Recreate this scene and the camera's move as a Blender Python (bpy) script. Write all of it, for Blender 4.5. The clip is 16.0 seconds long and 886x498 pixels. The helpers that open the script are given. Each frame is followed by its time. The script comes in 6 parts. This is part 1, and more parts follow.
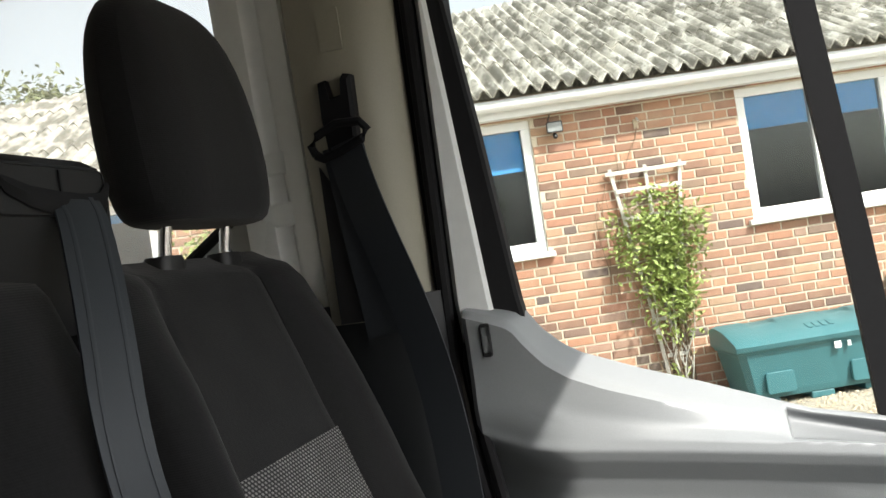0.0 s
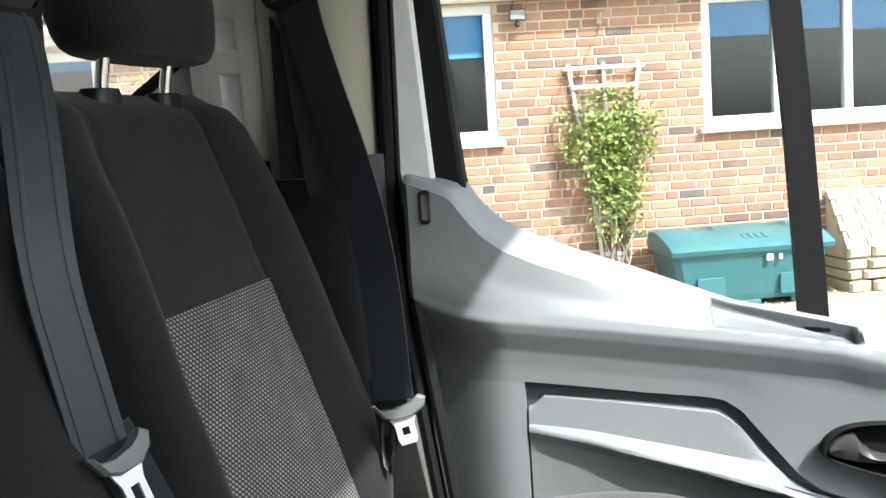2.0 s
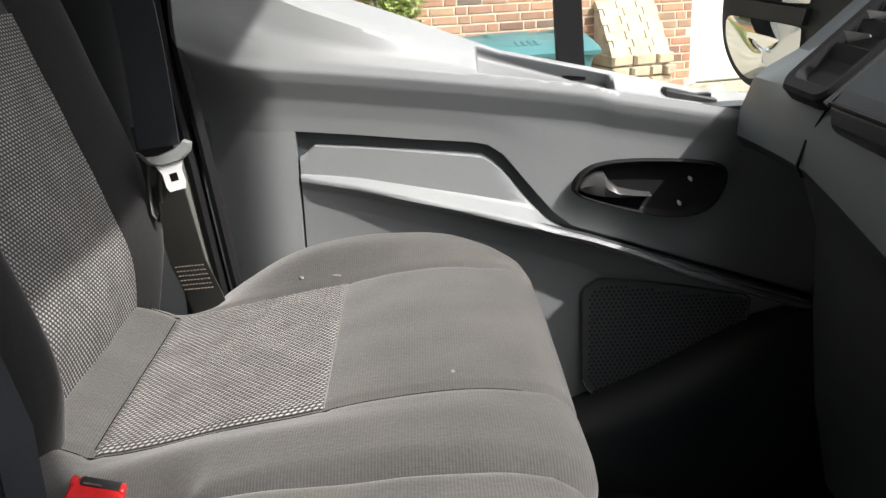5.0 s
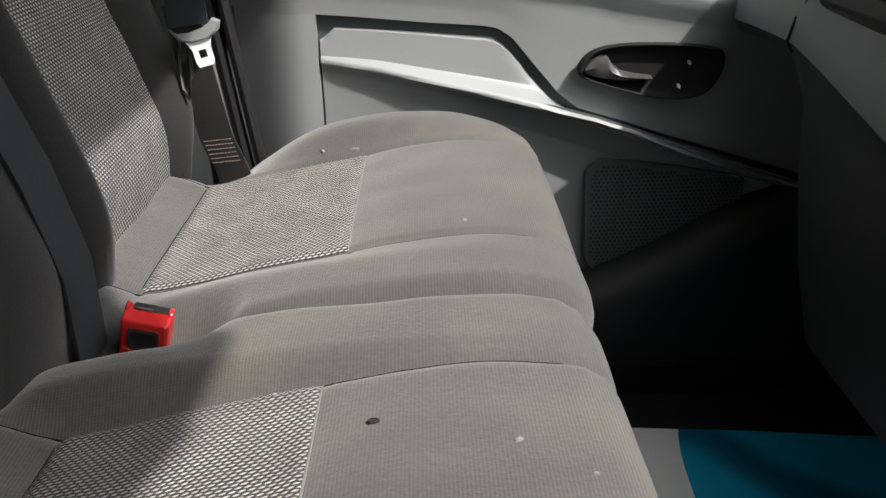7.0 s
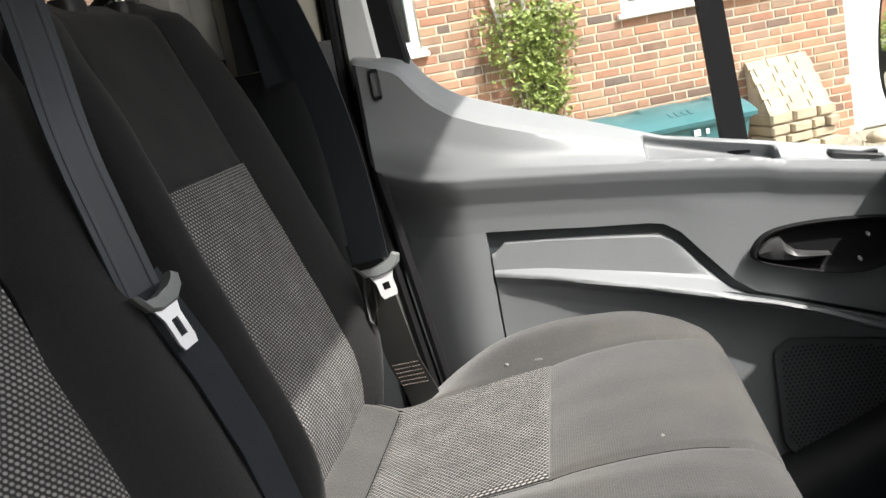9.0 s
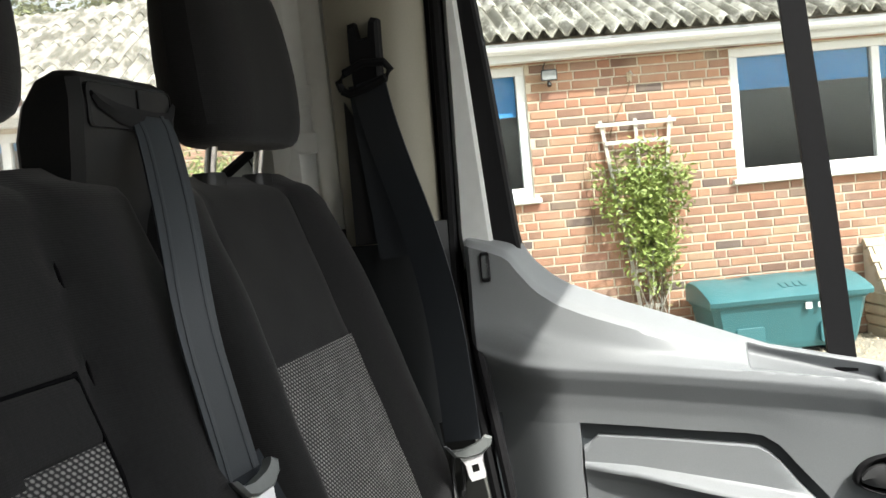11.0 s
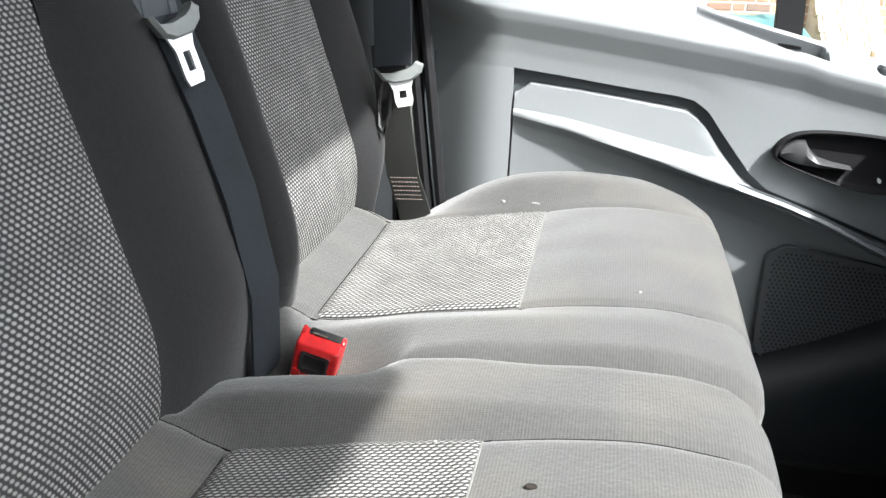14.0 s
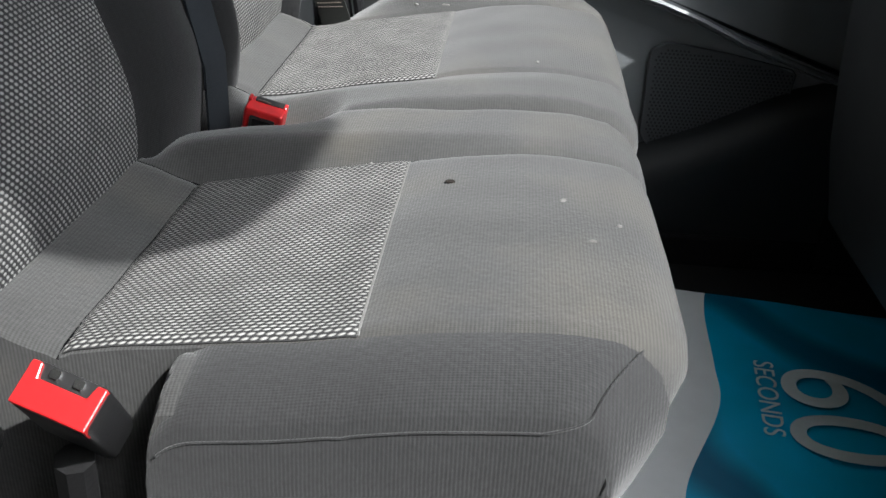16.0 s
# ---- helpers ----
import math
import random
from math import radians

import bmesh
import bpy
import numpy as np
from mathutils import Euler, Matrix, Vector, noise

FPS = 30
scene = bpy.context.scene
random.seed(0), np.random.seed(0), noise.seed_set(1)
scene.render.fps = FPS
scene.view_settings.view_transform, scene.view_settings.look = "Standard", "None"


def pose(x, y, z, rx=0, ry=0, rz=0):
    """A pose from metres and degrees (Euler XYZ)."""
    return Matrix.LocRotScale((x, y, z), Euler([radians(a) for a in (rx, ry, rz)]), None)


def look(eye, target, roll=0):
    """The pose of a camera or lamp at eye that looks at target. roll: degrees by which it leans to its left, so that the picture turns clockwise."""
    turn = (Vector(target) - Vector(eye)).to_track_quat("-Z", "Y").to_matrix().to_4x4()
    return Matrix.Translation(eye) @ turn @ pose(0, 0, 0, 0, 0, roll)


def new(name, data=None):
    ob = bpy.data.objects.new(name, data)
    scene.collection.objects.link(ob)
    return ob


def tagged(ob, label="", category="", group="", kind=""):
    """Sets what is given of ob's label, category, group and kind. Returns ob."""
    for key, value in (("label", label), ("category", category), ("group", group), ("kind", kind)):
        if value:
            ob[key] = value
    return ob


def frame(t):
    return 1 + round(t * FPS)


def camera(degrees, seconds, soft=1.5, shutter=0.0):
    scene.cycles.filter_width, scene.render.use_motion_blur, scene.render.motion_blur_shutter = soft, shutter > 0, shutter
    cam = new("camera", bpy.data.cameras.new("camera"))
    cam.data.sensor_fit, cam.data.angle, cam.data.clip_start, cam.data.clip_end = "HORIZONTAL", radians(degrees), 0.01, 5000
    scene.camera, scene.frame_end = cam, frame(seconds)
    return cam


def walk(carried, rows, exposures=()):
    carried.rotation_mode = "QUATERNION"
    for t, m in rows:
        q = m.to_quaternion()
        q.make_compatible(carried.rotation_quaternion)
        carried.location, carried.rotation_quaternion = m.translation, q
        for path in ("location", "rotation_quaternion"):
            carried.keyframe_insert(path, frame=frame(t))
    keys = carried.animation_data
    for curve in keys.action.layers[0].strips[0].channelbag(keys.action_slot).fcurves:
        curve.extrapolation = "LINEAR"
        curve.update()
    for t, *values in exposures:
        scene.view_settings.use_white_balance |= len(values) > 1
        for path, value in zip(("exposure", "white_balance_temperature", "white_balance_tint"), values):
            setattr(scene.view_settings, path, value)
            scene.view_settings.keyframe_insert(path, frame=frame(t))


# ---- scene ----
cam = camera(49.2, 16.0, soft=1.5)
PATH = [
    (0, (0.406, -0.126, 1.546), (-0.076, 1.815, 1.571), -8.8),
    (0.5, (0.394, -0.124, 1.562), (-0.177, 1.792, 1.614), -8.0),
    (1, (0.381, -0.117, 1.556), (-0.237, 1.785, 1.538), -6.2),
    (1.5, (0.394, -0.122, 1.542), (-0.161, 1.796, 1.433), -4.6),
    (2, (0.409, -0.121, 1.522), (0.011, 1.827, 1.301), -3.7),
    (2.5, (0.424, -0.123, 1.501), (0.168, 1.838, 1.205), -2.7),
    (3, (0.437, -0.123, 1.480), (0.457, 1.847, 1.137), -2.7),
    (3.5, (0.432, -0.119, 1.461), (0.491, 1.832, 1.025), -2.0),
    (4, (0.426, -0.120, 1.449), (0.485, 1.797, 0.884), -1.6),
    (4.2, (0.425, -0.122, 1.448), (0.479, 1.792, 0.871), -1.7),
    (6.3, (0.412, -0.207, 1.422), (0.430, 1.668, 0.726), -2.1),
    (6.5, (0.413, -0.218, 1.419), (0.434, 1.650, 0.704), -2.1),
    (7, (0.410, -0.238, 1.410), (0.423, 1.616, 0.659), -1.9),
    (7.5, (0.404, -0.247, 1.403), (0.403, 1.593, 0.618), -1.6),
    (8, (0.408, -0.245, 1.401), (0.404, 1.589, 0.603), -2.5),
    (8.5, (0.408, -0.240, 1.425), (0.298, 1.639, 0.749), -7.3),
    (9, (0.396, -0.243, 1.473), (0.104, 1.696, 1.077), -10.6),
    (9.2, (0.392, -0.244, 1.487), (0.009, 1.691, 1.158), -10.8),
    (11.3, (0.406, -0.268, 1.564), (-0.079, 1.673, 1.546), -4.2),
    (11.5, (0.385, -0.276, 1.586), (-0.207, 1.633, 1.628), -5.1),
    (12, (0.338, -0.290, 1.602), (-0.496, 1.528, 1.610), -2.9),
    (12.5, (0.328, -0.299, 1.563), (-0.493, 1.516, 1.392), -3.0),
    (13, (0.330, -0.289, 1.505), (-0.357, 1.547, 1.109), -1.9),
    (13.5, (0.362, -0.265, 1.466), (-0.123, 1.592, 0.905), 2.1),
    (14, (0.391, -0.241, 1.424), (0.086, 1.618, 0.754), 2.7),
    (14.5, (0.397, -0.216, 1.390), (0.226, 1.601, 0.571), 3.8),
    (15, (0.401, -0.207, 1.369), (0.236, 1.586, 0.500), 3.2),
    (15.5, (0.397, -0.280, 1.368), (0.252, 1.490, 0.450), 3.2),
    (15.7, (0.396, -0.352, 1.375), (0.208, 1.402, 0.433), 2.2),
    (16, (0.405, -0.416, 1.387), (0.302, 1.363, 0.479), 2.9),
]
EXPO = [(0, 0.66, 6550, 9), (1.0, 0.81, 6400, 7), (1.5, 0.96, 6200, 5), (2.0, 1.06, 6200, 7), (2.5, 0.86, 6400, 9), (3.0, 0.76, 6650, 11), (4.2, 0.61, 6600, 12), (6.5, 0.66, 6600, 11), (8.0, 0.64, 6700, 12), (9.0, 0.64, 6600, 11), (11.5, 0.72, 6500, 6), (12.0, 0.92, 6500, 4), (12.5, 1.87, 6200, 3), (13.0, 2.18, 6200, 7), (13.5, 2.0, 6200, 8), (14.0, 1.65, 6200, 8), (14.5, 1.15, 6200, 8), (15.5, 0.72, 6200, 10), (16, 0.67, 6100, 8)]
walk(cam, [(t, look(e, g, r)) for t, e, g, r in PATH], EXPO)

# ---- world, sun ----
SUN_TRAVEL = Vector((-0.60, 0.42, -0.84)).normalized()
world = bpy.data.worlds.new("sky")
scene.world = world
world.use_nodes = True
wn = world.node_tree.nodes
sky = wn.new("ShaderNodeTexSky")
sky.sky_type, sky.sun_disc = "NISHITA", False
sky.sun_elevation = math.asin(-SUN_TRAVEL.z)
sky.sun_rotation = math.atan2(-SUN_TRAVEL.x, -SUN_TRAVEL.y)
sky.air_density, sky.dust_density, sky.ozone_density = 1.0, 4.0, 1.0
wn["Background"].inputs["Strength"].default_value = 0.12
haze = wn.new("ShaderNodeHueSaturation")     # thin bright cloud veil
haze.inputs["Saturation"].default_value, haze.inputs["Value"].default_value = 0.25, 1.75
world.node_tree.links.new(sky.outputs["Color"], haze.inputs["Color"])
world.node_tree.links.new(haze.outputs["Color"], wn["Background"].inputs["Color"])
sun = new("sun", bpy.data.lights.new("sun", "SUN"))
sun.data.energy, sun.data.angle, sun.data.color = 5.0, radians(0.9), (1.0, 0.965, 0.91)
sun.matrix_world = look((8, -6, 14), Vector((8, -6, 14)) + SUN_TRAVEL)

# ---- materials ----
def mat(name, col, rough=0.6, metal=0.0, var=0.15, scale=8.0, fine=120.0, bump=0.15, spec=0.5, dirt=None, dirt_amt=0.0, island=0.0, bdist=0.002):
    """Principled surface with variation at two scales, fine relief and optional dirt patches."""
    m = bpy.data.materials.new(name)
    m.use_nodes = True
    nt = m.node_tree
    n, l = nt.nodes, nt.links
    p = n["Principled BSDF"]
    p.inputs["Metallic"].default_value = metal
    p.inputs["Specular IOR Level"].default_value = spec
    tc = n.new("ShaderNodeTexCoord")
    big, small = n.new("ShaderNodeTexNoise"), n.new("ShaderNodeTexNoise")
    big.inputs["Scale"].default_value, small.inputs["Scale"].default_value = scale, fine
    big.inputs["Detail"].default_value, small.inputs["Detail"].default_value = 5, 3
    for t in (big, small):
        l.new(tc.outputs["Object"], t.inputs["Vector"])
    hsv = n.new("ShaderNodeHueSaturation")
    hsv.inputs["Color"].default_value = (*col, 1)
    add = n.new("ShaderNodeMath"); add.operation = "ADD"
    l.new(big.outputs["Fac"], add.inputs[0]); l.new(small.outputs["Fac"], add.inputs[1])
    mr = n.new("ShaderNodeMapRange")
    mr.inputs["From Min"].default_value, mr.inputs["From Max"].default_value = 0.6, 1.4
    mr.inputs["To Min"].default_value, mr.inputs["To Max"].default_value = 1 - var, 1 + var
    l.new(add.outputs[0], mr.inputs["Value"]); l.new(mr.outputs[0], hsv.inputs["Value"])
    out = hsv.outputs["Color"]
    if dirt:
        dn = n.new("ShaderNodeTexNoise"); dn.inputs["Scale"].default_value, dn.inputs["Detail"].default_value = scale * 0.6, 8
        l.new(tc.outputs["Object"], dn.inputs["Vector"])
        cr = n.new("ShaderNodeMapRange"); cr.inputs["From Min"].default_value, cr.inputs["From Max"].default_value = 0.5, 0.72
        cr.inputs["To Max"].default_value = dirt_amt
        l.new(dn.outputs["Fac"], cr.inputs["Value"])
        mx = n.new("ShaderNodeMix"); mx.data_type = "RGBA"
        mx.inputs["B"].default_value = (*dirt, 1)
        l.new(cr.outputs[0], mx.inputs["Factor"]); l.new(out, mx.inputs["A"])
        out = mx.outputs["Result"]
    l.new(out, p.inputs["Base Color"])
    rr = n.new("ShaderNodeMapRange")
    rr.inputs["To Min"].default_value, rr.inputs["To Max"].default_value = max(0.02, rough - 0.12), min(1, rough + 0.12)
    l.new(big.outputs["Fac"], rr.inputs["Value"]); l.new(rr.outputs[0], p.inputs["Roughness"])
    if bump:
        b = n.new("ShaderNodeBump"); b.inputs["Strength"].default_value, b.inputs["Distance"].default_value = bump, bdist
        l.new(small.outputs["Fac"], b.inputs["Height"]); l.new(b.outputs[0], p.inputs["Normal"])
    return m


def glass(name, tint=(1, 1, 1), gloss=0.5):
    m = bpy.data.materials.new(name)
    m.use_nodes = True
    n, l = m.node_tree.nodes, m.node_tree.links
    n.remove(n["Principled BSDF"])
    tr, gl, mx, fr = n.new("ShaderNodeBsdfTransparent"), n.new("ShaderNodeBsdfGlossy"), n.new("ShaderNodeMixShader"), n.new("ShaderNodeFresnel")
    tr.inputs["Color"].default_value = (*tint, 1)
    gl.inputs["Roughness"].default_value = 0.02
    k = n.new("ShaderNodeMath"); k.operation = "MULTIPLY"; k.inputs[1].default_value = gloss
    l.new(fr.outputs[0], k.inputs[0]); l.new(k.outputs[0], mx.inputs[0])
    l.new(tr.outputs[0], mx.inputs[1]); l.new(gl.outputs[0], mx.inputs[2])
    l.new(mx.outputs[0], n["Material Output"].inputs["Surface"])
    return m


# ---- mesh helpers ----
def part(name, bm, material, parent, label="", smooth=False, bevel=0.0):
    me = bpy.data.meshes.new(name)
    bmesh.ops.recalc_face_normals(bm, faces=bm.faces[:])
    bm.to_mesh(me)
    bm.free()
    for m in (material if isinstance(material, (list, tuple)) else [material]):
        me.materials.append(m)
    if smooth:
        me.shade_smooth()
        me.set_sharp_from_angle(angle=radians(38))
    ob = new(name, me)
    ob.parent = parent
    if label:
        tagged(ob, label)
    if bevel:
        md = ob.modifiers.new("edge", "BEVEL")
        md.width, md.segments, md.limit_method, md.angle_limit = bevel, 2, "ANGLE", radians(40)
    return ob


def thing(name, label, category, loc=(0, 0, 0), rz=0.0, group="", kind=""):
    e = new(name)
    e.matrix_world = pose(*loc, 0, 0, rz)
    e.empty_display_size = 0.1
    return tagged(e, label, category, group, kind)


def box(bm, lo, hi):
    v = [bm.verts.new((x, y, z)) for x in (lo[0], hi[0]) for y in (lo[1], hi[1]) for z in (lo[2], hi[2])]
    for f in ((0, 1, 3, 2), (4, 6, 7, 5), (0, 4, 5, 1), (2, 3, 7, 6), (0, 2, 6, 4), (1, 5, 7, 3)):
        bm.faces.new([v[i] for i in f])
    return v


def boxes(*pairs):
    bm = bmesh.new()
    for lo, hi in pairs:
        box(bm, lo, hi)
    return bm


def loft(rings, closed=True, caps=True, bm=None):
    """Quads between rings of points; closed: each ring is a loop."""
    bm = bm or bmesh.new()
    vs = [[bm.verts.new(p) for p in r] for r in rings]
    k = len(rings[0])
    for a, b in zip(vs, vs[1:]):
        for i in range(k if closed else k - 1):
            j = (i + 1) % k
            bm.faces.new((a[i], a[j], b[j], b[i]))
    if closed and caps:
        bm.faces.new(vs[0][::-1])
        bm.faces.new(vs[-1])
    return bm


def sheet(rows, thick, bm=None):
    """A sheet through rows of points, with thickness along its own normals."""
    bm = bm or bmesh.new()
    a = np.array(rows, float)
    du = np.gradient(a, axis=0)
    dv = np.gradient(a, axis=1)
    nr = np.cross(du, dv)
    nr /= np.linalg.norm(nr, axis=2, keepdims=True) + 1e-12
    b = a - nr * thick
    R, C = a.shape[:2]
    va = [[bm.verts.new(a[i, j]) for j in range(C)] for i in range(R)]
    vb = [[bm.verts.new(b[i, j]) for j in range(C)] for i in range(R)]
    for i in range(R - 1):
        for j in range(C - 1):
            bm.faces.new((va[i][j], va[i + 1][j], va[i + 1][j + 1], va[i][j + 1]))
            bm.faces.new((vb[i][j], vb[i][j + 1], vb[i + 1][j + 1], vb[i + 1][j]))
    for i in range(R - 1):
        for j in (0, C - 1):
            bm.faces.new((va[i][j], vb[i][j], vb[i + 1][j], va[i + 1][j]))
    for j in range(C - 1):
        for i in (0, R - 1):
            bm.faces.new((va[i][j], va[i][j + 1], vb[i][j + 1], vb[i][j]))
    return bm


def tube(path, r, sides=10, bm=None, flat=1.0):
    """A round bar along a path of points."""
    pts = [Vector(p) for p in path]
    rings = []
    for i, p in enumerate(pts):
        d = (pts[min(i + 1, len(pts) - 1)] - pts[max(i - 1, 0)]).normalized()
        s = d.cross(Vector((0, 0, 1)) if abs(d.z) < 0.9 else Vector((1, 0, 0))).normalized()
        u = s.cross(d)
        rr = r[i] if isinstance(r, (list, tuple)) else r
        rings.append([p + s * math.cos(a) * rr + u * math.sin(a) * rr * flat for a in (2 * math.pi * k / sides for k in range(sides))])
    return loft(rings, bm=bm)


def ribbon(path, side, width, thick, bm=None):
    """A flat band along a path; side: unit vectors across it."""
    pts = [Vector(p) for p in path]
    rings = []
    for i, p in enumerate(pts):
        d = (pts[min(i + 1, len(pts) - 1)] - pts[max(i - 1, 0)]).normalized()
        s = Vector(side[i] if isinstance(side, list) else side)
        s = (s - d * s.dot(d)).normalized()
        nrm = d.cross(s)
        w, h = width / 2, thick / 2
        rings.append([p + s * a * w + nrm * b * h for a, b in ((-1, -1), (-0.3, -1.4), (0.3, -1.4), (1, -1), (1, 1), (0.3, 1.4), (-0.3, 1.4), (-1, 1))])
    return loft(rings, bm=bm)


def rrect(w, h, r, n=5):
    """Outline of a rounded rectangle round the origin."""
    out = []
    for cx, cy, a0 in ((w / 2 - r, h / 2 - r, 0), (-w / 2 + r, h / 2 - r, 90), (-w / 2 + r, -h / 2 + r, 180), (w / 2 - r, -h / 2 + r, 270)):
        for k in range(n + 1):
            a = radians(a0 + 90 * k / n)
            out.append((cx + r * math.cos(a), cy + r * math.sin(a)))
    return out


def interp(x, xs, ys):
    return float(np.interp(x, xs, ys))


def smooth01(a, b, x):
    t = min(1, max(0, (x - a) / (b - a)))
    return t * t * (3 - 2 * t)

def fabric(name, col, rib="X", dirt=None, dirt_amt=0.3, tone=0.25, ribs=165, relief=0.35):
    """Ribbed upholstery cloth: fine cross-ribs with dusty wear."""
    m = mat(name, col, rough=0.92, var=0.18, scale=14, fine=260, bump=0.25, spec=0.15, dirt=dirt, dirt_amt=dirt_amt)
    n, l = m.node_tree.nodes, m.node_tree.links
    tc = n.new("ShaderNodeTexCoord")
    w = n.new("ShaderNodeTexWave")
    w.wave_type, w.bands_direction = "BANDS", "Y"
    w.inputs["Scale"].default_value, w.inputs["Distortion"].default_value, w.inputs["Detail"].default_value = 210, 0.4, 1
    l.new(tc.outputs["Object"], w.inputs["Vector"])
    w2 = n.new("ShaderNodeTexWave")
    w2.wave_type, w2.bands_direction = "BANDS", rib
    w2.inputs["Scale"].default_value, w2.inputs["Distortion"].default_value = ribs, 0.3
    l.new(tc.outputs["Object"], w2.inputs["Vector"])
    mul = n.new("ShaderNodeMath"); mul.operation = "MULTIPLY_ADD"
    l.new(w.outputs["Fac"], mul.inputs[0]); mul.inputs[1].default_value = 0.3; l.new(w2.outputs["Fac"], mul.inputs[2])
    p = n["Principled BSDF"]
    old = p.inputs["Base Color"].links[0].from_socket
    mx = n.new("ShaderNodeMix"); mx.data_type, mx.blend_type = "RGBA", "MULTIPLY"
    mx.inputs["Factor"].default_value = 1.0
    mr = n.new("ShaderNodeMapRange"); mr.inputs["To Min"].default_value, mr.inputs["To Max"].default_value = 0.95 - tone, 0.95 + tone
    l.new(mul.outputs[0], mr.inputs["Value"])
    l.new(old, mx.inputs["A"]); l.new(mr.outputs[0], mx.inputs["B"])
    l.new(mx.outputs["Result"], p.inputs["Base Color"])
    b = n.new("ShaderNodeBump"); b.inputs["Strength"].default_value, b.inputs["Distance"].default_value = relief, 0.001
    l.new(mul.outputs[0], b.inputs["Height"])
    l.new(p.inputs["Normal"].links[0].from_socket, b.inputs["Normal"])
    l.new(b.outputs[0], p.inputs["Normal"])
    p.inputs["Sheen Weight"].default_value, p.inputs["Sheen Roughness"].default_value = 0.25, 0.5
    return m


def woven(name, dark, light, upright=False):
    """Seat insert cloth: rows of light woven dashes on a dark ground, set brick fashion."""
    m = mat(name, dark, rough=0.9, var=0.15, scale=12, fine=300, bump=0.2, spec=0.15)
    n, l = m.node_tree.nodes, m.node_tree.links
    uv = n.new("ShaderNodeUVMap"); uv.uv_map = "weave"
    def calc(op, a, b=None, c=None):
        q = n.new("ShaderNodeMath"); q.operation = op
        for k, val in enumerate((a, b, c)):
            if val is None:
                continue
            if isinstance(val, (int, float)):
                q.inputs[k].default_value = val
            else:
                l.new(val, q.inputs[k])
        return q.outputs[0]
    sx = n.new("ShaderNodeSeparateXYZ"); l.new(uv.outputs[0], sx.inputs[0])
    row = calc("FLOOR", sx.outputs["Y"])
    uu = calc("ADD", sx.outputs["X"], calc("MULTIPLY", calc("FLOORED_MODULO", row, 2.0), 0.5))
    fu = calc("SUBTRACT", calc("FRACT", uu), 0.5)
    fv = calc("SUBTRACT", calc("FRACT", sx.outputs["Y"]), 0.5)
    if upright:
        long_, across = fv, calc("MULTIPLY_ADD", fv, 0.30, fu)
    else:
        long_, across = fu, calc("MULTIPLY_ADD", fu, -0.30, fv)
    d = calc("SQRT", calc("ADD", calc("POWER", calc("DIVIDE", long_, 0.48), 2.0), calc("POWER", calc("DIVIDE", across, 0.38), 2.0)))
    br = n.new("ShaderNodeMapRange"); br.interpolation_type = "SMOOTHSTEP"
    br.inputs["From Min"].default_value, br.inputs["From Max"].default_value = 0.30, 1.15
    l.new(d, br.inputs["Value"])
    p = n["Principled BSDF"]
    old = p.inputs["Base Color"].links[0].from_socket
    no = n.new("ShaderNodeTexNoise"); no.inputs["Scale"].default_value = 30
    tc = n.new("ShaderNodeTexCoord"); l.new(tc.outputs["Object"], no.inputs["Vector"])
    lt = n.new("ShaderNodeHueSaturation"); lt.inputs["Color"].default_value = (*light, 1)
    mr = n.new("ShaderNodeMapRange"); mr.inputs["To Min"].default_value, mr.inputs["To Max"].default_value = 0.55, 1.4
    l.new(no.outputs["Fac"], mr.inputs["Value"]); l.new(mr.outputs[0], lt.inputs["Value"])
    mx = n.new("ShaderNodeMix"); mx.data_type = "RGBA"
    l.new(br.outputs[0], mx.inputs["Factor"])
    l.new(lt.outputs["Color"], mx.inputs["A"]); l.new(old, mx.inputs["B"])
    l.new(mx.outputs["Result"], p.inputs["Base Color"])
    inv = n.new("ShaderNodeMath"); inv.operation = "SUBTRACT"; inv.inputs[0].default_value = 1
    l.new(br.outputs[0], inv.inputs[1])
    b = n.new("ShaderNodeBump"); b.inputs["Strength"].default_value, b.inputs["Distance"].default_value = 0.6, 0.0012
    l.new(inv.outputs[0], b.inputs["Height"]); l.new(b.outputs[0], p.inputs["Normal"])
    return m


def varied(m, amount, hue=0.0):
    """Shift a material's tone from piece to piece."""
    n, l = m.node_tree.nodes, m.node_tree.links
    p = n["Principled BSDF"]
    old = p.inputs["Base Color"].links[0].from_socket
    oi, ge = n.new("ShaderNodeObjectInfo"), n.new("ShaderNodeNewGeometry")
    add = n.new("ShaderNodeMath"); add.operation = "ADD"
    l.new(oi.outputs["Random"], add.inputs[0]); l.new(ge.outputs["Random Per Island"], add.inputs[1])
    fr = n.new("ShaderNodeMath"); fr.operation = "FRACT"; l.new(add.outputs[0], fr.inputs[0])
    return fr, old, p


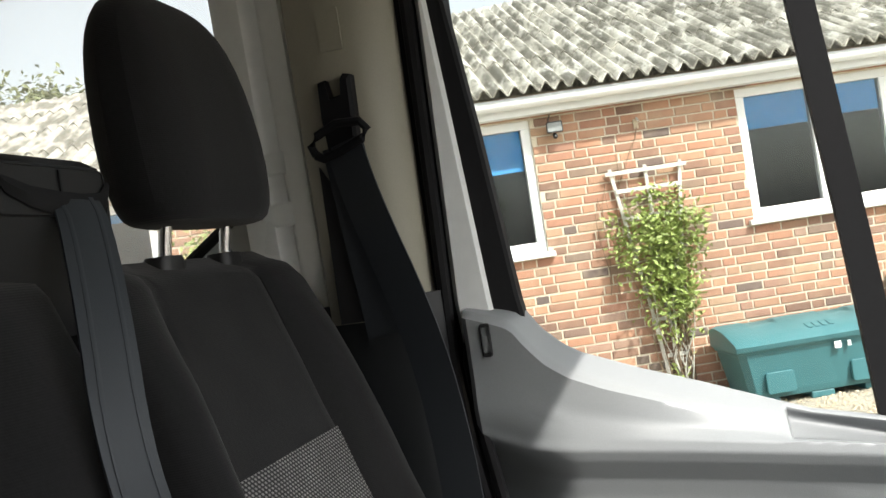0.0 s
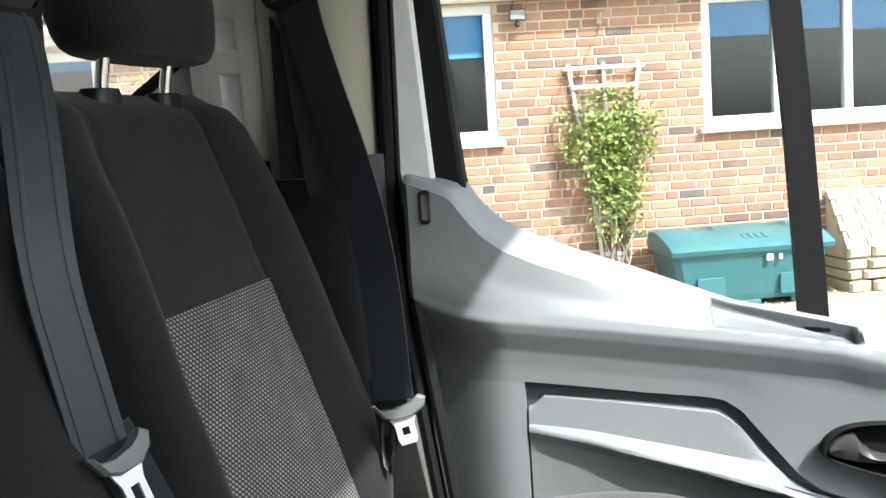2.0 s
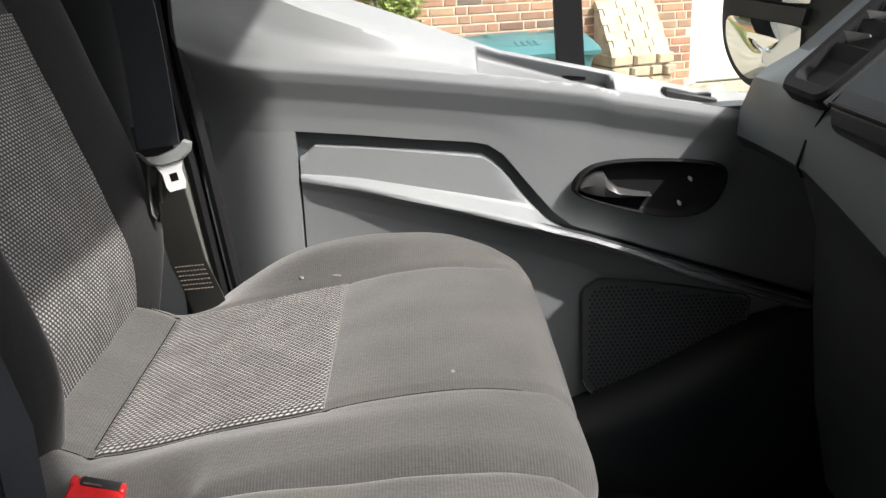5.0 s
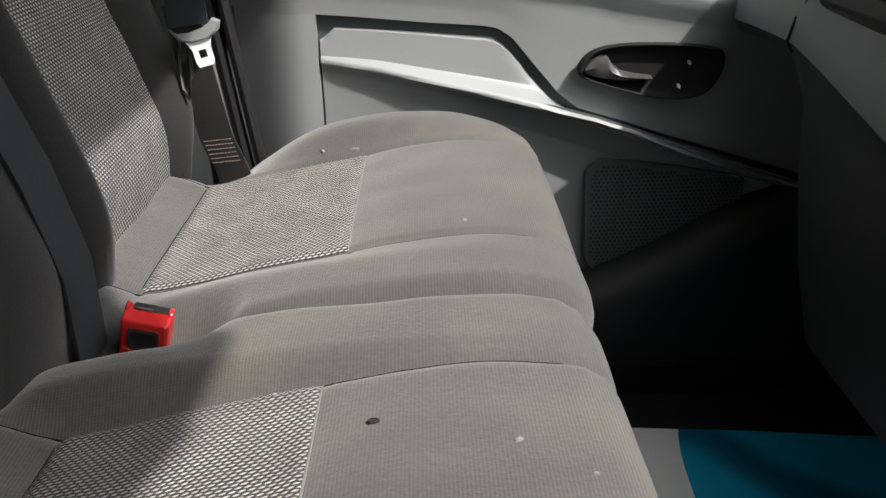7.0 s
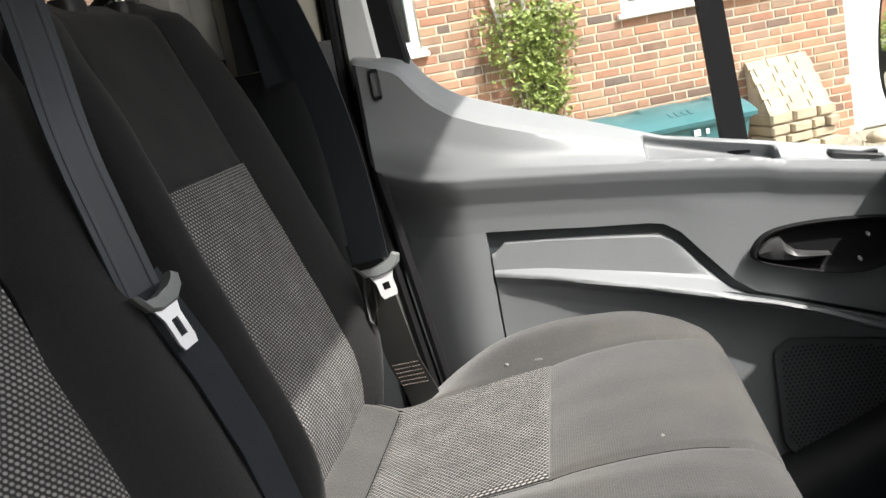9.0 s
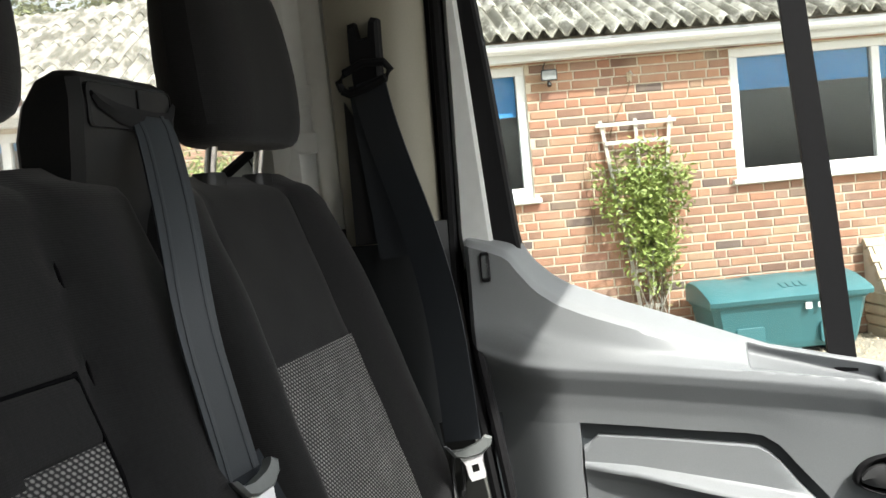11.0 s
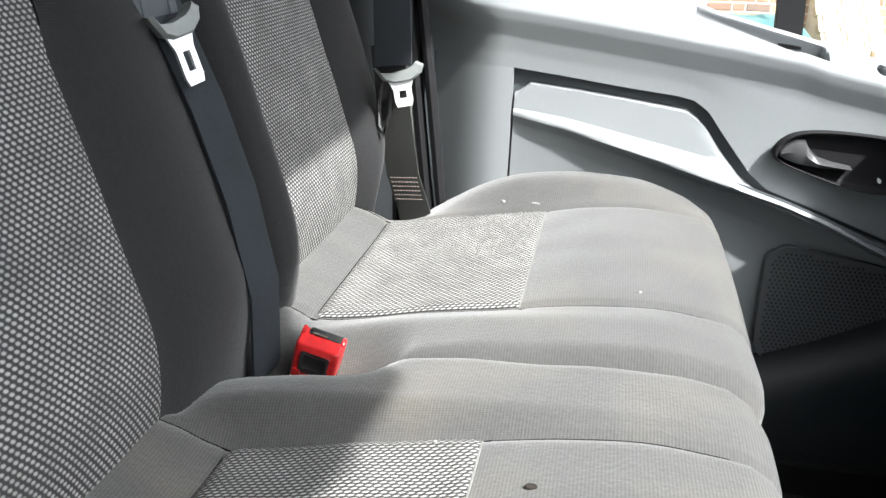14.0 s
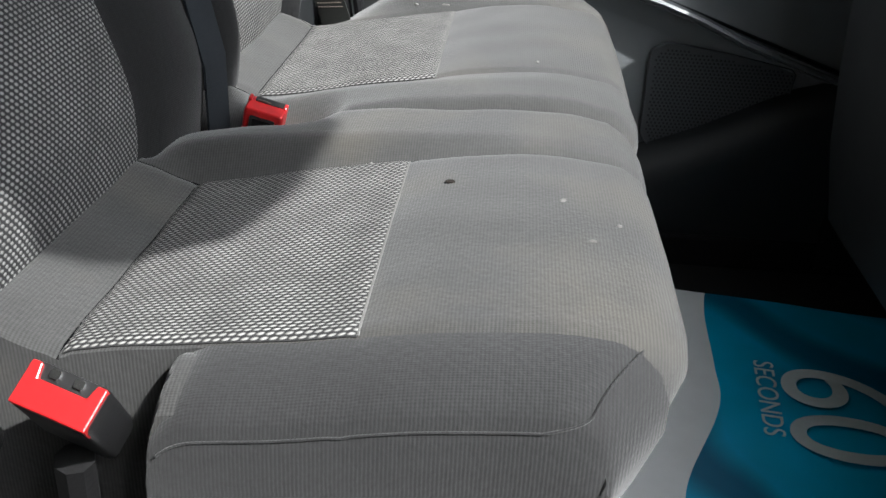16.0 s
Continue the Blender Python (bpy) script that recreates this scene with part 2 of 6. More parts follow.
def brick_material():
    """Fired clay: tone and colour differ from brick to brick, with blotches and pale bloom."""
    m = mat("fired_brick", (0.40, 0.16, 0.09), rough=0.9, var=0.25, scale=9, fine=140, bump=0.6, bdist=0.003)
    fr, old, p = varied(m, 1)
    n, l = m.node_tree.nodes, m.node_tree.links
    cr = n.new("ShaderNodeValToRGB")
    e = cr.color_ramp.elements
    stops = [(0.0, (0.382, 0.199, 0.125)), (0.16, (0.332, 0.166, 0.113)), (0.30, (0.44, 0.245, 0.155)), (0.46, (0.181, 0.108, 0.081)), (0.58, (0.402, 0.217, 0.140)), (0.70, (0.127, 0.097, 0.087)), (0.80, (0.40, 0.255, 0.165)), (0.90, (0.333, 0.165, 0.112)), (1.0, (0.312, 0.204, 0.155))]
    e[0].position, e[0].color = stops[0][0], (*stops[0][1], 1)
    e[1].position, e[1].color = stops[-1][0], (*stops[-1][1], 1)
    for q, col in stops[1:-1]:
        x = e.new(q); x.color = (*col, 1)
    l.new(fr.outputs[0], cr.inputs["Fac"])
    hsv = old.node
    l.new(cr.outputs["Color"], hsv.inputs["Color"])
    no = n.new("ShaderNodeTexNoise"); no.inputs["Scale"].default_value, no.inputs["Detail"].default_value = 3.0, 6
    ge = n.new("ShaderNodeNewGeometry"); l.new(ge.outputs["Position"], no.inputs["Vector"])
    mr = n.new("ShaderNodeMapRange"); mr.inputs["From Min"].default_value, mr.inputs["From Max"].default_value, mr.inputs["To Max"].default_value = 0.52, 0.75, 0.42
    l.new(no.outputs["Fac"], mr.inputs["Value"])
    mx = n.new("ShaderNodeMix"); mx.data_type = "RGBA"; mx.inputs["B"].default_value = (0.55, 0.43, 0.30, 1)
    l.new(mr.outputs[0], mx.inputs["Factor"]); l.new(hsv.outputs["Color"], mx.inputs["A"])
    l.new(mx.outputs["Result"], p.inputs["Base Color"])
    return m


M_BRICK = brick_material()
M_FABRIC = fabric("seat_cloth", (0.058, 0.0575, 0.0562), dirt=(0.110, 0.100, 0.082), dirt_amt=0.5, tone=0.22, ribs=135, relief=0.2)
# seat cloth again, much darker: the shade on the backs is in its colour
M_BACK_SHADED = fabric("shaded_backrest_cloth", (0.0150, 0.0150, 0.0156), rib="Z", tone=0.035)
M_BACK_SHADED.node_tree.nodes["Principled BSDF"].inputs["Sheen Weight"].default_value = 0.12
for nd in M_BACK_SHADED.node_tree.nodes:
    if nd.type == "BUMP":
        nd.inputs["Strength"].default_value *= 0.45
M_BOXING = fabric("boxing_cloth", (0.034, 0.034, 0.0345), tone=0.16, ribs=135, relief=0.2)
M_PIPING = mat("dark_piping", (0.004, 0.004, 0.0045), rough=1.0, var=0.1, bump=0.1, spec=0.05)
M_WEAVE = woven("seat_insert_weave", (0.040, 0.040, 0.040), (0.40, 0.393, 0.378))
M_WEAVE_BACK = woven("back_insert_weave", (0.034, 0.034, 0.035), (0.28, 0.276, 0.268), True)
M_BLACK = mat("black_plastic", (0.012, 0.012, 0.0125), rough=0.5, var=0.12, fine=400, bump=0.12)
M_RUBBER = mat("rubber_seal", (0.009, 0.009, 0.010), rough=0.75, var=0.1, bump=0.05, spec=0.2)
M_GREY = mat("grey_door_plastic", (0.205, 0.217, 0.225), rough=0.42, var=0.08, scale=3, fine=700, bump=0.22, dirt=(0.30, 0.295, 0.28), dirt_amt=0.25, bdist=0.0006)
M_DASH = mat("dark_dash_plastic", (0.015, 0.017, 0.0185), rough=0.5, var=0.1, fine=600, bump=0.2, bdist=0.0006)
M_DASHGREY = mat("grey_dash_plastic", (0.052, 0.060, 0.065), rough=0.45, var=0.08, fine=600, bump=0.2, bdist=0.0006)
M_PAINT = mat("white_body_paint", (0.78, 0.80, 0.78), rough=0.32, var=0.05, scale=3, fine=60, bump=0.02)
M_BEIGE = mat("pillar_trim_plastic", (0.31, 0.295, 0.235), rough=0.55, var=0.06, fine=500, bump=0.12, bdist=0.0005)
M_HEAD = mat("headliner_cloth", (0.34, 0.34, 0.32), rough=0.95, var=0.06, fine=300, bump=0.2)
M_BELT = mat("belt_webbing", (0.020, 0.024, 0.029), rough=0.62, var=0.15, scale=20, fine=900, bump=0.3, bdist=0.0005)
M_BELT_USED = mat("belt_webbing_worn", (0.030, 0.036, 0.042), rough=0.5, var=0.15, scale=20, fine=900, bump=0.3, bdist=0.0005)
M_STEEL = mat("bright_steel", (0.72, 0.72, 0.72), rough=0.22, metal=1.0, var=0.06, bump=0.02)
M_RED = mat("red_button_plastic", (0.50, 0.018, 0.020), rough=0.3, var=0.2, fine=200, bump=0.04)
M_GLASS = glass("window_glass", (0.93, 0.96, 0.95), 0.6)
# side glass with a translucent film that puts a glare veil into it
M_GLASS_VEILED = glass("veiled_window_glass", (0.95, 0.97, 0.96), 0.6)
gn, gl_ = M_GLASS_VEILED.node_tree.nodes, M_GLASS_VEILED.node_tree.links
film_, mixs_, out_ = gn.new("ShaderNodeBsdfTranslucent"), gn.new("ShaderNodeMixShader"), next(q for q in gn if q.type == "OUTPUT_MATERIAL")
film_.inputs["Color"].default_value = (0.85, 0.86, 0.84, 1)
mixs_.inputs["Fac"].default_value = 0.12
gl_.new(out_.inputs["Surface"].links[0].from_socket, mixs_.inputs[1])
gl_.new(film_.outputs[0], mixs_.inputs[2])
gl_.new(mixs_.outputs[0], out_.inputs["Surface"])
M_MIRROR = mat("mirror_silver", (0.82, 0.84, 0.84), rough=0.02, metal=1.0, var=0.01, bump=0)
for nd in M_MIRROR.node_tree.nodes:
    if nd.type == "MAP_RANGE" and abs(nd.inputs["To Max"].default_value - 0.14) < 1e-3:
        nd.inputs["To Min"].default_value, nd.inputs["To Max"].default_value = 0.0, 0.01
M_UPVC = mat("white_window_frame", (0.78, 0.79, 0.79), rough=0.35, var=0.04, fine=40, bump=0.02)
M_BLIND = mat("blue_roller_blind", (0.09, 0.42, 0.88), rough=0.8, var=0.1, fine=200, bump=0.1)
M_ROOM = mat("dim_room_plaster", (0.28, 0.28, 0.265), rough=0.9, var=0.2, bump=0.05)
M_MORTAR = mat("lime_mortar", (0.56, 0.49, 0.39), rough=0.95, var=0.2, scale=5, fine=180, bump=0.5)
M_GRAVEL = mat("gravel", (0.34, 0.30, 0.24), rough=0.95, var=0.5, scale=1.2, fine=45, bump=1.0, bdist=0.02)
def roof_material():
    m = mat("lichened_cement_sheet", (0.38, 0.36, 0.31), rough=0.95, var=0.4, scale=7, fine=70, bump=0.8, bdist=0.008, dirt=(0.78, 0.76, 0.70), dirt_amt=0.8)
    n, l = m.node_tree.nodes, m.node_tree.links
    p = n["Principled BSDF"]
    old = p.inputs["Base Color"].links[0].from_socket
    no = n.new("ShaderNodeTexNoise"); no.inputs["Scale"].default_value, no.inputs["Detail"].default_value = 9, 5
    no.inputs["Roughness"].default_value = 0.7
    tc = n.new("ShaderNodeTexCoord")
    mp = n.new("ShaderNodeMapping"); mp.inputs["Scale"].default_value = (1.0, 0.16, 0.4)
    l.new(tc.outputs["Object"], mp.inputs["Vector"]); l.new(mp.outputs[0], no.inputs["Vector"])
    mr = n.new("ShaderNodeMapRange"); mr.inputs["From Min"].default_value, mr.inputs["From Max"].default_value, mr.inputs["To Max"].default_value = 0.46, 0.55, 0.78
    l.new(no.outputs["Fac"], mr.inputs["Value"])
    mx = n.new("ShaderNodeMix"); mx.data_type = "RGBA"; mx.inputs["B"].default_value = (0.075, 0.068, 0.05, 1)
    l.new(mr.outputs[0], mx.inputs["Factor"]); l.new(old, mx.inputs["A"]); l.new(mx.outputs["Result"], p.inputs["Base Color"])
    return m


M_ROOFSHEET = roof_material()
M_BIN = mat("teal_bin_plastic", (0.047, 0.150, 0.168), rough=0.38, var=0.12, scale=3, fine=150, bump=0.08)
M_STONE = mat("pale_sandstone", (0.46, 0.38, 0.28), rough=0.95, var=0.3, scale=6, fine=90, bump=0.7, bdist=0.01)
M_WOOD = mat("weathered_white_wood", (0.55, 0.52, 0.47), rough=0.85, var=0.2, scale=10, fine=90, bump=0.3)
M_LEAF = mat("green_leaf", (0.25, 0.31, 0.085), rough=0.55, var=0.4, scale=6, fine=60, bump=0.1)
M_LEAF_FAR = mat("tree_leaf", (0.19, 0.21, 0.09), rough=0.7, var=0.5, scale=1.5, fine=30, bump=0.1)
M_STEM = mat("woody_stem", (0.16, 0.11, 0.07), rough=0.9, var=0.3, fine=90, bump=0.5)
M_CARPET = mat("black_floor_rubber", (0.006, 0.006, 0.006), rough=0.8, var=0.3, fine=300, bump=0.4)
M_PAPER = mat("white_paper", (0.88, 0.90, 0.90), rough=0.6, var=0.05, scale=6, fine=30, bump=0.03, dirt=(0.5, 0.47, 0.42), dirt_amt=0.25)
M_TEAL = mat("blue_printed_paper", (0.01, 0.45, 0.75), rough=0.35, var=0.25, scale=3, fine=9, bump=0.03)
n_, l_ = M_TEAL.node_tree.nodes, M_TEAL.node_tree.links
wv, tc_ = n_.new("ShaderNodeTexWave"), n_.new("ShaderNodeTexCoord")
wv.bands_direction = "DIAGONAL"
wv.inputs["Scale"].default_value, wv.inputs["Distortion"].default_value, wv.inputs["Detail"].default_value, wv.inputs["Detail Scale"].default_value = 2.0, 6.0, 1.5, 1.2
l_.new(tc_.outputs["Object"], wv.inputs["Vector"])
mr_, mx_ = n_.new("ShaderNodeMapRange"), n_.new("ShaderNodeMix")
mr_.inputs["From Min"].default_value, mr_.inputs["From Max"].default_value, mr_.inputs["To Max"].default_value = 0.45, 0.95, 0.75
mx_.data_type = "RGBA"
mx_.inputs["B"].default_value = (0.0, 0.05, 0.13, 1)
p_ = n_["Principled BSDF"]
l_.new(wv.outputs["Fac"], mr_.inputs["Value"]); l_.new(mr_.outputs[0], mx_.inputs["Factor"])
l_.new(p_.inputs["Base Color"].links[0].from_socket, mx_.inputs["A"]); l_.new(mx_.outputs["Result"], p_.inputs["Base Color"])
M_INK = mat("pale_print", (0.78, 0.84, 0.85), rough=0.5, var=0.06, bump=0)
M_VANGREY = mat("bare_grey_panel", (0.55, 0.57, 0.55), rough=0.5, var=0.15, scale=3, fine=30, bump=0.1)
M_LAMP = mat("frosted_lamp_face", (0.28, 0.29, 0.29), rough=0.25, var=0.05, bump=0)

# ---- outside: ground, house ----
GROUND = 0.10
PSI, WALL_D = 16.96, 7.513     # the house wall's turn and distance
c, s = math.cos(radians(PSI)), math.sin(radians(PSI))
HOUSE = Matrix.Translation((-s * WALL_D, c * WALL_D, 0)) @ pose(0, 0, 0, 0, 0, PSI)


def hp(u, out, z):
    """World place of a point on the house: along its wall, out from it, height."""
    return HOUSE @ Vector((u, -out, z))


bm = bmesh.new()
n = 60
xs = [math.copysign(abs(k / n) ** 3 * 900, k) for k in range(-n, n + 1)]
gv = [[bm.verts.new((x, y + 4, GROUND + (0.012 * noise.noise((x * 1.3, y * 1.3, 0)) if abs(x) < 15 and abs(y) < 15 else 0))) for y in xs] for x in xs]
for i in range(2 * n):
    for j in range(2 * n):
        bm.faces.new((gv[i][j], gv[i + 1][j], gv[i + 1][j + 1], gv[i][j + 1]))
ground = tagged(part("ground", bm, M_GRAVEL, None), "pale gravel yard in front of the house", "ground", kind="structure")

house = thing("brick_house", "single-storey red brick house with a corrugated roof", "house")
house.matrix_world = HOUSE
U0, U1, ZF = -9.0, 13.0, 2.58


def eave(u):
    """How far the old eaves have sunk towards the far end of the house."""
    return interp(u, [-9.2, -1.9, -1.1, -0.2, 0.3, 13.2], [-0.19, -0.17, -0.15, -0.02, 0.0, 0.0])


UE = [U0, -1.9, -1.5, -1.1, -0.65, -0.2, 0.05, 0.3, U1]
OPENINGS = [(-6.3, -4.25, 1.49, 2.38), (-3.15, -1.45, 1.49, 2.38), (-0.30, 1.60, 1.49, 2.57), (3.31, 5.22, 1.49, 2.57), (5.31, 6.80, 0.10, 2.50), (7.15, 9.0, 1.49, 2.57)]
bm = bmesh.new()
us = sorted({U0, U1, *[o[0] for o in OPENINGS], *[o[1] for o in OPENINGS]})
for a, b in zip(us, us[1:]):
    hole = next((o for o in OPENINGS if o[0] <= a and b <= o[1]), None)
    top = ZF + (0.02 if b <= -0.29 else 0.2)
    if not hole:
        box(bm, (a, 0, 0), (b, 0.28, top))
    else:
        if hole[2] > 0.2:
            box(bm, (a, 0, 0), (b, 0.28, hole[2]))
        box(bm, (a, 0, hole[3]), (b, 0.28, top))
part("wall", bm, M_MORTAR, house, "lime mortar wall body behind the bricks")
part("room_wall", boxes(((U0, 2.6, 0), (U1, 2.7, 2.7)), ((U0, 0.28, 0), (U0 + 0.1, 2.6, 2.7)), ((U1 - 0.1, 0.28, 0), (U1, 2.6, 2.7)), ((U0, 0.28, 2.66), (U1, 2.6, 2.7)), ((U0, 0.28, 0.1), (U1, 2.6, 0.14))), M_ROOM, house, "dim plastered room seen through the windows")


def window(u0, u1, z0, z1, lights, blind):
    """A white framed window with its sill, panes and a blue roller blind."""
    w = part("window", boxes(((u0, 0.02, z1 - 0.07), (u1, 0.10, z1)), ((u0, 0.02, z0), (u1, 0.10, z0 + 0.09)), ((u0, 0.02, z0 + 0.09), (u0 + 0.075, 0.10, z1 - 0.07)), ((u1 - 0.075, 0.02, z0 + 0.09), (u1, 0.10, z1 - 0.07))), M_UPVC, house, "white plastic window", bevel=0.006)
    part("sill", boxes(((u0 - 0.05, -0.06, z0 - 0.04), (u1 + 0.05, 0.10, z0 + 0.002))), M_UPVC, w, bevel=0.008)
    step = (u1 - u0 - 0.075) / lights
    for k in range(1, lights):
        x = u0 + 0.0375 + k * step
        part("mullion", boxes(((x - 0.035, 0.022, z0 + 0.09), (x + 0.035, 0.098, z1 - 0.07))), M_UPVC, w, bevel=0.005)
    for k in range(lights):
        x = u0 + 0.0375 + k * step
        g = part("pane", boxes(((x + 0.036, 0.055, z0 + 0.088), (x + step - 0.036, 0.062, z1 - 0.068))), M_GLASS_HOUSE, w)
        g.visible_shadow = False
        d = blind * (1.0 if k % 2 == 0 else 0.93)
        part("blind", boxes(((x + 0.045, 0.072, z1 - d), (x + step - 0.045, 0.076, z1 - 0.06))), M_BLIND, w, "blue fabric roller blind pulled part way")


M_GLASS_HOUSE = glass("house_window_glass", (0.88, 0.91, 0.91), 1.0)
window(-6.3, -4.25, 1.49, 2.38, 3, 0.17)
window(-3.15, -1.45, 1.49, 2.38, 3, 0.14)
window(-0.30, 1.60, 1.49, 2.57, 3, 0.40)
window(3.31, 5.22, 1.49, 2.57, 3, 0.34)
window(7.15, 9.0, 1.49, 2.57, 3, 0.30)

door = part("garage_door", boxes(((5.31, 0.06, 0.11), (6.80, 0.11, 2.50))), M_UPVC, house, "plain white painted double door", bevel=0.004)
part("door_frame", boxes(((5.312, 0.0, 0.11), (5.38, 0.06, 2.50)), ((6.73, 0.0, 0.11), (6.798, 0.06, 2.50)), ((5.38, 0.0, 2.42), (6.73, 0.06, 2.50))), M_UPVC, door, bevel=0.004)
part("door_leaf", boxes(((5.40, 0.035, 0.13), (6.05, 0.06, 1.93))), M_UPVC, door, bevel=0.006)
part("door_leaf", boxes(((6.07, 0.035, 0.13), (6.71, 0.06, 1.93))), M_UPVC, door, bevel=0.006)
part("top_panel", boxes(((5.40, 0.04, 1.95), (6.71, 0.06, 2.40))), M_UPVC, door, bevel=0.006)

part("fascia", loft([[(u, -0.14, ZF + 0.01 + eave(u)), (u, -0.115, ZF + 0.01 + eave(u)), (u, -0.115, ZF + 0.16 + eave(u)), (u, -0.14, ZF + 0.16 + eave(u))] for u in UE]), M_UPVC, house, "white painted fascia board")
part("soffit", loft([[(u, -0.113, ZF + 0.012 + eave(u)), (u, -0.002, ZF + 0.012 + eave(u)), (u, -0.002, ZF + 0.03 + eave(u)), (u, -0.113, ZF + 0.03 + eave(u))] for u in UE]), M_UPVC, house, "white painted soffit board")
rings = [[(u, -0.20 + 0.055 * math.cos(a), ZF + 0.115 + eave(u) + 0.055 * math.sin(a)) for a in (math.pi + math.pi * k / 8 for k in range(9))] + [(u, -0.20 + 0.048 * math.cos(a), ZF + 0.115 + eave(u) + 0.048 * math.sin(a)) for a in (2 * math.pi - math.pi * k / 8 for k in range(9))] for u in UE]
part("gutter", loft(rings), M_UPVC, house, "white half-round plastic gutter", smooth=True)

# corrugated roof: four courses of wavy sheets, each lapped over the one below
PITCH, RUN = radians(24), 3.9


def sag(u):
    """How far the old roof rises along the house: lower towards its far end."""
    return interp(u, [-9.2, -3.1, -1.5, 1.8, 3.1, 13.2], [0.74, 0.77, 0.855, 0.97, 1.03, 1.04])

for course in range(4):
    d0, d1 = course * 1.02 - 0.0, course * 1.02 + 1.12
    rows = []
    for k in range(9):
        d = d0 + (d1 - d0) * k / 8
        row = []
        for i in range(int((U1 - U0 + 0.4) / 0.124 * 8)):
            u = U0 - 0.2 + i * 0.124 / 8
            jag = 0.012 * noise.noise((u * 3, course * 7.7, 0)) if k == 0 else 0
            z = ZF + 0.172 + eave(u) * max(0.0, 1 - d / 4.1) + d * math.sin(PITCH) * sag(u) + 0.033 * math.sin(2 * math.pi * i / 8) + 0.022 * (1 - k / 8) + 0.006 * noise.noise((u * 2, d * 2, course))
            row.append((u, -0.24 + (d + jag) * math.cos(PITCH), z))
        rows.append(row)
    part("roof_sheet", sheet(rows, 0.012), M_ROOFSHEET, house, "lichen-covered corrugated cement sheets", smooth=True)
part("ridge_cap", loft([[(u, -0.24 + RUN + 0.2 + dy, ZF + 0.2 + 4.2 * math.sin(PITCH) * sag(u) + dz) for dy, dz in ((-0.35, -0.13), (-0.1, 0.03), (0, 0.05), (0.1, 0.03), (0.35, -0.13), (0.3, -0.17), (0, 0.0), (-0.3, -0.17))] for u in [U0 - 0.2 + k * (U1 - U0 + 0.4) / 30 for k in range(31)]]), M_ROOFSHEET, house)
part("rear_roof", loft([[(u, 3.95, ZF + 0.2 + 4.1 * math.sin(PITCH) * sag(u)), (u, 7.8, ZF + 0.15), (u, 7.8, ZF + 0.1), (u, 3.95, ZF + 0.15 + 4.1 * math.sin(PITCH) * sag(u))] for u in [U0 - 0.2 + k * (U1 - U0 + 0.4) / 30 for k in range(31)]]), M_ROOFSHEET, house)

# ---- van: shell ----
FLOOR = 0.695
van = thing("van_body", "white painted van cab with bare metal inner walls", "van", (0, 0, GROUND))
van.matrix_world = Matrix.Identity(4)
part("cab_floor", boxes(((-3.0, -1.05, FLOOR - 0.06), (1.75, 1.00, FLOOR))), M_CARPET, van, "black rubber cab floor")
part("chassis", boxes(((-2.9, -0.8, GROUND + 0.18), (1.6, 0.85, FLOOR - 0.062))), M_RUBBER, van)
for x in (-2.3, 1.55):
    for y in (-0.95, 0.98):
        part("tyre", loft([[(x + 0.33 * r * math.cos(a), y + dy, GROUND + 0.33 + 0.33 * r * math.sin(a)) for a in (2 * math.pi * k / 24 for k in range(24))] for dy, r in ((-0.1, 0.6), (-0.1, 0.95), (-0.07, 1), (0.07, 1), (0.1, 0.95), (0.1, 0.6))]), M_RUBBER, van, smooth=True)
part("roof", boxes(((-3.0, -1.12, 2.06), (0.62, 1.16, 2.10))), M_HEAD, van, "pale cloth headliner under the roof")
rings = []
for y in (-1.12, -0.7, -0.56, -0.46, 0.02, 0.12, 0.3, 0.8, 1.16):
    f = 0.69
    rings.append([(0.5, y, 2.099), (f, y, 2.06), (f, y, 2.00), (f - 0.03, y, 1.975), (0.5, y, 1.985)])
part("windscreen_header", loft(rings), M_HEAD, van, "pale header trim above the windscreen")
# unseen blocker, outlined so its shadow falls on the middle seat
pod = [(0.55, -0.26), (0.70, -0.25), (0.785, -0.205), (0.812, -0.12), (0.812, 0.0), (0.775, 0.06), (0.71, 0.12), (0.66, 0.19), (0.55, 0.21)]
part("overhead_pod", loft([[(0.60 + (x - 0.60) * k, -0.02 + (y + 0.02) * k, z) for x, y in pod] for z, k in ((1.855, 0.94), (1.865, 1.0), (1.97, 1.0), (2.06, 0.85))]), M_HEAD, van, "unseen pod added behind the windscreen to shade the middle seat", smooth=True)
for sgn, y in ((1, 1.06), (-1, -1.10)):
    rings = [[(x - 0.03, y - 0.04, z), (x + 0.05, y - 0.03, z), (x + 0.05, y + 0.04, z), (x - 0.03, y + 0.05, z)] for x, z in ((0.70, 2.07), (0.83, 1.90), (0.99, 1.60), (1.10, 1.40), (1.27, 1.22))]
    part("windscreen_pillar", loft(rings), M_DASH, van, "dark trimmed windscreen pillar", smooth=True)
part("scuttle", boxes(((1.50, -1.1, 0.6), (1.60, 1.10, 1.30)), ((1.28, -1.1, 1.20), (1.55, 1.10, 1.26))), M_DASH, van)
part("bonnet", loft([[(1.52, y, 1.27), (2.0, y, 1.18), (2.35, y, 0.95), (2.35, y, 0.5), (1.55, y, 0.5)] for y in (-1.05, 1.05)]), M_PAINT, van, "white bonnet")
part("driver_side", boxes(((-3.0, -1.14, 0.5), (-0.12, -1.08, 2.06)), ((-0.12, -1.14, 0.5), (1.5, -1.08, 1.30))), M_VANGREY, van, "plain driver side wall")
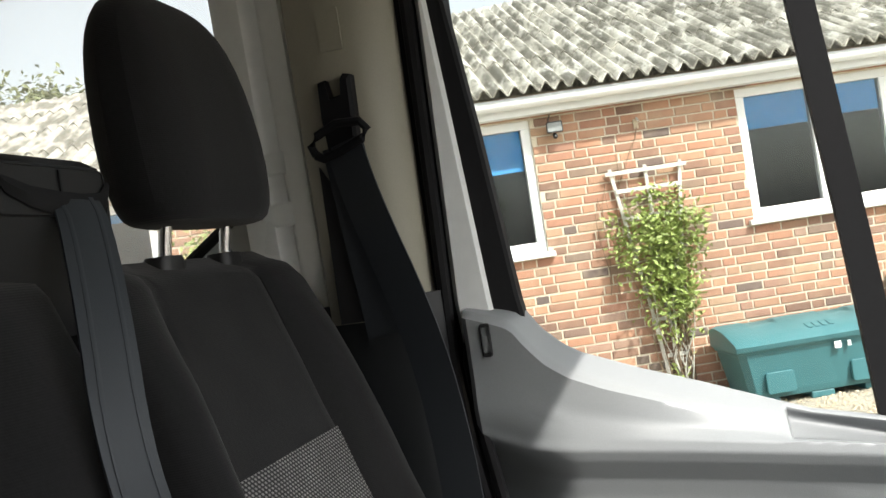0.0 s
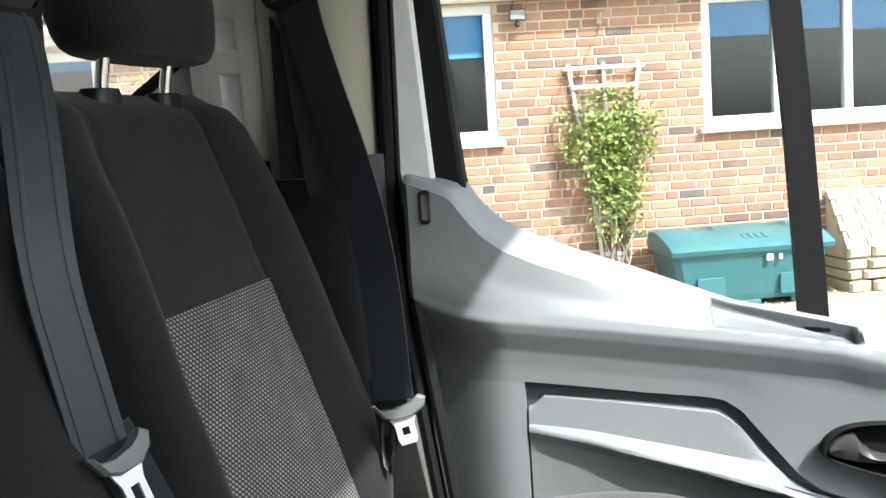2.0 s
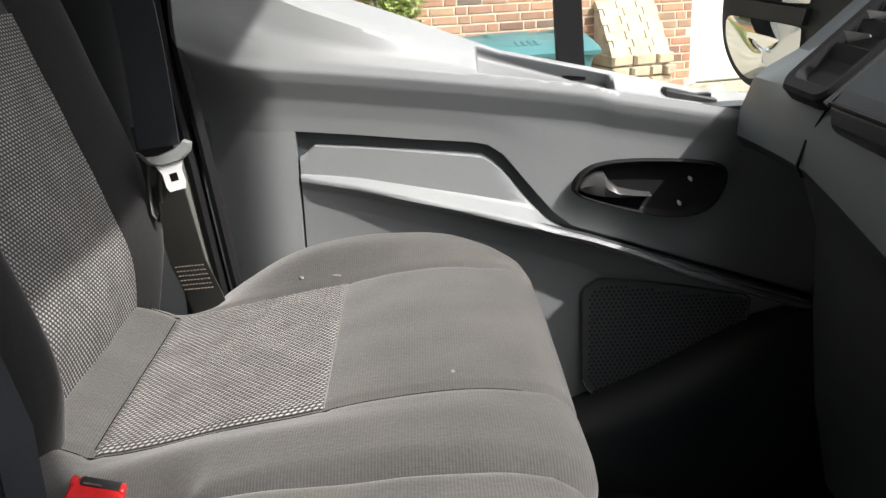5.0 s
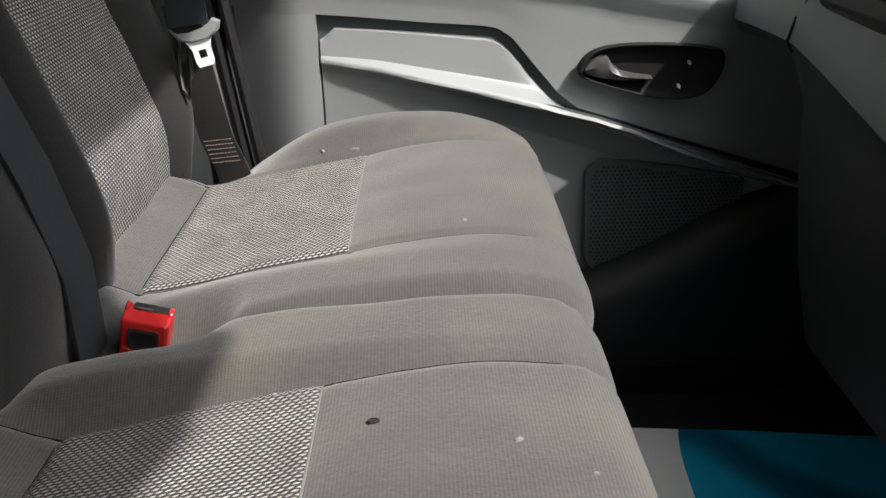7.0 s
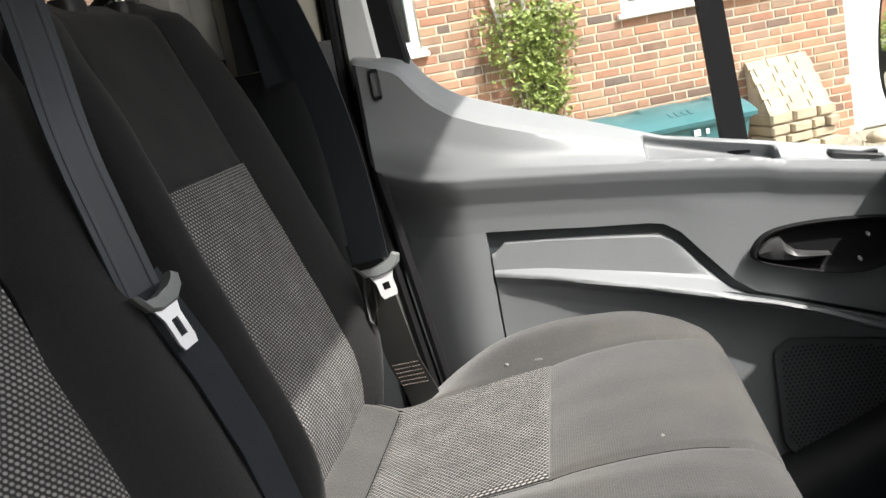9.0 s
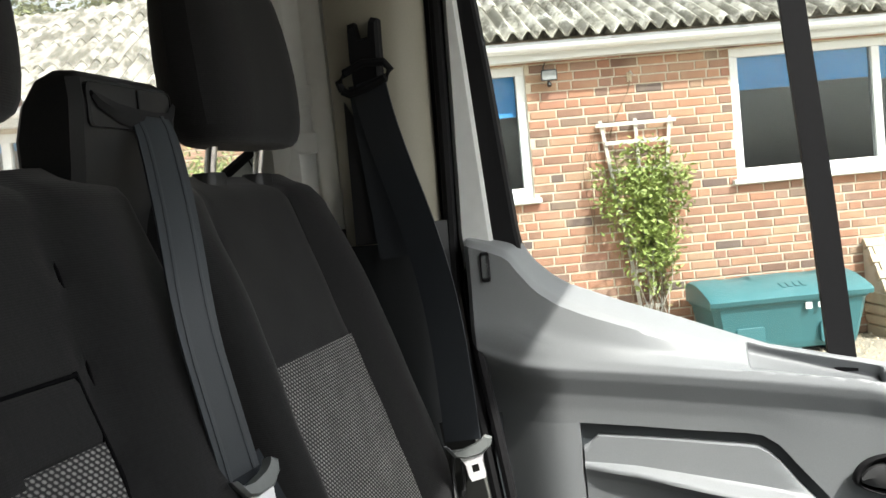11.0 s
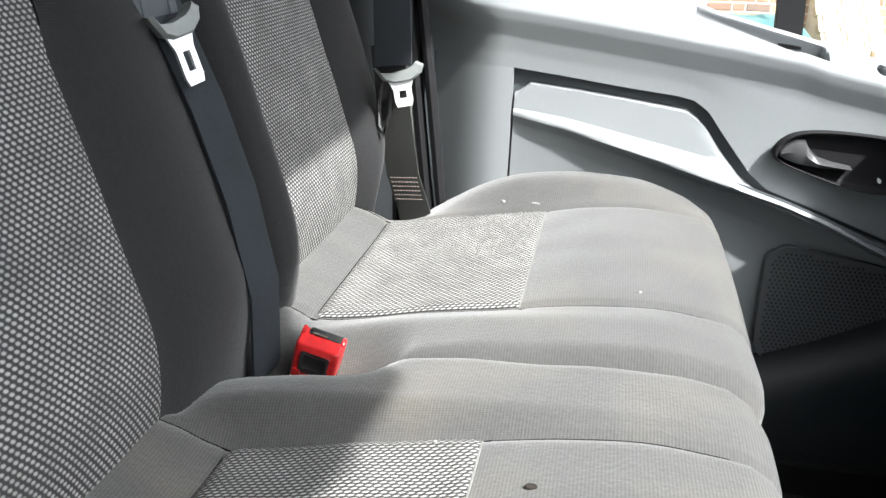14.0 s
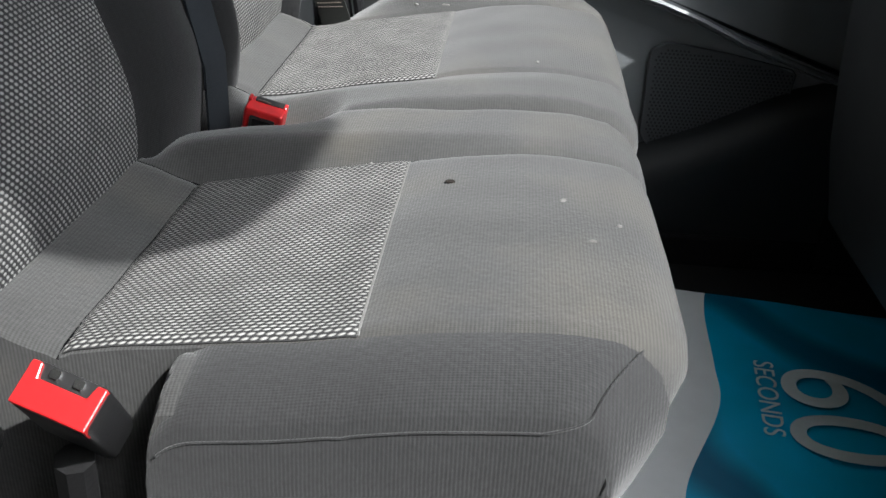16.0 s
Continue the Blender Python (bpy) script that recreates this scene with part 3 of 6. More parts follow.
# unseen solid panel in the driver window's place, keeps sky light out
part("driver_door", boxes(((-0.118, -1.135, 1.302), (0.62, -1.085, 2.058)), ((0.62, -1.135, 1.302), (0.95, -1.085, 1.62))), M_DASH, van, "unseen dark panel added over the driver window to block light")
part("rear_wall", boxes(((-3.05, -1.12, 0.5), (-3.0, 1.16, 1.15)), ((-3.05, -1.12, 1.98), (-3.0, 1.16, 2.06)), ((-3.05, -1.12, 1.15), (-3.0, -0.95, 1.98)), ((-3.05, 0.95, 1.15), (-3.0, 1.16, 1.98)), ((-3.05, -0.06, 1.15), (-3.0, 0.06, 1.98))), M_VANGREY, van, "closed rear doors with two window openings")

# added upright, there only for the black bar reflected in the door mirror
part("rear_door_edge", boxes(((-3.06, 1.135, 1.18), (-3.02, 1.27, 1.78))), M_RUBBER, van, "dark upright added to give the black bar in the mirror")

# side wall behind the seats, with the loading door's window cut through
hole = [(-0.30, 1.556), (-0.133, 1.665), (-0.131, 1.88), (-0.140, 1.95), (-0.165, 2.0), (-0.22, 2.02), (-0.9, 2.02), (-1.0, 2.0), (-1.06, 1.93), (-1.066, 1.84), (-1.062, 1.70), (-1.14, 1.618), (-1.20, 1.566), (-1.24, 1.50), (-1.24, 1.30)]
outer = [(-0.02, 0.52), (-0.02, 1.5), (-0.02, 1.65), (-0.02, 1.8), (-0.02, 2.058), (-0.2, 2.058), (-0.9, 2.058), (-1.1, 2.058), (-1.8, 2.058), (-2.4, 2.058), (-2.98, 2.058), (-2.98, 1.6), (-2.98, 1.3), (-2.98, 1.0), (-2.98, 0.52)]
rings = [[(x, 1.06, z) for x, z in hole], [(x, 1.055, z) for x, z in outer], [(x, 1.10, z) for x, z in outer], [(x, 1.10, z) for x, z in hole], [(x, 1.06, z) for x, z in hole]]
bm = loft(rings, caps=False)
bmesh.ops.remove_doubles(bm, verts=bm.verts[:], dist=0.0005)
side = part("side_wall", bm, M_VANGREY, van, "bare grey inner metal side with a window", smooth=True)
part("window_rubber", tube([(x, 1.06, z) for x, z in hole], 0.009, 6), M_RUBBER, side, "black window rubber")
g = part("side_glass", boxes(((-1.26, 1.078, 1.28), (-0.12, 1.082, 2.03))), M_GLASS_VEILED, side)
g.visible_shadow = False
part("outer_skin", boxes(((-3.0, 1.102, 0.5), (0.12, 1.125, 1.29)), ((-3.0, 1.102, 2.03), (0.65, 1.125, 2.12)), ((-3.0, 1.102, 1.29), (-1.25, 1.125, 2.03))), M_PAINT, side, "white outer body side")
part("panel_seam", tube([(-0.185, 1.0555, 1.625), (-0.155, 1.0555, 1.56), (-0.150, 1.0555, 1.50)], 0.0015, 5), M_RUBBER, side)
# ribs pressed into the rear side
for x in (-1.35, -1.75, -2.2):
    part("rib", loft([[(x - 0.05, 1.056, z), (x - 0.03, 1.02, z), (x + 0.03, 1.02, z), (x + 0.05, 1.056, z)] for z in (0.75, 2.05)]), M_VANGREY, side)
part("roof_rail", loft([[(x, 1.056, 1.97), (x, 1.0, 2.01), (x, 0.98, 2.056), (x, 1.056, 2.056)] for x in (-2.95, -1.1)]), M_VANGREY, side)

# door pillar: painted metal, folded
rings = []
for z in (0.70, 1.0, 1.30, 1.50, 1.62, 1.80, 2.058):
    w = interp(z, [1.0, 1.5, 2.06], [0.02, 0.0, -0.012])
    rings.append([(-0.135 + w, 1.10, z), (-0.135 + w, 1.035, z), (-0.115 + w, 1.018, z), (-0.088 + w, 1.016, z), (-0.080 + w, 1.022, z), (-0.066 + w, 1.022, z), (-0.058 + w, 1.014, z), (-0.03 + w, 1.005, z), (-0.02, 1.02, z), (0.11, 1.05, z), (0.11, 1.10, z)])
pillar = part("pillar", loft(rings), M_PAINT, van, "white painted folded steel door pillar", smooth=True)
for z in (1.635, 1.70):
    part("pressing", loft([[(-0.072 + dx * r, 1.016 + (1 - r) * -0.004, z + dz * r) for dx, dz in rrect(0.05, 0.03, 0.01, 2)] for r in (1.0, 0.8)]), M_PAINT, pillar)
rings = []
for z in (1.488, 1.55, 1.7, 1.85, 2.057):
    k = (z - 1.47) / 0.6
    rings.append([(-0.024 - 0.006 * k, 1.03, z), (-0.024 - 0.006 * k, 0.992, z), (-0.012, 0.980, z), (0.02, 0.975, z), (0.060, 0.978, z), (0.082 + 0.004 * k, 0.990, z), (0.098 + 0.006 * k, 1.015, z), (0.10 + 0.006 * k, 1.06, z), (0.0, 1.06, z)])
trim = part("pillar_trim", loft(rings), M_BEIGE, van, "pale beige moulded pillar cover", smooth=True)
part("cover_plate", loft([[(0.034 + dx, 0.974 - h, 1.842 + dz) for dx, dz in rrect(0.028, 0.052, 0.003, 2)] for h in (-0.006, 0.001)]), M_BEIGE, trim)
part("pillar_slot", loft([[(x, 0.979, z) for x, z in ((-0.006, 1.489), (0.052, 1.489), (0.030, 1.62), (-0.004, 1.68))], [(x, 0.9735, z) for x, z in ((-0.006, 1.489), (0.052, 1.489), (0.030, 1.62), (-0.004, 1.68))]]), M_BLACK, trim, "dark belt slot")
rings = []
for z in (FLOOR, 0.9, 1.1, 1.3, 1.512):
    rings.append([(-0.035, 1.05, z), (-0.035, 0.995, z), (0.0, 0.985, z), (0.07, 0.985, z), (0.095, 0.995, z), (0.112, 1.012, z), (0.113, 1.06, z)])
part("lower_trim", loft(rings), M_DASH, van, "dark grey lower pillar cover", smooth=True)
part("door_jamb", boxes(((0.104, 1.062, 0.60), (0.160, 1.10, 2.055)), ((0.100, 1.036, 0.72), (0.132, 1.062, 2.055))), M_RUBBER, van, "dark door jamb")
# black rubber door seal down the pillar's edge, and the bright sill strip beside it
part("door_seal", tube([(0.120, 1.035, 2.03), (0.119, 1.03, 1.85), (0.116, 1.025, 1.6), (0.112, 1.02, 1.42), (0.122, 1.005, 1.33), (0.140, 1.0, 1.22), (0.156, 0.998, 1.10), (0.172, 0.998, 0.98), (0.19, 0.998, 0.80)], 0.0085, 8), M_RUBBER, van, "black rubber door seal", smooth=True)
part("door_seal", tube([(0.141, 1.028, 1.48), (0.134, 1.012, 1.42), (0.143, 1.0, 1.33), (0.160, 0.994, 1.22), (0.176, 0.992, 1.10), (0.192, 0.992, 0.98), (0.21, 0.992, 0.80)], 0.0075, 8), M_RUBBER, van, "black rubber door seal", smooth=True)
M_SILL = mat("grey_sill_plastic", (0.17, 0.172, 0.158), rough=0.35, var=0.2, scale=10, fine=300, bump=0.1)
part("sill_strip", ribbon([(0.098, 1.012, 1.46), (0.108, 1.004, 1.33), (0.128, 0.998, 1.20), (0.150, 0.995, 1.03), (0.165, 0.995, 0.90)], (1, 0, 0), 0.017, 0.004), M_SILL, van, "pale sill strip beside the seal")

# ---- passenger door ----
pdoor = thing("passenger_door", "grey moulded passenger door trim with dust and scuffs", "van door")
BELT = ([0.138, 0.173, 0.199, 0.216, 0.241, 0.261, 0.334, 0.401, 0.47, 0.518, 0.623, 0.694, 0.766, 0.83, 1.2], [1.486, 1.482, 1.474, 1.446, 1.422, 1.409, 1.379, 1.355, 1.328, 1.310, 1.287, 1.270, 1.253, 1.246, 1.20])
CREST = ([0.138, 0.17, 0.191, 0.205, 0.225, 0.252, 0.289, 0.351, 0.415, 0.5, 0.6, 0.72, 0.8, 1.2], [1.480, 1.468, 1.459, 1.438, 1.413, 1.393, 1.376, 1.353, 1.331, 1.305, 1.279, 1.252, 1.238, 1.19])
CREASE = ([0.138, 0.17, 0.189, 0.252, 0.349, 0.446, 0.543, 0.622, 0.649, 0.716, 0.789, 1.2], [1.336, 1.322, 1.314, 1.307, 1.297, 1.286, 1.274, 1.263, 1.255, 1.243, 1.229, 1.15])
GROOVE = ([0.268, 0.33, 0.41, 0.477, 0.497, 0.516, 0.543, 0.576, 0.6, 0.652, 0.75, 0.9, 1.2], [1.232, 1.226, 1.217, 1.211, 1.207, 1.194, 1.160, 1.120, 1.101, 1.084, 1.050, 1.0, 0.92])
GROOVE_IN = ([0.274, 0.29, 0.343, 0.409, 0.49, 0.509, 0.542, 0.566, 0.59, 0.631, 0.75, 0.9, 1.2], [1.200, 1.214, 1.210, 1.204, 1.195, 1.182, 1.139, 1.113, 1.097, 1.083, 1.044, 0.993, 0.91])
RIDGE = ([0.274, 0.284, 0.342, 0.407, 0.473, 0.539, 0.619, 0.673, 0.742, 1.2], [1.174, 1.172, 1.162, 1.146, 1.130, 1.113, 1.092, 1.073, 1.042, 0.89])


def section(x):
    """Cross-section of the upper door trim at x, from the glass down to the groove."""
    b, cr, cs = interp(x, *BELT), interp(x, *CREST), interp(x, *CREASE)
    cy = interp(x, [0.14, 0.3, 0.5, 0.65, 1.2], [0.993, 1.0, 1.022, 1.04, 1.04])
    pts = [(1.085, b - 0.012), (1.078, b), (1.066, b + 0.001), (cy + 0.012, cr + 0.004), (cy, cr - 0.004), ((cy * 0.5 + 0.984 * 0.5) + 0.004, cr * 0.5 + cs * 0.5), (0.986, cs + 0.012), (0.982, cs), (0.985, cs - 0.012), (0.994, cs - 0.035)]
    low = interp(x, *GROOVE)
    pts += [(0.998, (cs - 0.035) * 0.5 + low * 0.5), (1.0, low)]
    return pts


def resample(pts, n):
    a = np.array(pts)
    d = np.concatenate([[0], np.cumsum(np.linalg.norm(np.diff(a, axis=0), axis=1))])
    t = np.linspace(0, d[-1], n)
    return [(float(np.interp(q, d, a[:, 0])), float(np.interp(q, d, a[:, 1]))) for q in t]


rows, tray = [], []
for x in [0.136, 0.142, 0.15] + [0.16 + k * 0.0085 for k in range(13)] + [0.2680, 0.26801] + [0.276 + k * 0.0095 for k in range(21)] + [0.476 + k * 0.0035 for k in range(54)] + [0.672 + k * 0.0095 for k in range(20)] + [0.9, 1.0, 1.15]:
    sec = section(x)
    face = resample(sec[4:8], 201)
    g_ = 200 * interp(x, [0.487, 0.630, 0.656], [0.62, 0.42, 0.15])
    cut, w_ = int(g_), g_ - int(g_)
    lip = tuple(face[cut][i] * (1 - w_) + face[cut + 1][i] * w_ for i in (0, 1))
    shelf = resample(sec[2:5], 16) + resample(face[:cut + 1] + [lip], 8)[1:]
    head = resample(sec[:3], 6)[:-1]
    tail = resample([lip] + face[cut + 1:] + sec[8:10], 24)[1:] + resample(sec[9:], 12)[1:]
    row = [(x, y, z) for y, z in head]
    for k, (y, z) in enumerate(shelf):
        # finger tray sunk into the shelf, crisp at its rim
        a = smooth01(0.486, 0.4905, x) * (1 - smooth01(0.6515, 0.656, x)) * smooth01(2, 13, k) * (1 - smooth01(len(shelf) - 2.6, len(shelf) - 1.2, k))
        row.append((x, y + 0.028 * a, z - 0.007 * a))
    if 0.4885 < x < 0.6545:
        tray.append([(p[0], p[1] - 0.0012, p[2] + 0.0008) for p in row[len(head) + 4:len(head) + len(shelf) - 1]])
    row += [(x, y + 0.062 * (1 - smooth01(0.11, 0.252, x)) * smooth01(1.37, 1.25, z), z) for y, z in tail]
    row = [(p[0], p[1] + (0.006 if x < 0.139 else 0), p[2]) for p in row]
    rows.append(row)
bm = sheet([r[::-1] for r in rows], 0.012)
panel = part("upper_trim", bm, M_GREY, pdoor, "mid-grey grained plastic, dusty and scuffed", smooth=True)
def corner_bend(x):
    return 0.062 * (1 - smooth01(0.11, 0.252, x))


part("corner_panel", sheet([[(x, 1.0 + corner_bend(x) + (0.006 if x < 0.139 else 0), z) for z in (0.72, 0.90, 1.08, 1.2322)] for x in (0.136, 0.142, 0.15, 0.16, 0.17, 0.18, 0.19, 0.20, 0.21, 0.22, 0.23, 0.24, 0.25, 0.26, 0.2682)], 0.012), M_GREY, pdoor, smooth=True)
# sheet over the tray, darker than the door to paint the recess's shade
part("finger_tray", sheet([r[::-1] for r in tray], 0.002), mat("shaded_tray_grey", (0.145, 0.154, 0.16), rough=0.5, var=0.08, fine=500, bump=0.15), pdoor, "finger tray, its shade put into a darker grey", smooth=True)
part("backing", boxes(((0.262, 1.011, 0.70), (1.3, 1.05, 1.24)), ((0.145, 1.045, 0.70), (0.262, 1.05, 1.24))), M_DASHGREY, pdoor)
# added black strip, hides the light line along the door's foot
part("sill_cover", boxes(((0.16, 0.95, 0.69), (1.3, 1.015, 0.745))), M_RUBBER, van, "black strip added to darken the foot of the door", bevel=0.006)
part("outer_skin", boxes(((0.13, 1.09, 0.55), (1.3, 1.12, 1.235))), M_PAINT, pdoor, "white outer door skin")

rows = []
for x in [0.2712, 0.276, 0.283, 0.29, 0.30] + [0.315 + 0.0125 * k for k in range(48)] + [1.0, 1.15]:
    t, r = interp(x, *GROOVE_IN), interp(x, *RIDGE)
    amp = interp(x, [0.274, 0.30, 0.64, 0.80], [0.02, 0.14, 1.0, 0.8])
    slope = min(0.004 + 0.015 * amp, (t - r) * 0.6)
    sec = [(1.012, t), (1.003, t - 0.002), (1.002, r + slope * 1.25), (0.999, r + slope), (0.998 - 0.030 * amp, r + 0.002), (0.998 - 0.033 * amp, r - 0.003), (1.003 - 0.010 * amp, r - 0.014), (1.006, r - 0.03 - 0.02 * amp), (1.007, 0.9), (1.008, 0.72)]
    rows.append([(x, y, z) for y, z in resample(sec[:3], 6) + resample(sec[2:8], 26)[1:] + resample(sec[7:], 5)[1:]])
part("pocket_panel", sheet([r[::-1] for r in rows], 0.01), M_GREY, pdoor, "grey lower moulding with a raised ridge", smooth=True)

# pull handle: dark bowl, rim and lever
HO = [(0.597, 1.151), (0.605, 1.167), (0.620, 1.179), (0.648, 1.184), (0.695, 1.184), (0.745, 1.180), (0.776, 1.175), (0.783, 1.164), (0.780, 1.144), (0.767, 1.122), (0.745, 1.112), (0.710, 1.112), (0.675, 1.120), (0.640, 1.131), (0.608, 1.141)]
def ring(k, y, cx=0.690, cz=1.148):
    return [(cx + (x - cx) * k, y, cz + (z - cz) * k) for x, z in HO]
handle = part("door_handle", loft([ring(1.06, 1.0), ring(1.05, 0.984), ring(0.99, 0.978), ring(0.93, 0.984), ring(0.86, 0.9915), ring(0.4, 0.9925)]), M_RUBBER, pdoor, "black handle bowl with a satin lever", smooth=True)
md = handle.modifiers.new("round", "SUBSURF")
md.levels, md.render_levels = 2, 2
part("lever", loft([[(x, 0.990, zt), (x, 0.979, zt - 0.002), (x, 0.975, (zt + zb) / 2), (x, 0.979, zb + 0.001), (x, 0.990, zb)] for x, zt, zb in ((0.606, 1.158, 1.150), (0.613, 1.166, 1.146), (0.624, 1.172, 1.143), (0.634, 1.172, 1.141), (0.641, 1.160, 1.140), (0.652, 1.151, 1.139), (0.670, 1.1465, 1.1385), (0.692, 1.143, 1.139))]), mat("satin_black_lever", (0.045, 0.046, 0.047), rough=0.32, var=0.05, bump=0.02, spec=0.4), handle, "satin dark grey pull lever", smooth=True)
for x, z in ((0.740, 1.158), (0.728, 1.128)):
    part("lock_symbol", loft([[(x + a, 0.982 - h, z + b) for a, b in rrect(0.0026, 0.0046, 0.001, 2)] for h in (-0.01, 0.0)]), M_UPVC, handle)
# sill lock slot high in the rear corner
slot = part("lock_slot", loft([[(0.163 + a * k, y, 1.446 + b * k) for a, b in rrect(0.011, 0.036, 0.003, 3)] for k, y in ((1.15, 1.0), (1.1, 0.9905), (0.9, 0.9900), (0.8, 0.996))]), M_BLACK, pdoor, "black lock button slot")
part("lock_button", boxes(((0.161, 0.9915, 1.440), (0.166, 0.995, 1.450))), M_GREY, slot)
# switch pack on the shelf
sw = part("switch_pack", loft([[(0.752 + a * k, 1.052 + b * k, 1.2475 + a * -0.22 + h) for a, b in rrect(0.070, 0.022, 0.008, 3)] for k, h in ((1, -0.012), (1, 0.002), (0.9, 0.005))]), M_DASH, pdoor, "dark window switch pack")
part("window_switch", boxes(((0.755, 1.045, 1.244), (0.778, 1.059, 1.2505))), M_BLACK, sw)
M_SPK = mat("speaker_cover", (0.085, 0.091, 0.096), rough=0.6, var=0.1, fine=500, bump=0.3)
# speaker grille: a rim, and a face of small studs
spk = [(0.612, 0.892), (0.612, 1.012), (0.616, 1.019), (0.632, 1.030), (0.640, 1.031), (0.74, 1.018), (0.82, 1.003), (0.826, 0.995), (0.822, 0.958), (0.74, 0.908), (0.650, 0.868), (0.632, 0.868), (0.617, 0.880)]
def spk_ring(k, y, cx=0.715, cz=0.95):
    return [(cx + (x - cx) * k, y, cz + (z - cz) * k) for x, z in spk]
sg = part("speaker_grille", loft([spk_ring(1.0, 1.002), spk_ring(1.0, 0.9935), spk_ring(0.985, 0.992), spk_ring(0.975, 0.9965), spk_ring(0.3, 0.9965)]), M_SPK, pdoor, "dark grey speaker grille", smooth=True)
bm = bmesh.new()
for i in range(34):
    for j in range(30):
        x, z = 0.622 + i * 0.006 + (j % 2) * 0.003, 0.876 + j * 0.0053
        if z < interp(x, [0.62, 0.638, 0.82], [1.010, 1.024, 0.996]) and z > interp(x, [0.62, 0.632, 0.65, 0.74, 0.82], [0.890, 0.876, 0.876, 0.915, 0.966]):
            box(bm, (x - 0.0014, 0.9952, z - 0.0013), (x + 0.0014, 0.9968, z + 0.0013))
tagged(part("grille_studs", bm, M_DASH, sg), kind="stuff")
# door bin rim that rises towards the hinges
rows = []
for k in range(25):
    x = 0.46 + 0.44 * k / 24
    z = interp(x, [0.46, 0.60, 0.70, 0.80, 0.90], [0.835, 0.850, 0.893, 0.945, 0.985])
    rows.append([(x, 1.004, z + 0.006), (x, 0.985, z + 0.004), (x, 0.966, z - 0.006), (x, 0.957, z - 0.020), (x, 0.955, z - 0.045), (x, 0.960, z - 0.08), (x, 0.966, 0.742)])
# dash plastic instead of door grey: the footwell's shade is in its colour
part("door_bin", sheet(rows, 0.008), M_DASH, pdoor, "moulded door bin front, dark grey to stand for the footwell's shade", smooth=True)
# window frame and glass
rings, rings2 = [], []
for z, a, b, cc in ((1.40, 0.128, 0.176, 0.212), (1.49, 0.122, 0.167, 0.199), (1.70, 0.127, 0.154, 0.180), (1.90, 0.131, 0.141, 0.158), (2.04, 0.133, 0.136, 0.146)):
    rings.append([(a, 1.075, z), (a, 1.035, z), (a + 0.006, 1.028, z), (b - 0.004, 1.030, z), (b, 1.036, z), (b, 1.075, z)])
    rings2.append([(b - 0.002, 1.078, z), (b - 0.001, 1.040, z), (cc - 0.004, 1.046, z), (cc, 1.052, z), (cc, 1.078, z)])
part("window_frame", loft(rings), M_PAINT, pdoor, "white painted window frame", smooth=True)
part("glass_channel", loft(rings2), M_RUBBER, pdoor, "black rubber glass channel")
part("top_rail", boxes(((0.13, 1.03, 1.985), (0.77, 1.08, 2.04))), M_RUBBER, pdoor)
part("glass_divider", loft([[(x - w, 1.066, z), (x + w, 1.066, z), (x + w, 1.088, z), (x - w, 1.088, z)] for x, z, w in ((0.609, 1.27, 0.0165), (0.596, 1.50, 0.0160), (0.560, 2.0, 0.015))]), M_RUBBER, pdoor, "black upright bar between the panes")
rings = [[(x - w, 1.05, z), (x + 0.06, 1.04, z), (x + 0.06, 1.09, z), (x - w, 1.09, z)] for x, z, w in ((0.77, 2.0, 0.0), (0.88, 1.78, 0.0), (0.985, 1.56, 0.0), (1.025, 1.44, 0.004), (1.05, 1.34, 0.02), (1.07, 1.26, 0.04), (1.09, 1.20, 0.06))]
part("front_frame", loft(rings), M_RUBBER, pdoor, "black front edge of the window", smooth=True)
g = part("door_glass", loft([[(x, 1.074, z) for x, z in ((0.19, 1.42), (0.60, 1.26), (1.08, 1.22), (1.035, 1.44), (1.0, 1.56), (0.90, 1.78), (0.79, 2.0), (0.15, 2.0))], [(x, 1.078, z) for x, z in ((0.19, 1.42), (0.60, 1.26), (1.08, 1.22), (1.035, 1.44), (1.0, 1.56), (0.90, 1.78), (0.79, 2.0), (0.15, 2.0))]]), M_GLASS, pdoor, "clear side glass")
g.visible_shadow = False

# ---- double seat ----
bench = thing("double_passenger_seat", "dark grey cloth double seat with woven light-flecked inserts, worn and dusty", "van seat", (0.3, 0.45, FLOOR))
bench.matrix_world = Matrix.Identity(4)


def weave_uv(ob, fu, fv):
    """Lay the weave's rows over a mesh: fu, fv give columns and rows from a place."""
    uv = ob.data.uv_layers.new(name="weave")
    for lp in ob.data.loops:
        p = ob.data.vertices[lp.vertex_index].co
        uv.data[lp.index].uv = (fu(p), fv(p))


CUSH = {"mid": dict(y0=0.0, y1=0.434, p0=0.048, p1=0.324, rear=0.152), "outer": dict(y0=0.436, y1=0.972, p0=0.556, p1=0.860, rear=0.142)}


def eased(pts, times=2):
    """A path with its corners eased, its ends kept."""
    for _ in range(times):
        out = [pts[0]]
        for a, c_ in zip(pts, pts[1:]):
            out += [tuple(a[i] * 0.75 + c_[i] * 0.25 for i in range(3)), tuple(a[i] * 0.25 + c_[i] * 0.75 for i in range(3))]
        pts = out + [pts[-1]]
    return pts


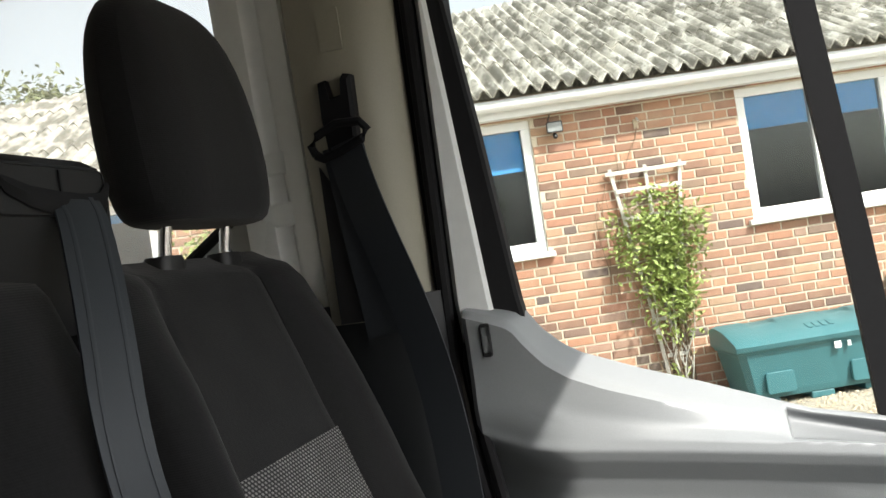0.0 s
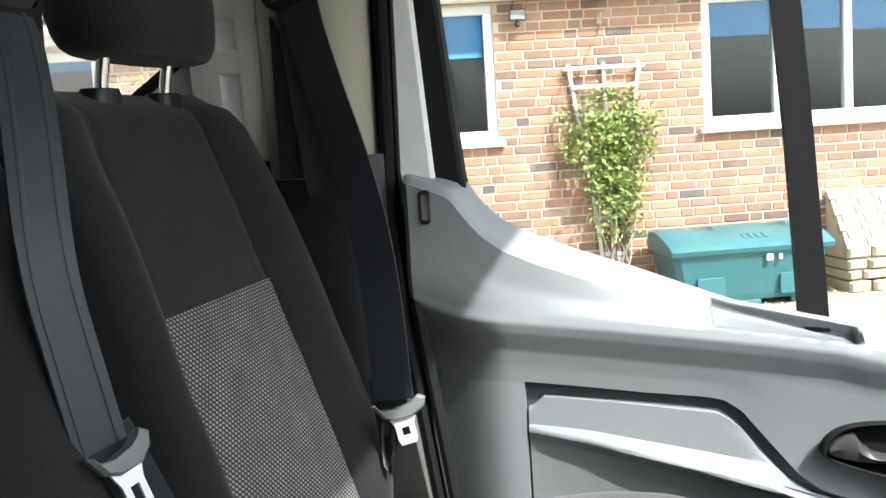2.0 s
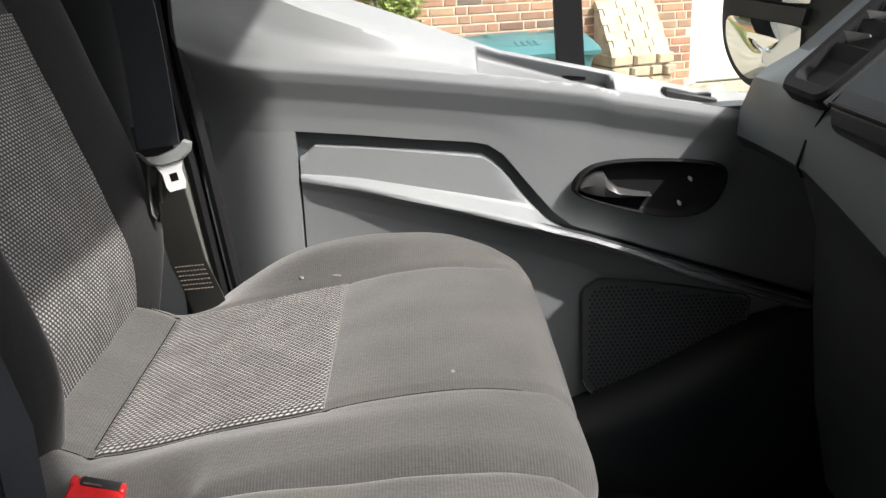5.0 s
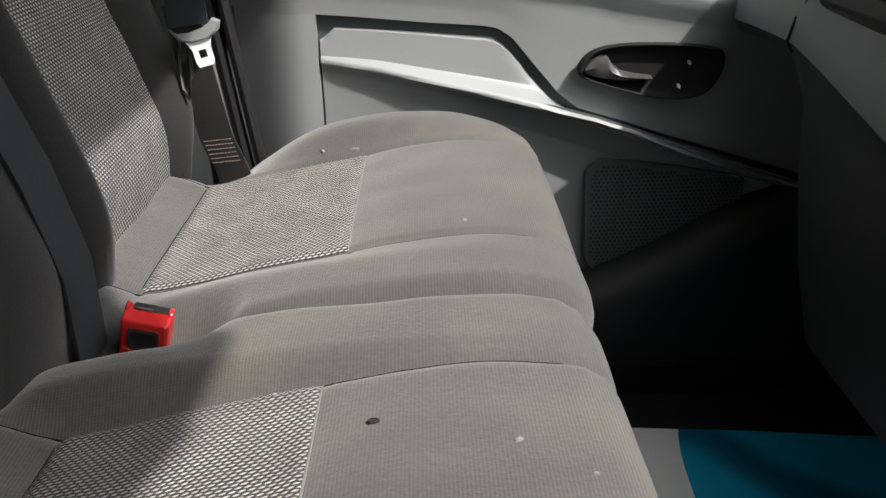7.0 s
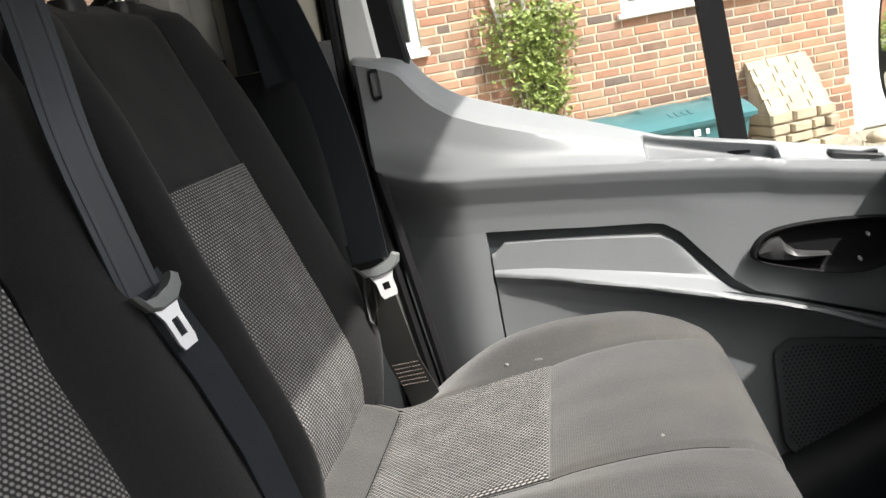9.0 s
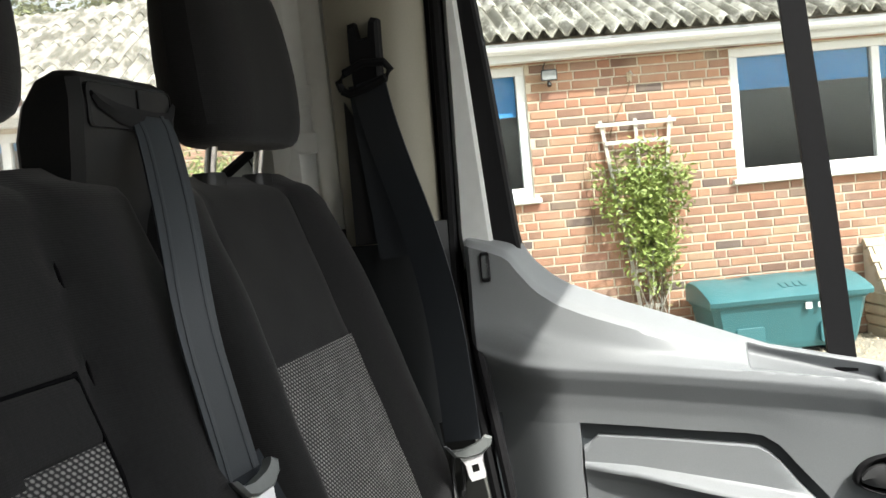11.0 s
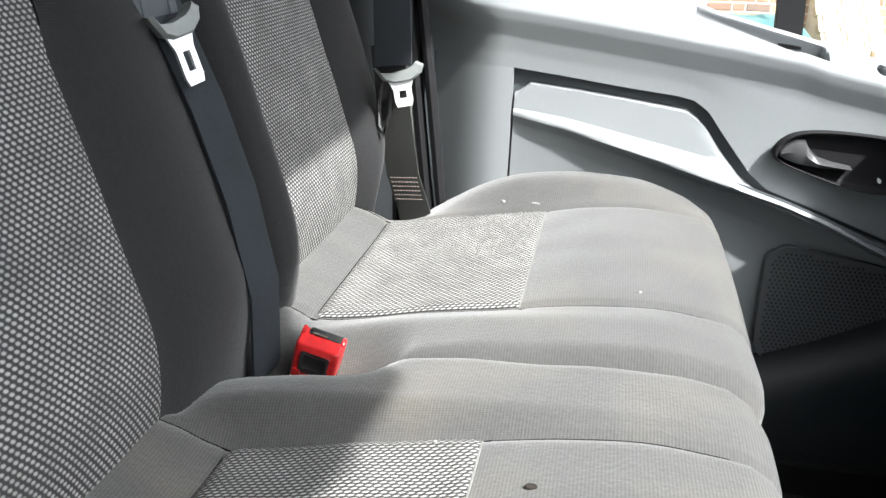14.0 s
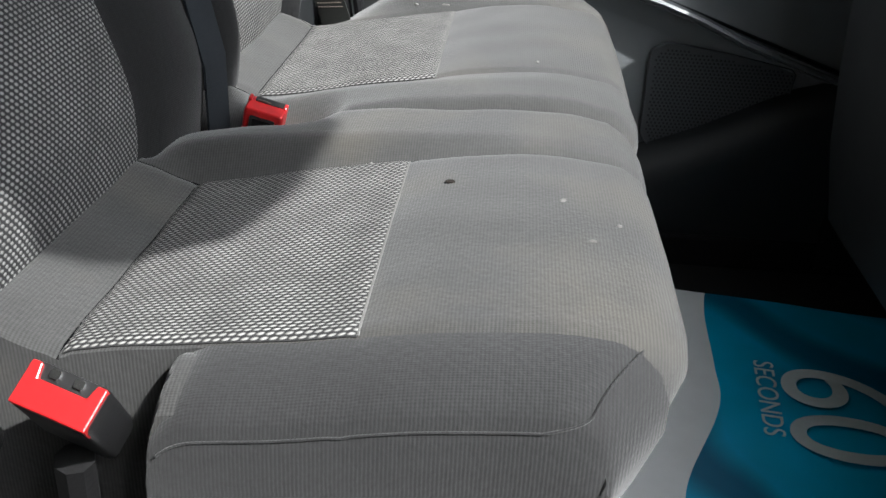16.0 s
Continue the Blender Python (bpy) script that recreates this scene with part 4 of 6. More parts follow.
def curve(x, xs, ys):
    """A smooth line through a few known heights."""
    k = max(0, min(len(xs) - 2, sum(1 for v in xs if v <= x) - 1))
    t = min(1.0, max(0.0, (x - xs[k]) / (xs[k + 1] - xs[k])))
    def slope(i):
        if i == 0 or i == len(xs) - 1:
            return 0.0
        return (ys[i + 1] - ys[i - 1]) / (xs[i + 1] - xs[i - 1])
    h = xs[k + 1] - xs[k]
    return ys[k] * (2 * t ** 3 - 3 * t * t + 1) + h * slope(k) * (t ** 3 - 2 * t * t + t) + ys[k + 1] * (3 * t * t - 2 * t ** 3) + h * slope(k + 1) * (t ** 3 - t * t)


SADDLE = ([0.04, 0.085, 0.11, 0.145, 0.19, 0.25, 0.33, 0.39, 0.45, 0.52], [1.060, 1.074, 1.070, 1.058, 1.064, 1.076, 1.090, 1.100, 1.104, 1.098])
MIDWING = ([0.04, 0.085, 0.115, 0.15, 0.22, 0.30, 0.40, 0.46, 0.52], [1.02, 1.046, 1.072, 1.083, 1.092, 1.100, 1.107, 1.107, 1.099])
NEARWING = ([0.04, 0.10, 0.15, 0.22, 0.30, 0.40, 0.46, 0.52], [1.055, 1.058, 1.064, 1.080, 1.095, 1.107, 1.108, 1.099])
FARWING = ([0.04, 0.10, 0.15, 0.20, 0.255, 0.32, 0.42, 0.49, 0.52], [0.985, 1.000, 1.030, 1.064, 1.096, 1.114, 1.117, 1.104, 1.090])


def cushion_z(x, y, q):
    """Height of a cushion's cover: a dished seat between raised wings."""
    y0, y1, p0, p1 = q["y0"], q["y1"], q["p0"], q["p1"]
    z = curve(x, *SADDLE)
    z += 0.004 * math.sin(math.pi * min(1, max(0, (y - p0) / (p1 - p0)))) * smooth01(0.30, 0.38, x)
    if y1 < 0.9:
        if y > p1:
            z += (curve(x, *MIDWING) - z) * smooth01(p1, p1 + 0.030, y)
        if y < p0:
            q_ = min(1.0, max(0.0, (p0 - y) / 0.054))
            z -= 0.026 * (1 - math.sqrt(max(0.0, 1 - q_ * q_)))
        z += 0.006 * (1 - smooth01(0.03, 0.25, y)) * (1 - smooth01(0.16, 0.30, x))
    else:
        if y < p0:
            z += (curve(x, *NEARWING) - z) * smooth01(p0, p0 - 0.05, y) if y < p0 else 0
        if y > p1:
            z += (curve(x, *FARWING) - z) * smooth01(p1 - 0.004, p1 + 0.062, y)
            z -= 0.020 * smooth01(0.935, 0.975, y) ** 2
    # rolled edges along the split between the two, and the pocket for the buckle
    e = y1 - y if y1 < 0.9 else y - y0
    if e < 0.03:
        z -= 0.015 * (1 - min(1, e / 0.022)) ** 2.2
    z -= 0.060 * math.exp(-(((y - 0.448) / 0.036) ** 2)) * (1 - smooth01(0.20, 0.262, x))
    # sewn seams draw the cloth down
    for p in (p0, p1):
        z -= 0.0030 * math.exp(-(((y - p) / 0.004) ** 2))
    if p0 - 0.01 < y < p1 + 0.01:
        z -= 0.0035 * math.exp(-(((x - q["rear"]) / 0.005) ** 2))
        z -= 0.0012 * math.exp(-(((x - 0.332) / 0.003) ** 2))
    return z + 0.0015 * noise.noise((x * 18, y * 18, 1.0))


def front(y, q):
    """Front edge of a cushion, rounded off at its outer corners."""
    f = 0.524 if q["y1"] > 0.9 else 0.517
    if q["y1"] > 0.9:
        f -= 0.110 * smooth01(0.875, 0.985, y) ** 1.5
    else:
        f -= 0.066 * (1 - smooth01(-0.045, 0.10, y))
    f -= 0.010 * math.exp(-(((y - 0.435) / 0.022) ** 2))
    return f


def cushion(key):
    q = CUSH[key]
    ys = [q["y0"] + (q["y1"] - q["y0"]) * k / 76 for k in range(77)]
    ys = sorted(ys + [q["p0"], q["p1"], q["y0"] + 0.003, q["y1"] - 0.003])
    rows = []
    for y in ys:
        f = front(y, q)
        row = [(0.045, y, 1.0)] + [(x, y, cushion_z(x, y, q)) for x in [0.05 + (f - 0.075) * k / 84 for k in range(85)]]
        zf = row[-1][2]
        xf = row[-1][0]
        for a, d in ((20, 0), (45, 0), (70, 0), (90, 0), (90, 0.05), (96, 0.10), (100, 0.16)):
            r = 0.040
            row.append((xf + r * math.sin(radians(min(a, 90))) - (0.02 + (0.055 * (1 - smooth01(0.04, 0.26, y)) if key == "mid" else 0)) * (d / 0.16) ** 1.4 - 0.002, y, zf - r * (1 - math.cos(radians(min(a, 90)))) - d))
        rows.append(row)
    # side skirts, gently bulged
    if key == "mid":
        # the core under the boxing band, cut away beside the buckle
        rows = [r if r[5][1] > q["p0"] - 0.0005 else [(x - 0.003 * smooth01(0.4, 0.45, x), y + 0.003, z - 0.004 - 0.13 * (1 - smooth01(0.20, 0.228, x))) for x, y, z in r] for r in rows]

    def skirt(y, s):
        base = rows[0] if s < 0 else rows[-1]
        out = []
        for drop, off in ((0.165, -0.045), (0.10, -0.030), (0.045, -0.014), (0.015, -0.002)):
            out.append([(p[0] * (1 if p[0] < 0.4 else 0.998), y + s * off, max(0.925, min(p[2], p[2] - drop))) for p in base])
        return out
    lo = [[(p[0], p[1], max(0.93, p[2] - 0.12)) for p in rows[0]]]
    hi = skirt(q["y1"], 1)[::-1] if key == "outer" else [[(p[0], p[1], max(0.93, p[2] - 0.12)) for p in rows[-1]]]
    ob = part("cushion", sheet((lo + rows + hi)[::-1], 0.012), M_FABRIC, bench, "grey ribbed cloth cushion, dusty", smooth=True)
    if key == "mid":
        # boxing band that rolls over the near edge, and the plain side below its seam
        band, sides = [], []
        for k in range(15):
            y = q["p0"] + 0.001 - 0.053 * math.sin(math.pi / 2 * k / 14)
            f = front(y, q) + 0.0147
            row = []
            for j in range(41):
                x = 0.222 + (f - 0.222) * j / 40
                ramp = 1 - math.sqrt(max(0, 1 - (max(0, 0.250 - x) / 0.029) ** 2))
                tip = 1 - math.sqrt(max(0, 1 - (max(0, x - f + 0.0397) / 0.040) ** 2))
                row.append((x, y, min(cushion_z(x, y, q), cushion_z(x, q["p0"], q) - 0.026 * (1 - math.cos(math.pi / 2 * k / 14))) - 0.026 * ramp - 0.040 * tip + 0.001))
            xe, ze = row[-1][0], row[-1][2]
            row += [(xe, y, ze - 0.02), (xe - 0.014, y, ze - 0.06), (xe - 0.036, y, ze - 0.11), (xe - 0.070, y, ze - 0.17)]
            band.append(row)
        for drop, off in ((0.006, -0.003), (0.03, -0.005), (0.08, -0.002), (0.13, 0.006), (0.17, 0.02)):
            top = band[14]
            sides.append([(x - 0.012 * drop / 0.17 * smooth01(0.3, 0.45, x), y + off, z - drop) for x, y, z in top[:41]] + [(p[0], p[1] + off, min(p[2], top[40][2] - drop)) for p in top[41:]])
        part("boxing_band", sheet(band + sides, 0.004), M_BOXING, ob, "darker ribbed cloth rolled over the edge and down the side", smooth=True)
        seam(ob, eased([(x, y - 0.002, z - 0.002) for x, y, z in band[14][1:35]] + [(x + 0.002, y, z + 0.001) for x, y, z in (band[k][37] for k in (11, 8, 5, 2, 0))]), 0.0009, M_BOXING)
    return ob


def cushion_insert(par, key, x0, x1):
    q = CUSH[key]
    xs = [x0 + (x1 - x0) * k / 48 for k in range(49)]
    ys = [q["p0"] + 0.002 + (q["p1"] - q["p0"] - 0.004) * k / 36 for k in range(37)]
    rows = [[(x, y, cushion_z(x, y, q) + 0.0014) for x in xs] for y in ys[::-1]]
    ob = part("insert", sheet(rows, 0.002), M_WEAVE, par, "light-flecked woven insert", smooth=True)
    weave_uv(ob, lambda p: p.x / 0.0057, lambda p: p.y / 0.0036)
    return ob


def seam(par, pts, r=0.0016, mat=None):
    return part("seam", tube(pts, r, 6), mat or M_PIPING, par)


M_EDGE = mat("pale_sewn_edge", (0.13, 0.128, 0.122), rough=0.95, var=0.3, fine=700, bump=0.4)
M_TAN = mat("tan_edge_cloth", (0.12, 0.105, 0.08), rough=0.95, var=0.3, fine=300, bump=0.2)
for key in ("mid", "outer"):
    q = CUSH[key]
    cu = cushion(key)
    seam(cu, [(0.3315, y, cushion_z(0.3315, y, q) + 0.0008) for y in (q["p0"] + 0.003 + (q["p1"] - q["p0"] - 0.006) * k / 24 for k in range(25))], 0.0010, M_EDGE)
    cushion_insert(cu, key, q["rear"] + 0.002, 0.331)
    seam(cu, [(q["rear"], y, cushion_z(q["rear"], y, q)) for y in (q["p0"] + (q["p1"] - q["p0"]) * k / 24 for k in range(25))], 0.0010)
    for p in (("p1",) if key == "mid" else ("p0", "p1")):
        seam(cu, [(0.09 + 0.40 * k / 50, q[p], cushion_z(0.09 + 0.40 * k / 50, q[p], q)) for k in range(51)], 0.0007)
    if key == "outer":
        seam(cu, [(x, 0.4352, cushion_z(x, 0.4365, q) + 0.0005) for x in (0.255 + 0.235 * k / 24 for k in range(25))], 0.0016, M_TAN)
    if key == "mid":
        hq = cushion_z(0.369, 0.257, q)
        part("burn_hole", loft([[(0.369 + a * k, 0.257 + b * k, hq + h) for a, b in rrect(0.0065, 0.0048, 0.0022, 3)] for k, h in ((1.2, 0.0008), (1.0, 0.0014), (0.8, -0.002))]), mat("charred_foam", (0.012, 0.008, 0.005), rough=1.0), cu, "small burn hole showing foam")
M_LINT = mat("pale_lint", (0.19, 0.185, 0.175), rough=0.95)
for key, x, y, w, l, rz in (("outer", 0.278, 0.881, 0.005, 0.008, 20), ("outer", 0.318, 0.873, 0.003, 0.011, 80), ("outer", 0.436, 0.581, 0.004, 0.004, 0), ("mid", 0.452, 0.221, 0.006, 0.003, 30), ("mid", 0.470, 0.160, 0.006, 0.0012, 0), ("mid", 0.30, 0.318, 0.004, 0.004, 0), ("mid", 0.49, 0.19, 0.004, 0.002, 0)):
    z = cushion_z(x, y, CUSH[key])
    ca, sa = math.cos(radians(rz)), math.sin(radians(rz))
    part("lint", loft([[(x + ca * a * k - sa * b * k, y + sa * a * k + ca * b * k, z + h) for a, b in rrect(w, l, min(w, l) * 0.45, 2)] for k, h in ((1, 0.0), (0.8, 0.0012), (0.3, 0.0018))]), M_LINT, bench)

# backrests: a tilted frame, h up along the back, d forward from it
BUP, BFW = Vector((-0.3247, 0, 0.9458)), Vector((0.9458, 0, 0.3247))
B0 = Vector((0.130, 0, 1.040))


def bp(h, y, d=0.0):
    return B0 + BUP * h + BFW * d + Vector((0, y, 0))


BACK = {"mid": dict(y0=-0.035, y1=0.520, p0=0.058, p1=0.330, top=0.594), "outer": dict(y0=0.522, y1=0.994, p0=0.590, p1=0.862, top=0.592)}


def back_d(h, y, q):
    """How far a backrest's cover stands forward."""
    pl, pr = q["p0"] + 0.045 * max(0, h - 0.30) / 0.27, q["p1"] + (0.045 if q["y1"] < 0.6 else 0.0) * max(0, h - 0.30) / 0.27
    d = 0.004 * math.sin(math.pi * min(1, max(0, h) / q["top"])) - 0.046 * (1 - smooth01(-0.03, 0.13, h)) ** 1.5
    for e, p, s in ((q["y0"], pl, -1), (q["y1"], pr, 1)):
        out = (y - p) * s
        if out > 0:
            t = min(1, out / abs(e - p))
            d += 0.026 * math.sin(math.pi * min(1, t * 1.02) ** 0.8) * (1 - 0.6 * smooth01(0.42, 0.58, h))
            d -= (0.050 if e > 0.9 else 0.075) * smooth01(0.74, 1.0, t) ** 2
        d -= 0.0035 * math.exp(-((out / 0.004) ** 2))
    d -= 0.034 * smooth01(q["top"] - 0.05, q["top"], h) ** 2
    return d + 0.002 * noise.noise((h * 14, y * 14, 4.0))


def shoulder(y, q):
    """Top edge of a backrest, rounded at the shoulders."""
    e = min(y - q["y0"], q["y1"] - y)
    r, k = (0.16, 1.3) if y < 0.2 else ((0.03, 0.6) if y < 0.521 else (0.075, 0.9))
    return q["top"] - (r - math.sqrt(max(0, r * r - (r - min(e, r)) ** 2))) * k


def backrest(key):
    q = BACK[key]
    n = 52
    rows = []
    for k in range(n + 1):
        y = q["y0"] + (q["y1"] - q["y0"]) * (0.5 - 0.5 * math.cos(math.pi * k / n)) * 0.5 + (q["y1"] - q["y0"]) * k / n * 0.5
        top = shoulder(y, q)
        row = []
        for j in range(45):
            h = -0.03 + (top + 0.03) * j / 44
            hh = h / top * q["top"]
            low = 1 - 0.92 * (1 - smooth01(0.01, 0.15, h)) * (1 if q["y1"] > 0.9 and y > q["p1"] else 0)
            yy = y if low == 1 else q["p1"] + (y - q["p1"]) * low
            row.append(bp(h, yy, back_d(hh, y, q)))
        row += [bp(top + 0.004, y, -0.055), bp(top - 0.006, y, -0.085), bp(top - 0.03, y, -0.10), bp(0.20, y, -0.10), bp(0.0, q["p1"] + (y - q["p1"]) * 0.3 if q["y1"] > 0.9 and y > q["p1"] else y, -0.10)]
        rows.append(row)
    return part("backrest", sheet(rows, 0.010), M_BACK_SHADED, bench, "cloth backrest with side bolsters, darkened to stand for shade", smooth=True)


def back_insert(par, key, h0, h1):
    q = BACK[key]
    rows = []
    for j in range(33):
        y = q["p0"] + 0.003 + (q["p1"] - q["p0"] - 0.006) * j / 32
        rows.append([bp(h, y, back_d(h, y, q) + 0.0024) for h in (h0 + (h1 - h0) * k / 40 for k in range(41))])
    ob = part("insert", sheet(rows, 0.004), M_WEAVE_BACK, par, "light-flecked woven insert", smooth=True)
    weave_uv(ob, lambda p: p.y / 0.0064, lambda p: (Vector(p) - B0).dot(BUP) / 0.0036)
    return ob


for key, h1 in (("mid", 0.372), ("outer", 0.366)):
    q = BACK[key]
    b = backrest(key)
    back_insert(b, key, 0.0, h1)
    for sgn, p in ((-1, "p0"), (1, "p1")):
        sh = 0.045 if (key == "mid" or p == "p0") else 0.0
        seam(b, [bp(h, q[p] + sh * max(0, h - 0.30) / 0.27, back_d(h, q[p] + sh * max(0, h - 0.30) / 0.27, q) + 0.0005) for h in (0.02 + 0.53 * k / 24 for k in range(25))], 0.0017)
    if key == "mid":
        # stowage flap with its pull tab, above the insert
        fl = part("flap", sheet([[bp(h, y, back_d(h, y, q) + 0.004 - 0.002 * (k in (0, 10))) for k, h in enumerate([0.3735 + 0.0475 * j / 10 for j in range(11)])] for y in [q["p0"] + 0.004 + (q["p1"] - q["p0"] - 0.008) * i / 30 for i in range(31)]], 0.006), M_BACK_SHADED, b, "plain cloth flap, darkened like the backrest", smooth=True)
        seam(b, [bp(0.4225, q["p0"] + (q["p1"] - q["p0"]) * k / 12, back_d(0.4225, 0.2, q) + 0.001) for k in range(13)], 0.002)
        for p in ("p0", "p1"):
            seam(b, [bp(0.425 - 0.40 * k / 20, q[p], back_d(0.425 - 0.40 * k / 20, q[p], q) + 0.001) for k in range(21)], 0.002)
        part("pull_tab", ribbon([bp(0.424, 0.212, 0.006), bp(0.405, 0.212, 0.013), bp(0.388, 0.212, 0.014), bp(0.366, 0.212, 0.011)], (0, 1, 0), 0.040, 0.003), M_BACK_SHADED, fl, "cloth pull tab, darkened like the backrest")


def headrest(yc, key):
    q = BACK[key]
    hr = part("headrest", headrest_mesh(yc), M_BACK_SHADED, bench, "cloth headrest, darkened to stand for shade", smooth=True)
    md = hr.modifiers.new("round", "SUBSURF")
    md.levels, md.render_levels = 1, 1
    for dy in (-0.064, 0.064):
        post = part("post", tube([(-0.088, yc + dy, 1.56), (-0.084, yc + dy, 1.60), (-0.072, yc + dy, 1.66)], 0.0065, 12), M_STEEL, bench, "chrome headrest post", smooth=True)
        part("post_collar", loft([[(-0.087 + a * k, yc + dy + b * k, z) for a, b in rrect(0.030, 0.046, 0.012, 4)] for z, k in ((1.562, 1.0), (1.586, 1.0), (1.592, 0.9), (1.592, 0.3))]), M_BLACK, post, "black plastic collar", smooth=True)


def headrest_mesh(yc):
    rings = []
    for z, w, f, bk in ((1.620, 0.085, 0.010, 0.030), (1.622, 0.114, 0.026, 0.040), (1.634, 0.128, 0.036, 0.047), (1.68, 0.134, 0.042, 0.050), (1.74, 0.132, 0.041, 0.048), (1.80, 0.123, 0.034, 0.044), (1.835, 0.105, 0.023, 0.038), (1.854, 0.083, 0.011, 0.031), (1.863, 0.050, 0.0, 0.024)):
        cx = -0.064 - (z - 1.62) * 0.09
        ring_ = []
        for y, x in ((-1, -0.25), (-0.97, 0.35), (-0.80, 0.85), (-0.45, 1.0), (-0.40, 0.985), (0, 1.03), (0.40, 0.985), (0.45, 1.0), (0.80, 0.85), (0.97, 0.35), (1, -0.25), (0.85, -0.8), (0.4, -1.0), (-0.4, -1.0), (-0.85, -0.8)):
            ring_.append((cx + (x * f if x > 0 else x * bk * 1.25), yc + y * w * 1.0, z))
        rings.append(ring_)
    return loft(rings)


headrest(0.250, "mid")
headrest(0.793, "outer")

# belt outlet tower between the backs
rings = []
for z, f, bk, y0, y1 in ((1.535, -0.030, -0.085, 0.380, 0.534), (1.570, -0.026, -0.085, 0.378, 0.534), (1.592, -0.022, -0.085, 0.376, 0.533), (1.616, -0.019, -0.084, 0.374, 0.536), (1.642, -0.018, -0.078, 0.376, 0.536), (1.661, -0.022, -0.066, 0.380, 0.532), (1.668, -0.032, -0.056, 0.388, 0.525)):
    y0, y1 = y0 + 0.011, y1 + 0.005
    rings.append([(f, y0 + 0.008, z), (f, y1 - 0.008, z), (f - 0.008, y1, z), (bk + 0.01, y1, z), (bk, y1 - 0.01, z), (bk, y0 + 0.01, z), (bk + 0.01, y0, z), (f - 0.008, y0, z)])
M_TOWER = mat("dark_tower_plastic", (0.014, 0.0145, 0.015), rough=0.6, var=0.1, fine=500, bump=0.15, spec=0.22, bdist=0.0006)
tower = part("belt_tower", loft(rings), M_TOWER, bench, "dark plastic belt outlet tower", smooth=True)
part("outlet_plate", loft([[(x, 0.463 + a * k, 1.640 + b * k) for a, b in rrect(0.130, 0.036, 0.006, 3)] for k, x in ((1.0, -0.022), (1.0, -0.0165), (0.96, -0.0155), (0.96, -0.0165))]), M_TOWER, tower)
part("outlet_mouth", loft([[(-0.0145, y + 0.006, z + dz * 1.2), (-0.0120, y + 0.006, z), (-0.0145, y + 0.006, z - dz * 1.2), (-0.02, y + 0.006, z)] for y, z, dz in ((0.396, 1.648, 0.002), (0.404, 1.643, 0.005), (0.43, 1.635, 0.0065), (0.46, 1.631, 0.0075), (0.49, 1.630, 0.0075), (0.512, 1.632, 0.007), (0.519, 1.639, 0.007), (0.522, 1.646, 0.003))]), M_RUBBER, tower, "black curved belt mouth", smooth=True)
part("plate_split", boxes(((-0.0162, 0.4700, 1.637), (-0.0148, 0.4718, 1.656))), M_RUBBER, tower)

# the tower stands a little back, between the two headrests
SHIFT = Matrix.Translation((-0.083, 0.509, 1.58)) @ Matrix.Diagonal((1.0, 1.05, 1.05, 1.0)) @ Matrix.Translation((0.055, -0.460, -1.58))
for ob in [tower] + list(tower.children):
    ob.data.transform(SHIFT)

# base below the cushions
base = part("seat_base", boxes(((0.02, -0.02, FLOOR), (0.44, 0.93, 0.93))), M_BLACK, bench, "black plastic seat box", bevel=0.015)

# ---- belts and buckles ----
def tongue(par, at, down, out, w, l=0.045):
    """Belt tongue: plastic wings and a slotted steel plate."""
    D, O = Vector(down).normalized(), Vector(out).normalized()
    O = (O - D * O.dot(D)).normalized()
    S = O.cross(D)
    A = Vector(at)
    P = lambda s_, d_, o_: A + S * s_ * w + D * d_ + O * o_
    outline = [(-0.60, -0.012), (-0.50, 0.000), (-0.2, 0.004), (0.2, 0.0), (0.38, -0.006), (0.46, -0.012), (0.60, -0.004), (0.52, 0.010), (0.26, 0.022), (-0.18, 0.022), (-0.42, 0.014)]
    part("tongue_grip", loft([[P(a * k, b * k * 0.62 + 0.006, o) for a, b in outline] for k, o in ((0.9, 0.0), (1, 0.003), (1, 0.009), (0.86, 0.012))]), M_TONGUE, par, "grey plastic tongue grip", smooth=True)
    half, ins = 0.215, 0.085
    o_ = [(-half - 0.1, 0.016), (half + 0.1, 0.016), (half, 0.028), (half, 0.016 + l), (half * 0.8, 0.022 + l), (-half * 0.8, 0.022 + l), (-half, 0.016 + l), (-half, 0.028)]
    i_ = [(-ins, 0.030), (ins, 0.030), (ins, 0.034), (ins, 0.008 + l), (ins, 0.012 + l), (-ins, 0.012 + l), (-ins, 0.008 + l), (-ins, 0.034)]
    bm = loft([[P(a, b, 0.004) for a, b in o_], [P(a, b, 0.0065) for a, b in o_], [P(a, b, 0.0065) for a, b in i_], [P(a, b, 0.004) for a, b in i_], [P(a, b, 0.004) for a, b in o_]], caps=False)
    bmesh.ops.remove_doubles(bm, verts=bm.verts[:], dist=0.0002)
    part("tongue_plate", bm, M_PLATE, par, "bright slotted steel plate")


M_PLATE = mat("bright_tongue_steel", (0.78, 0.78, 0.79), rough=0.35, metal=0.45, var=0.05, bump=0.03)
M_STITCH = mat("brown_stitching", (0.12, 0.10, 0.085), rough=0.9, var=0.2, bump=0.1)
M_TONGUE = mat("grey_tongue_plastic", (0.15, 0.162, 0.158), rough=0.45, var=0.1, fine=200, bump=0.08)
M_BELT_LOW = mat("black_webbing", (0.019, 0.022, 0.026), rough=0.8, var=0.4, scale=16, fine=900, bump=0.3, bdist=0.0005, spec=0.15)
mid_belt = thing("seat_belt", "worn blue-grey webbing belt hanging from the tower", "seat belt", group="seat belts")
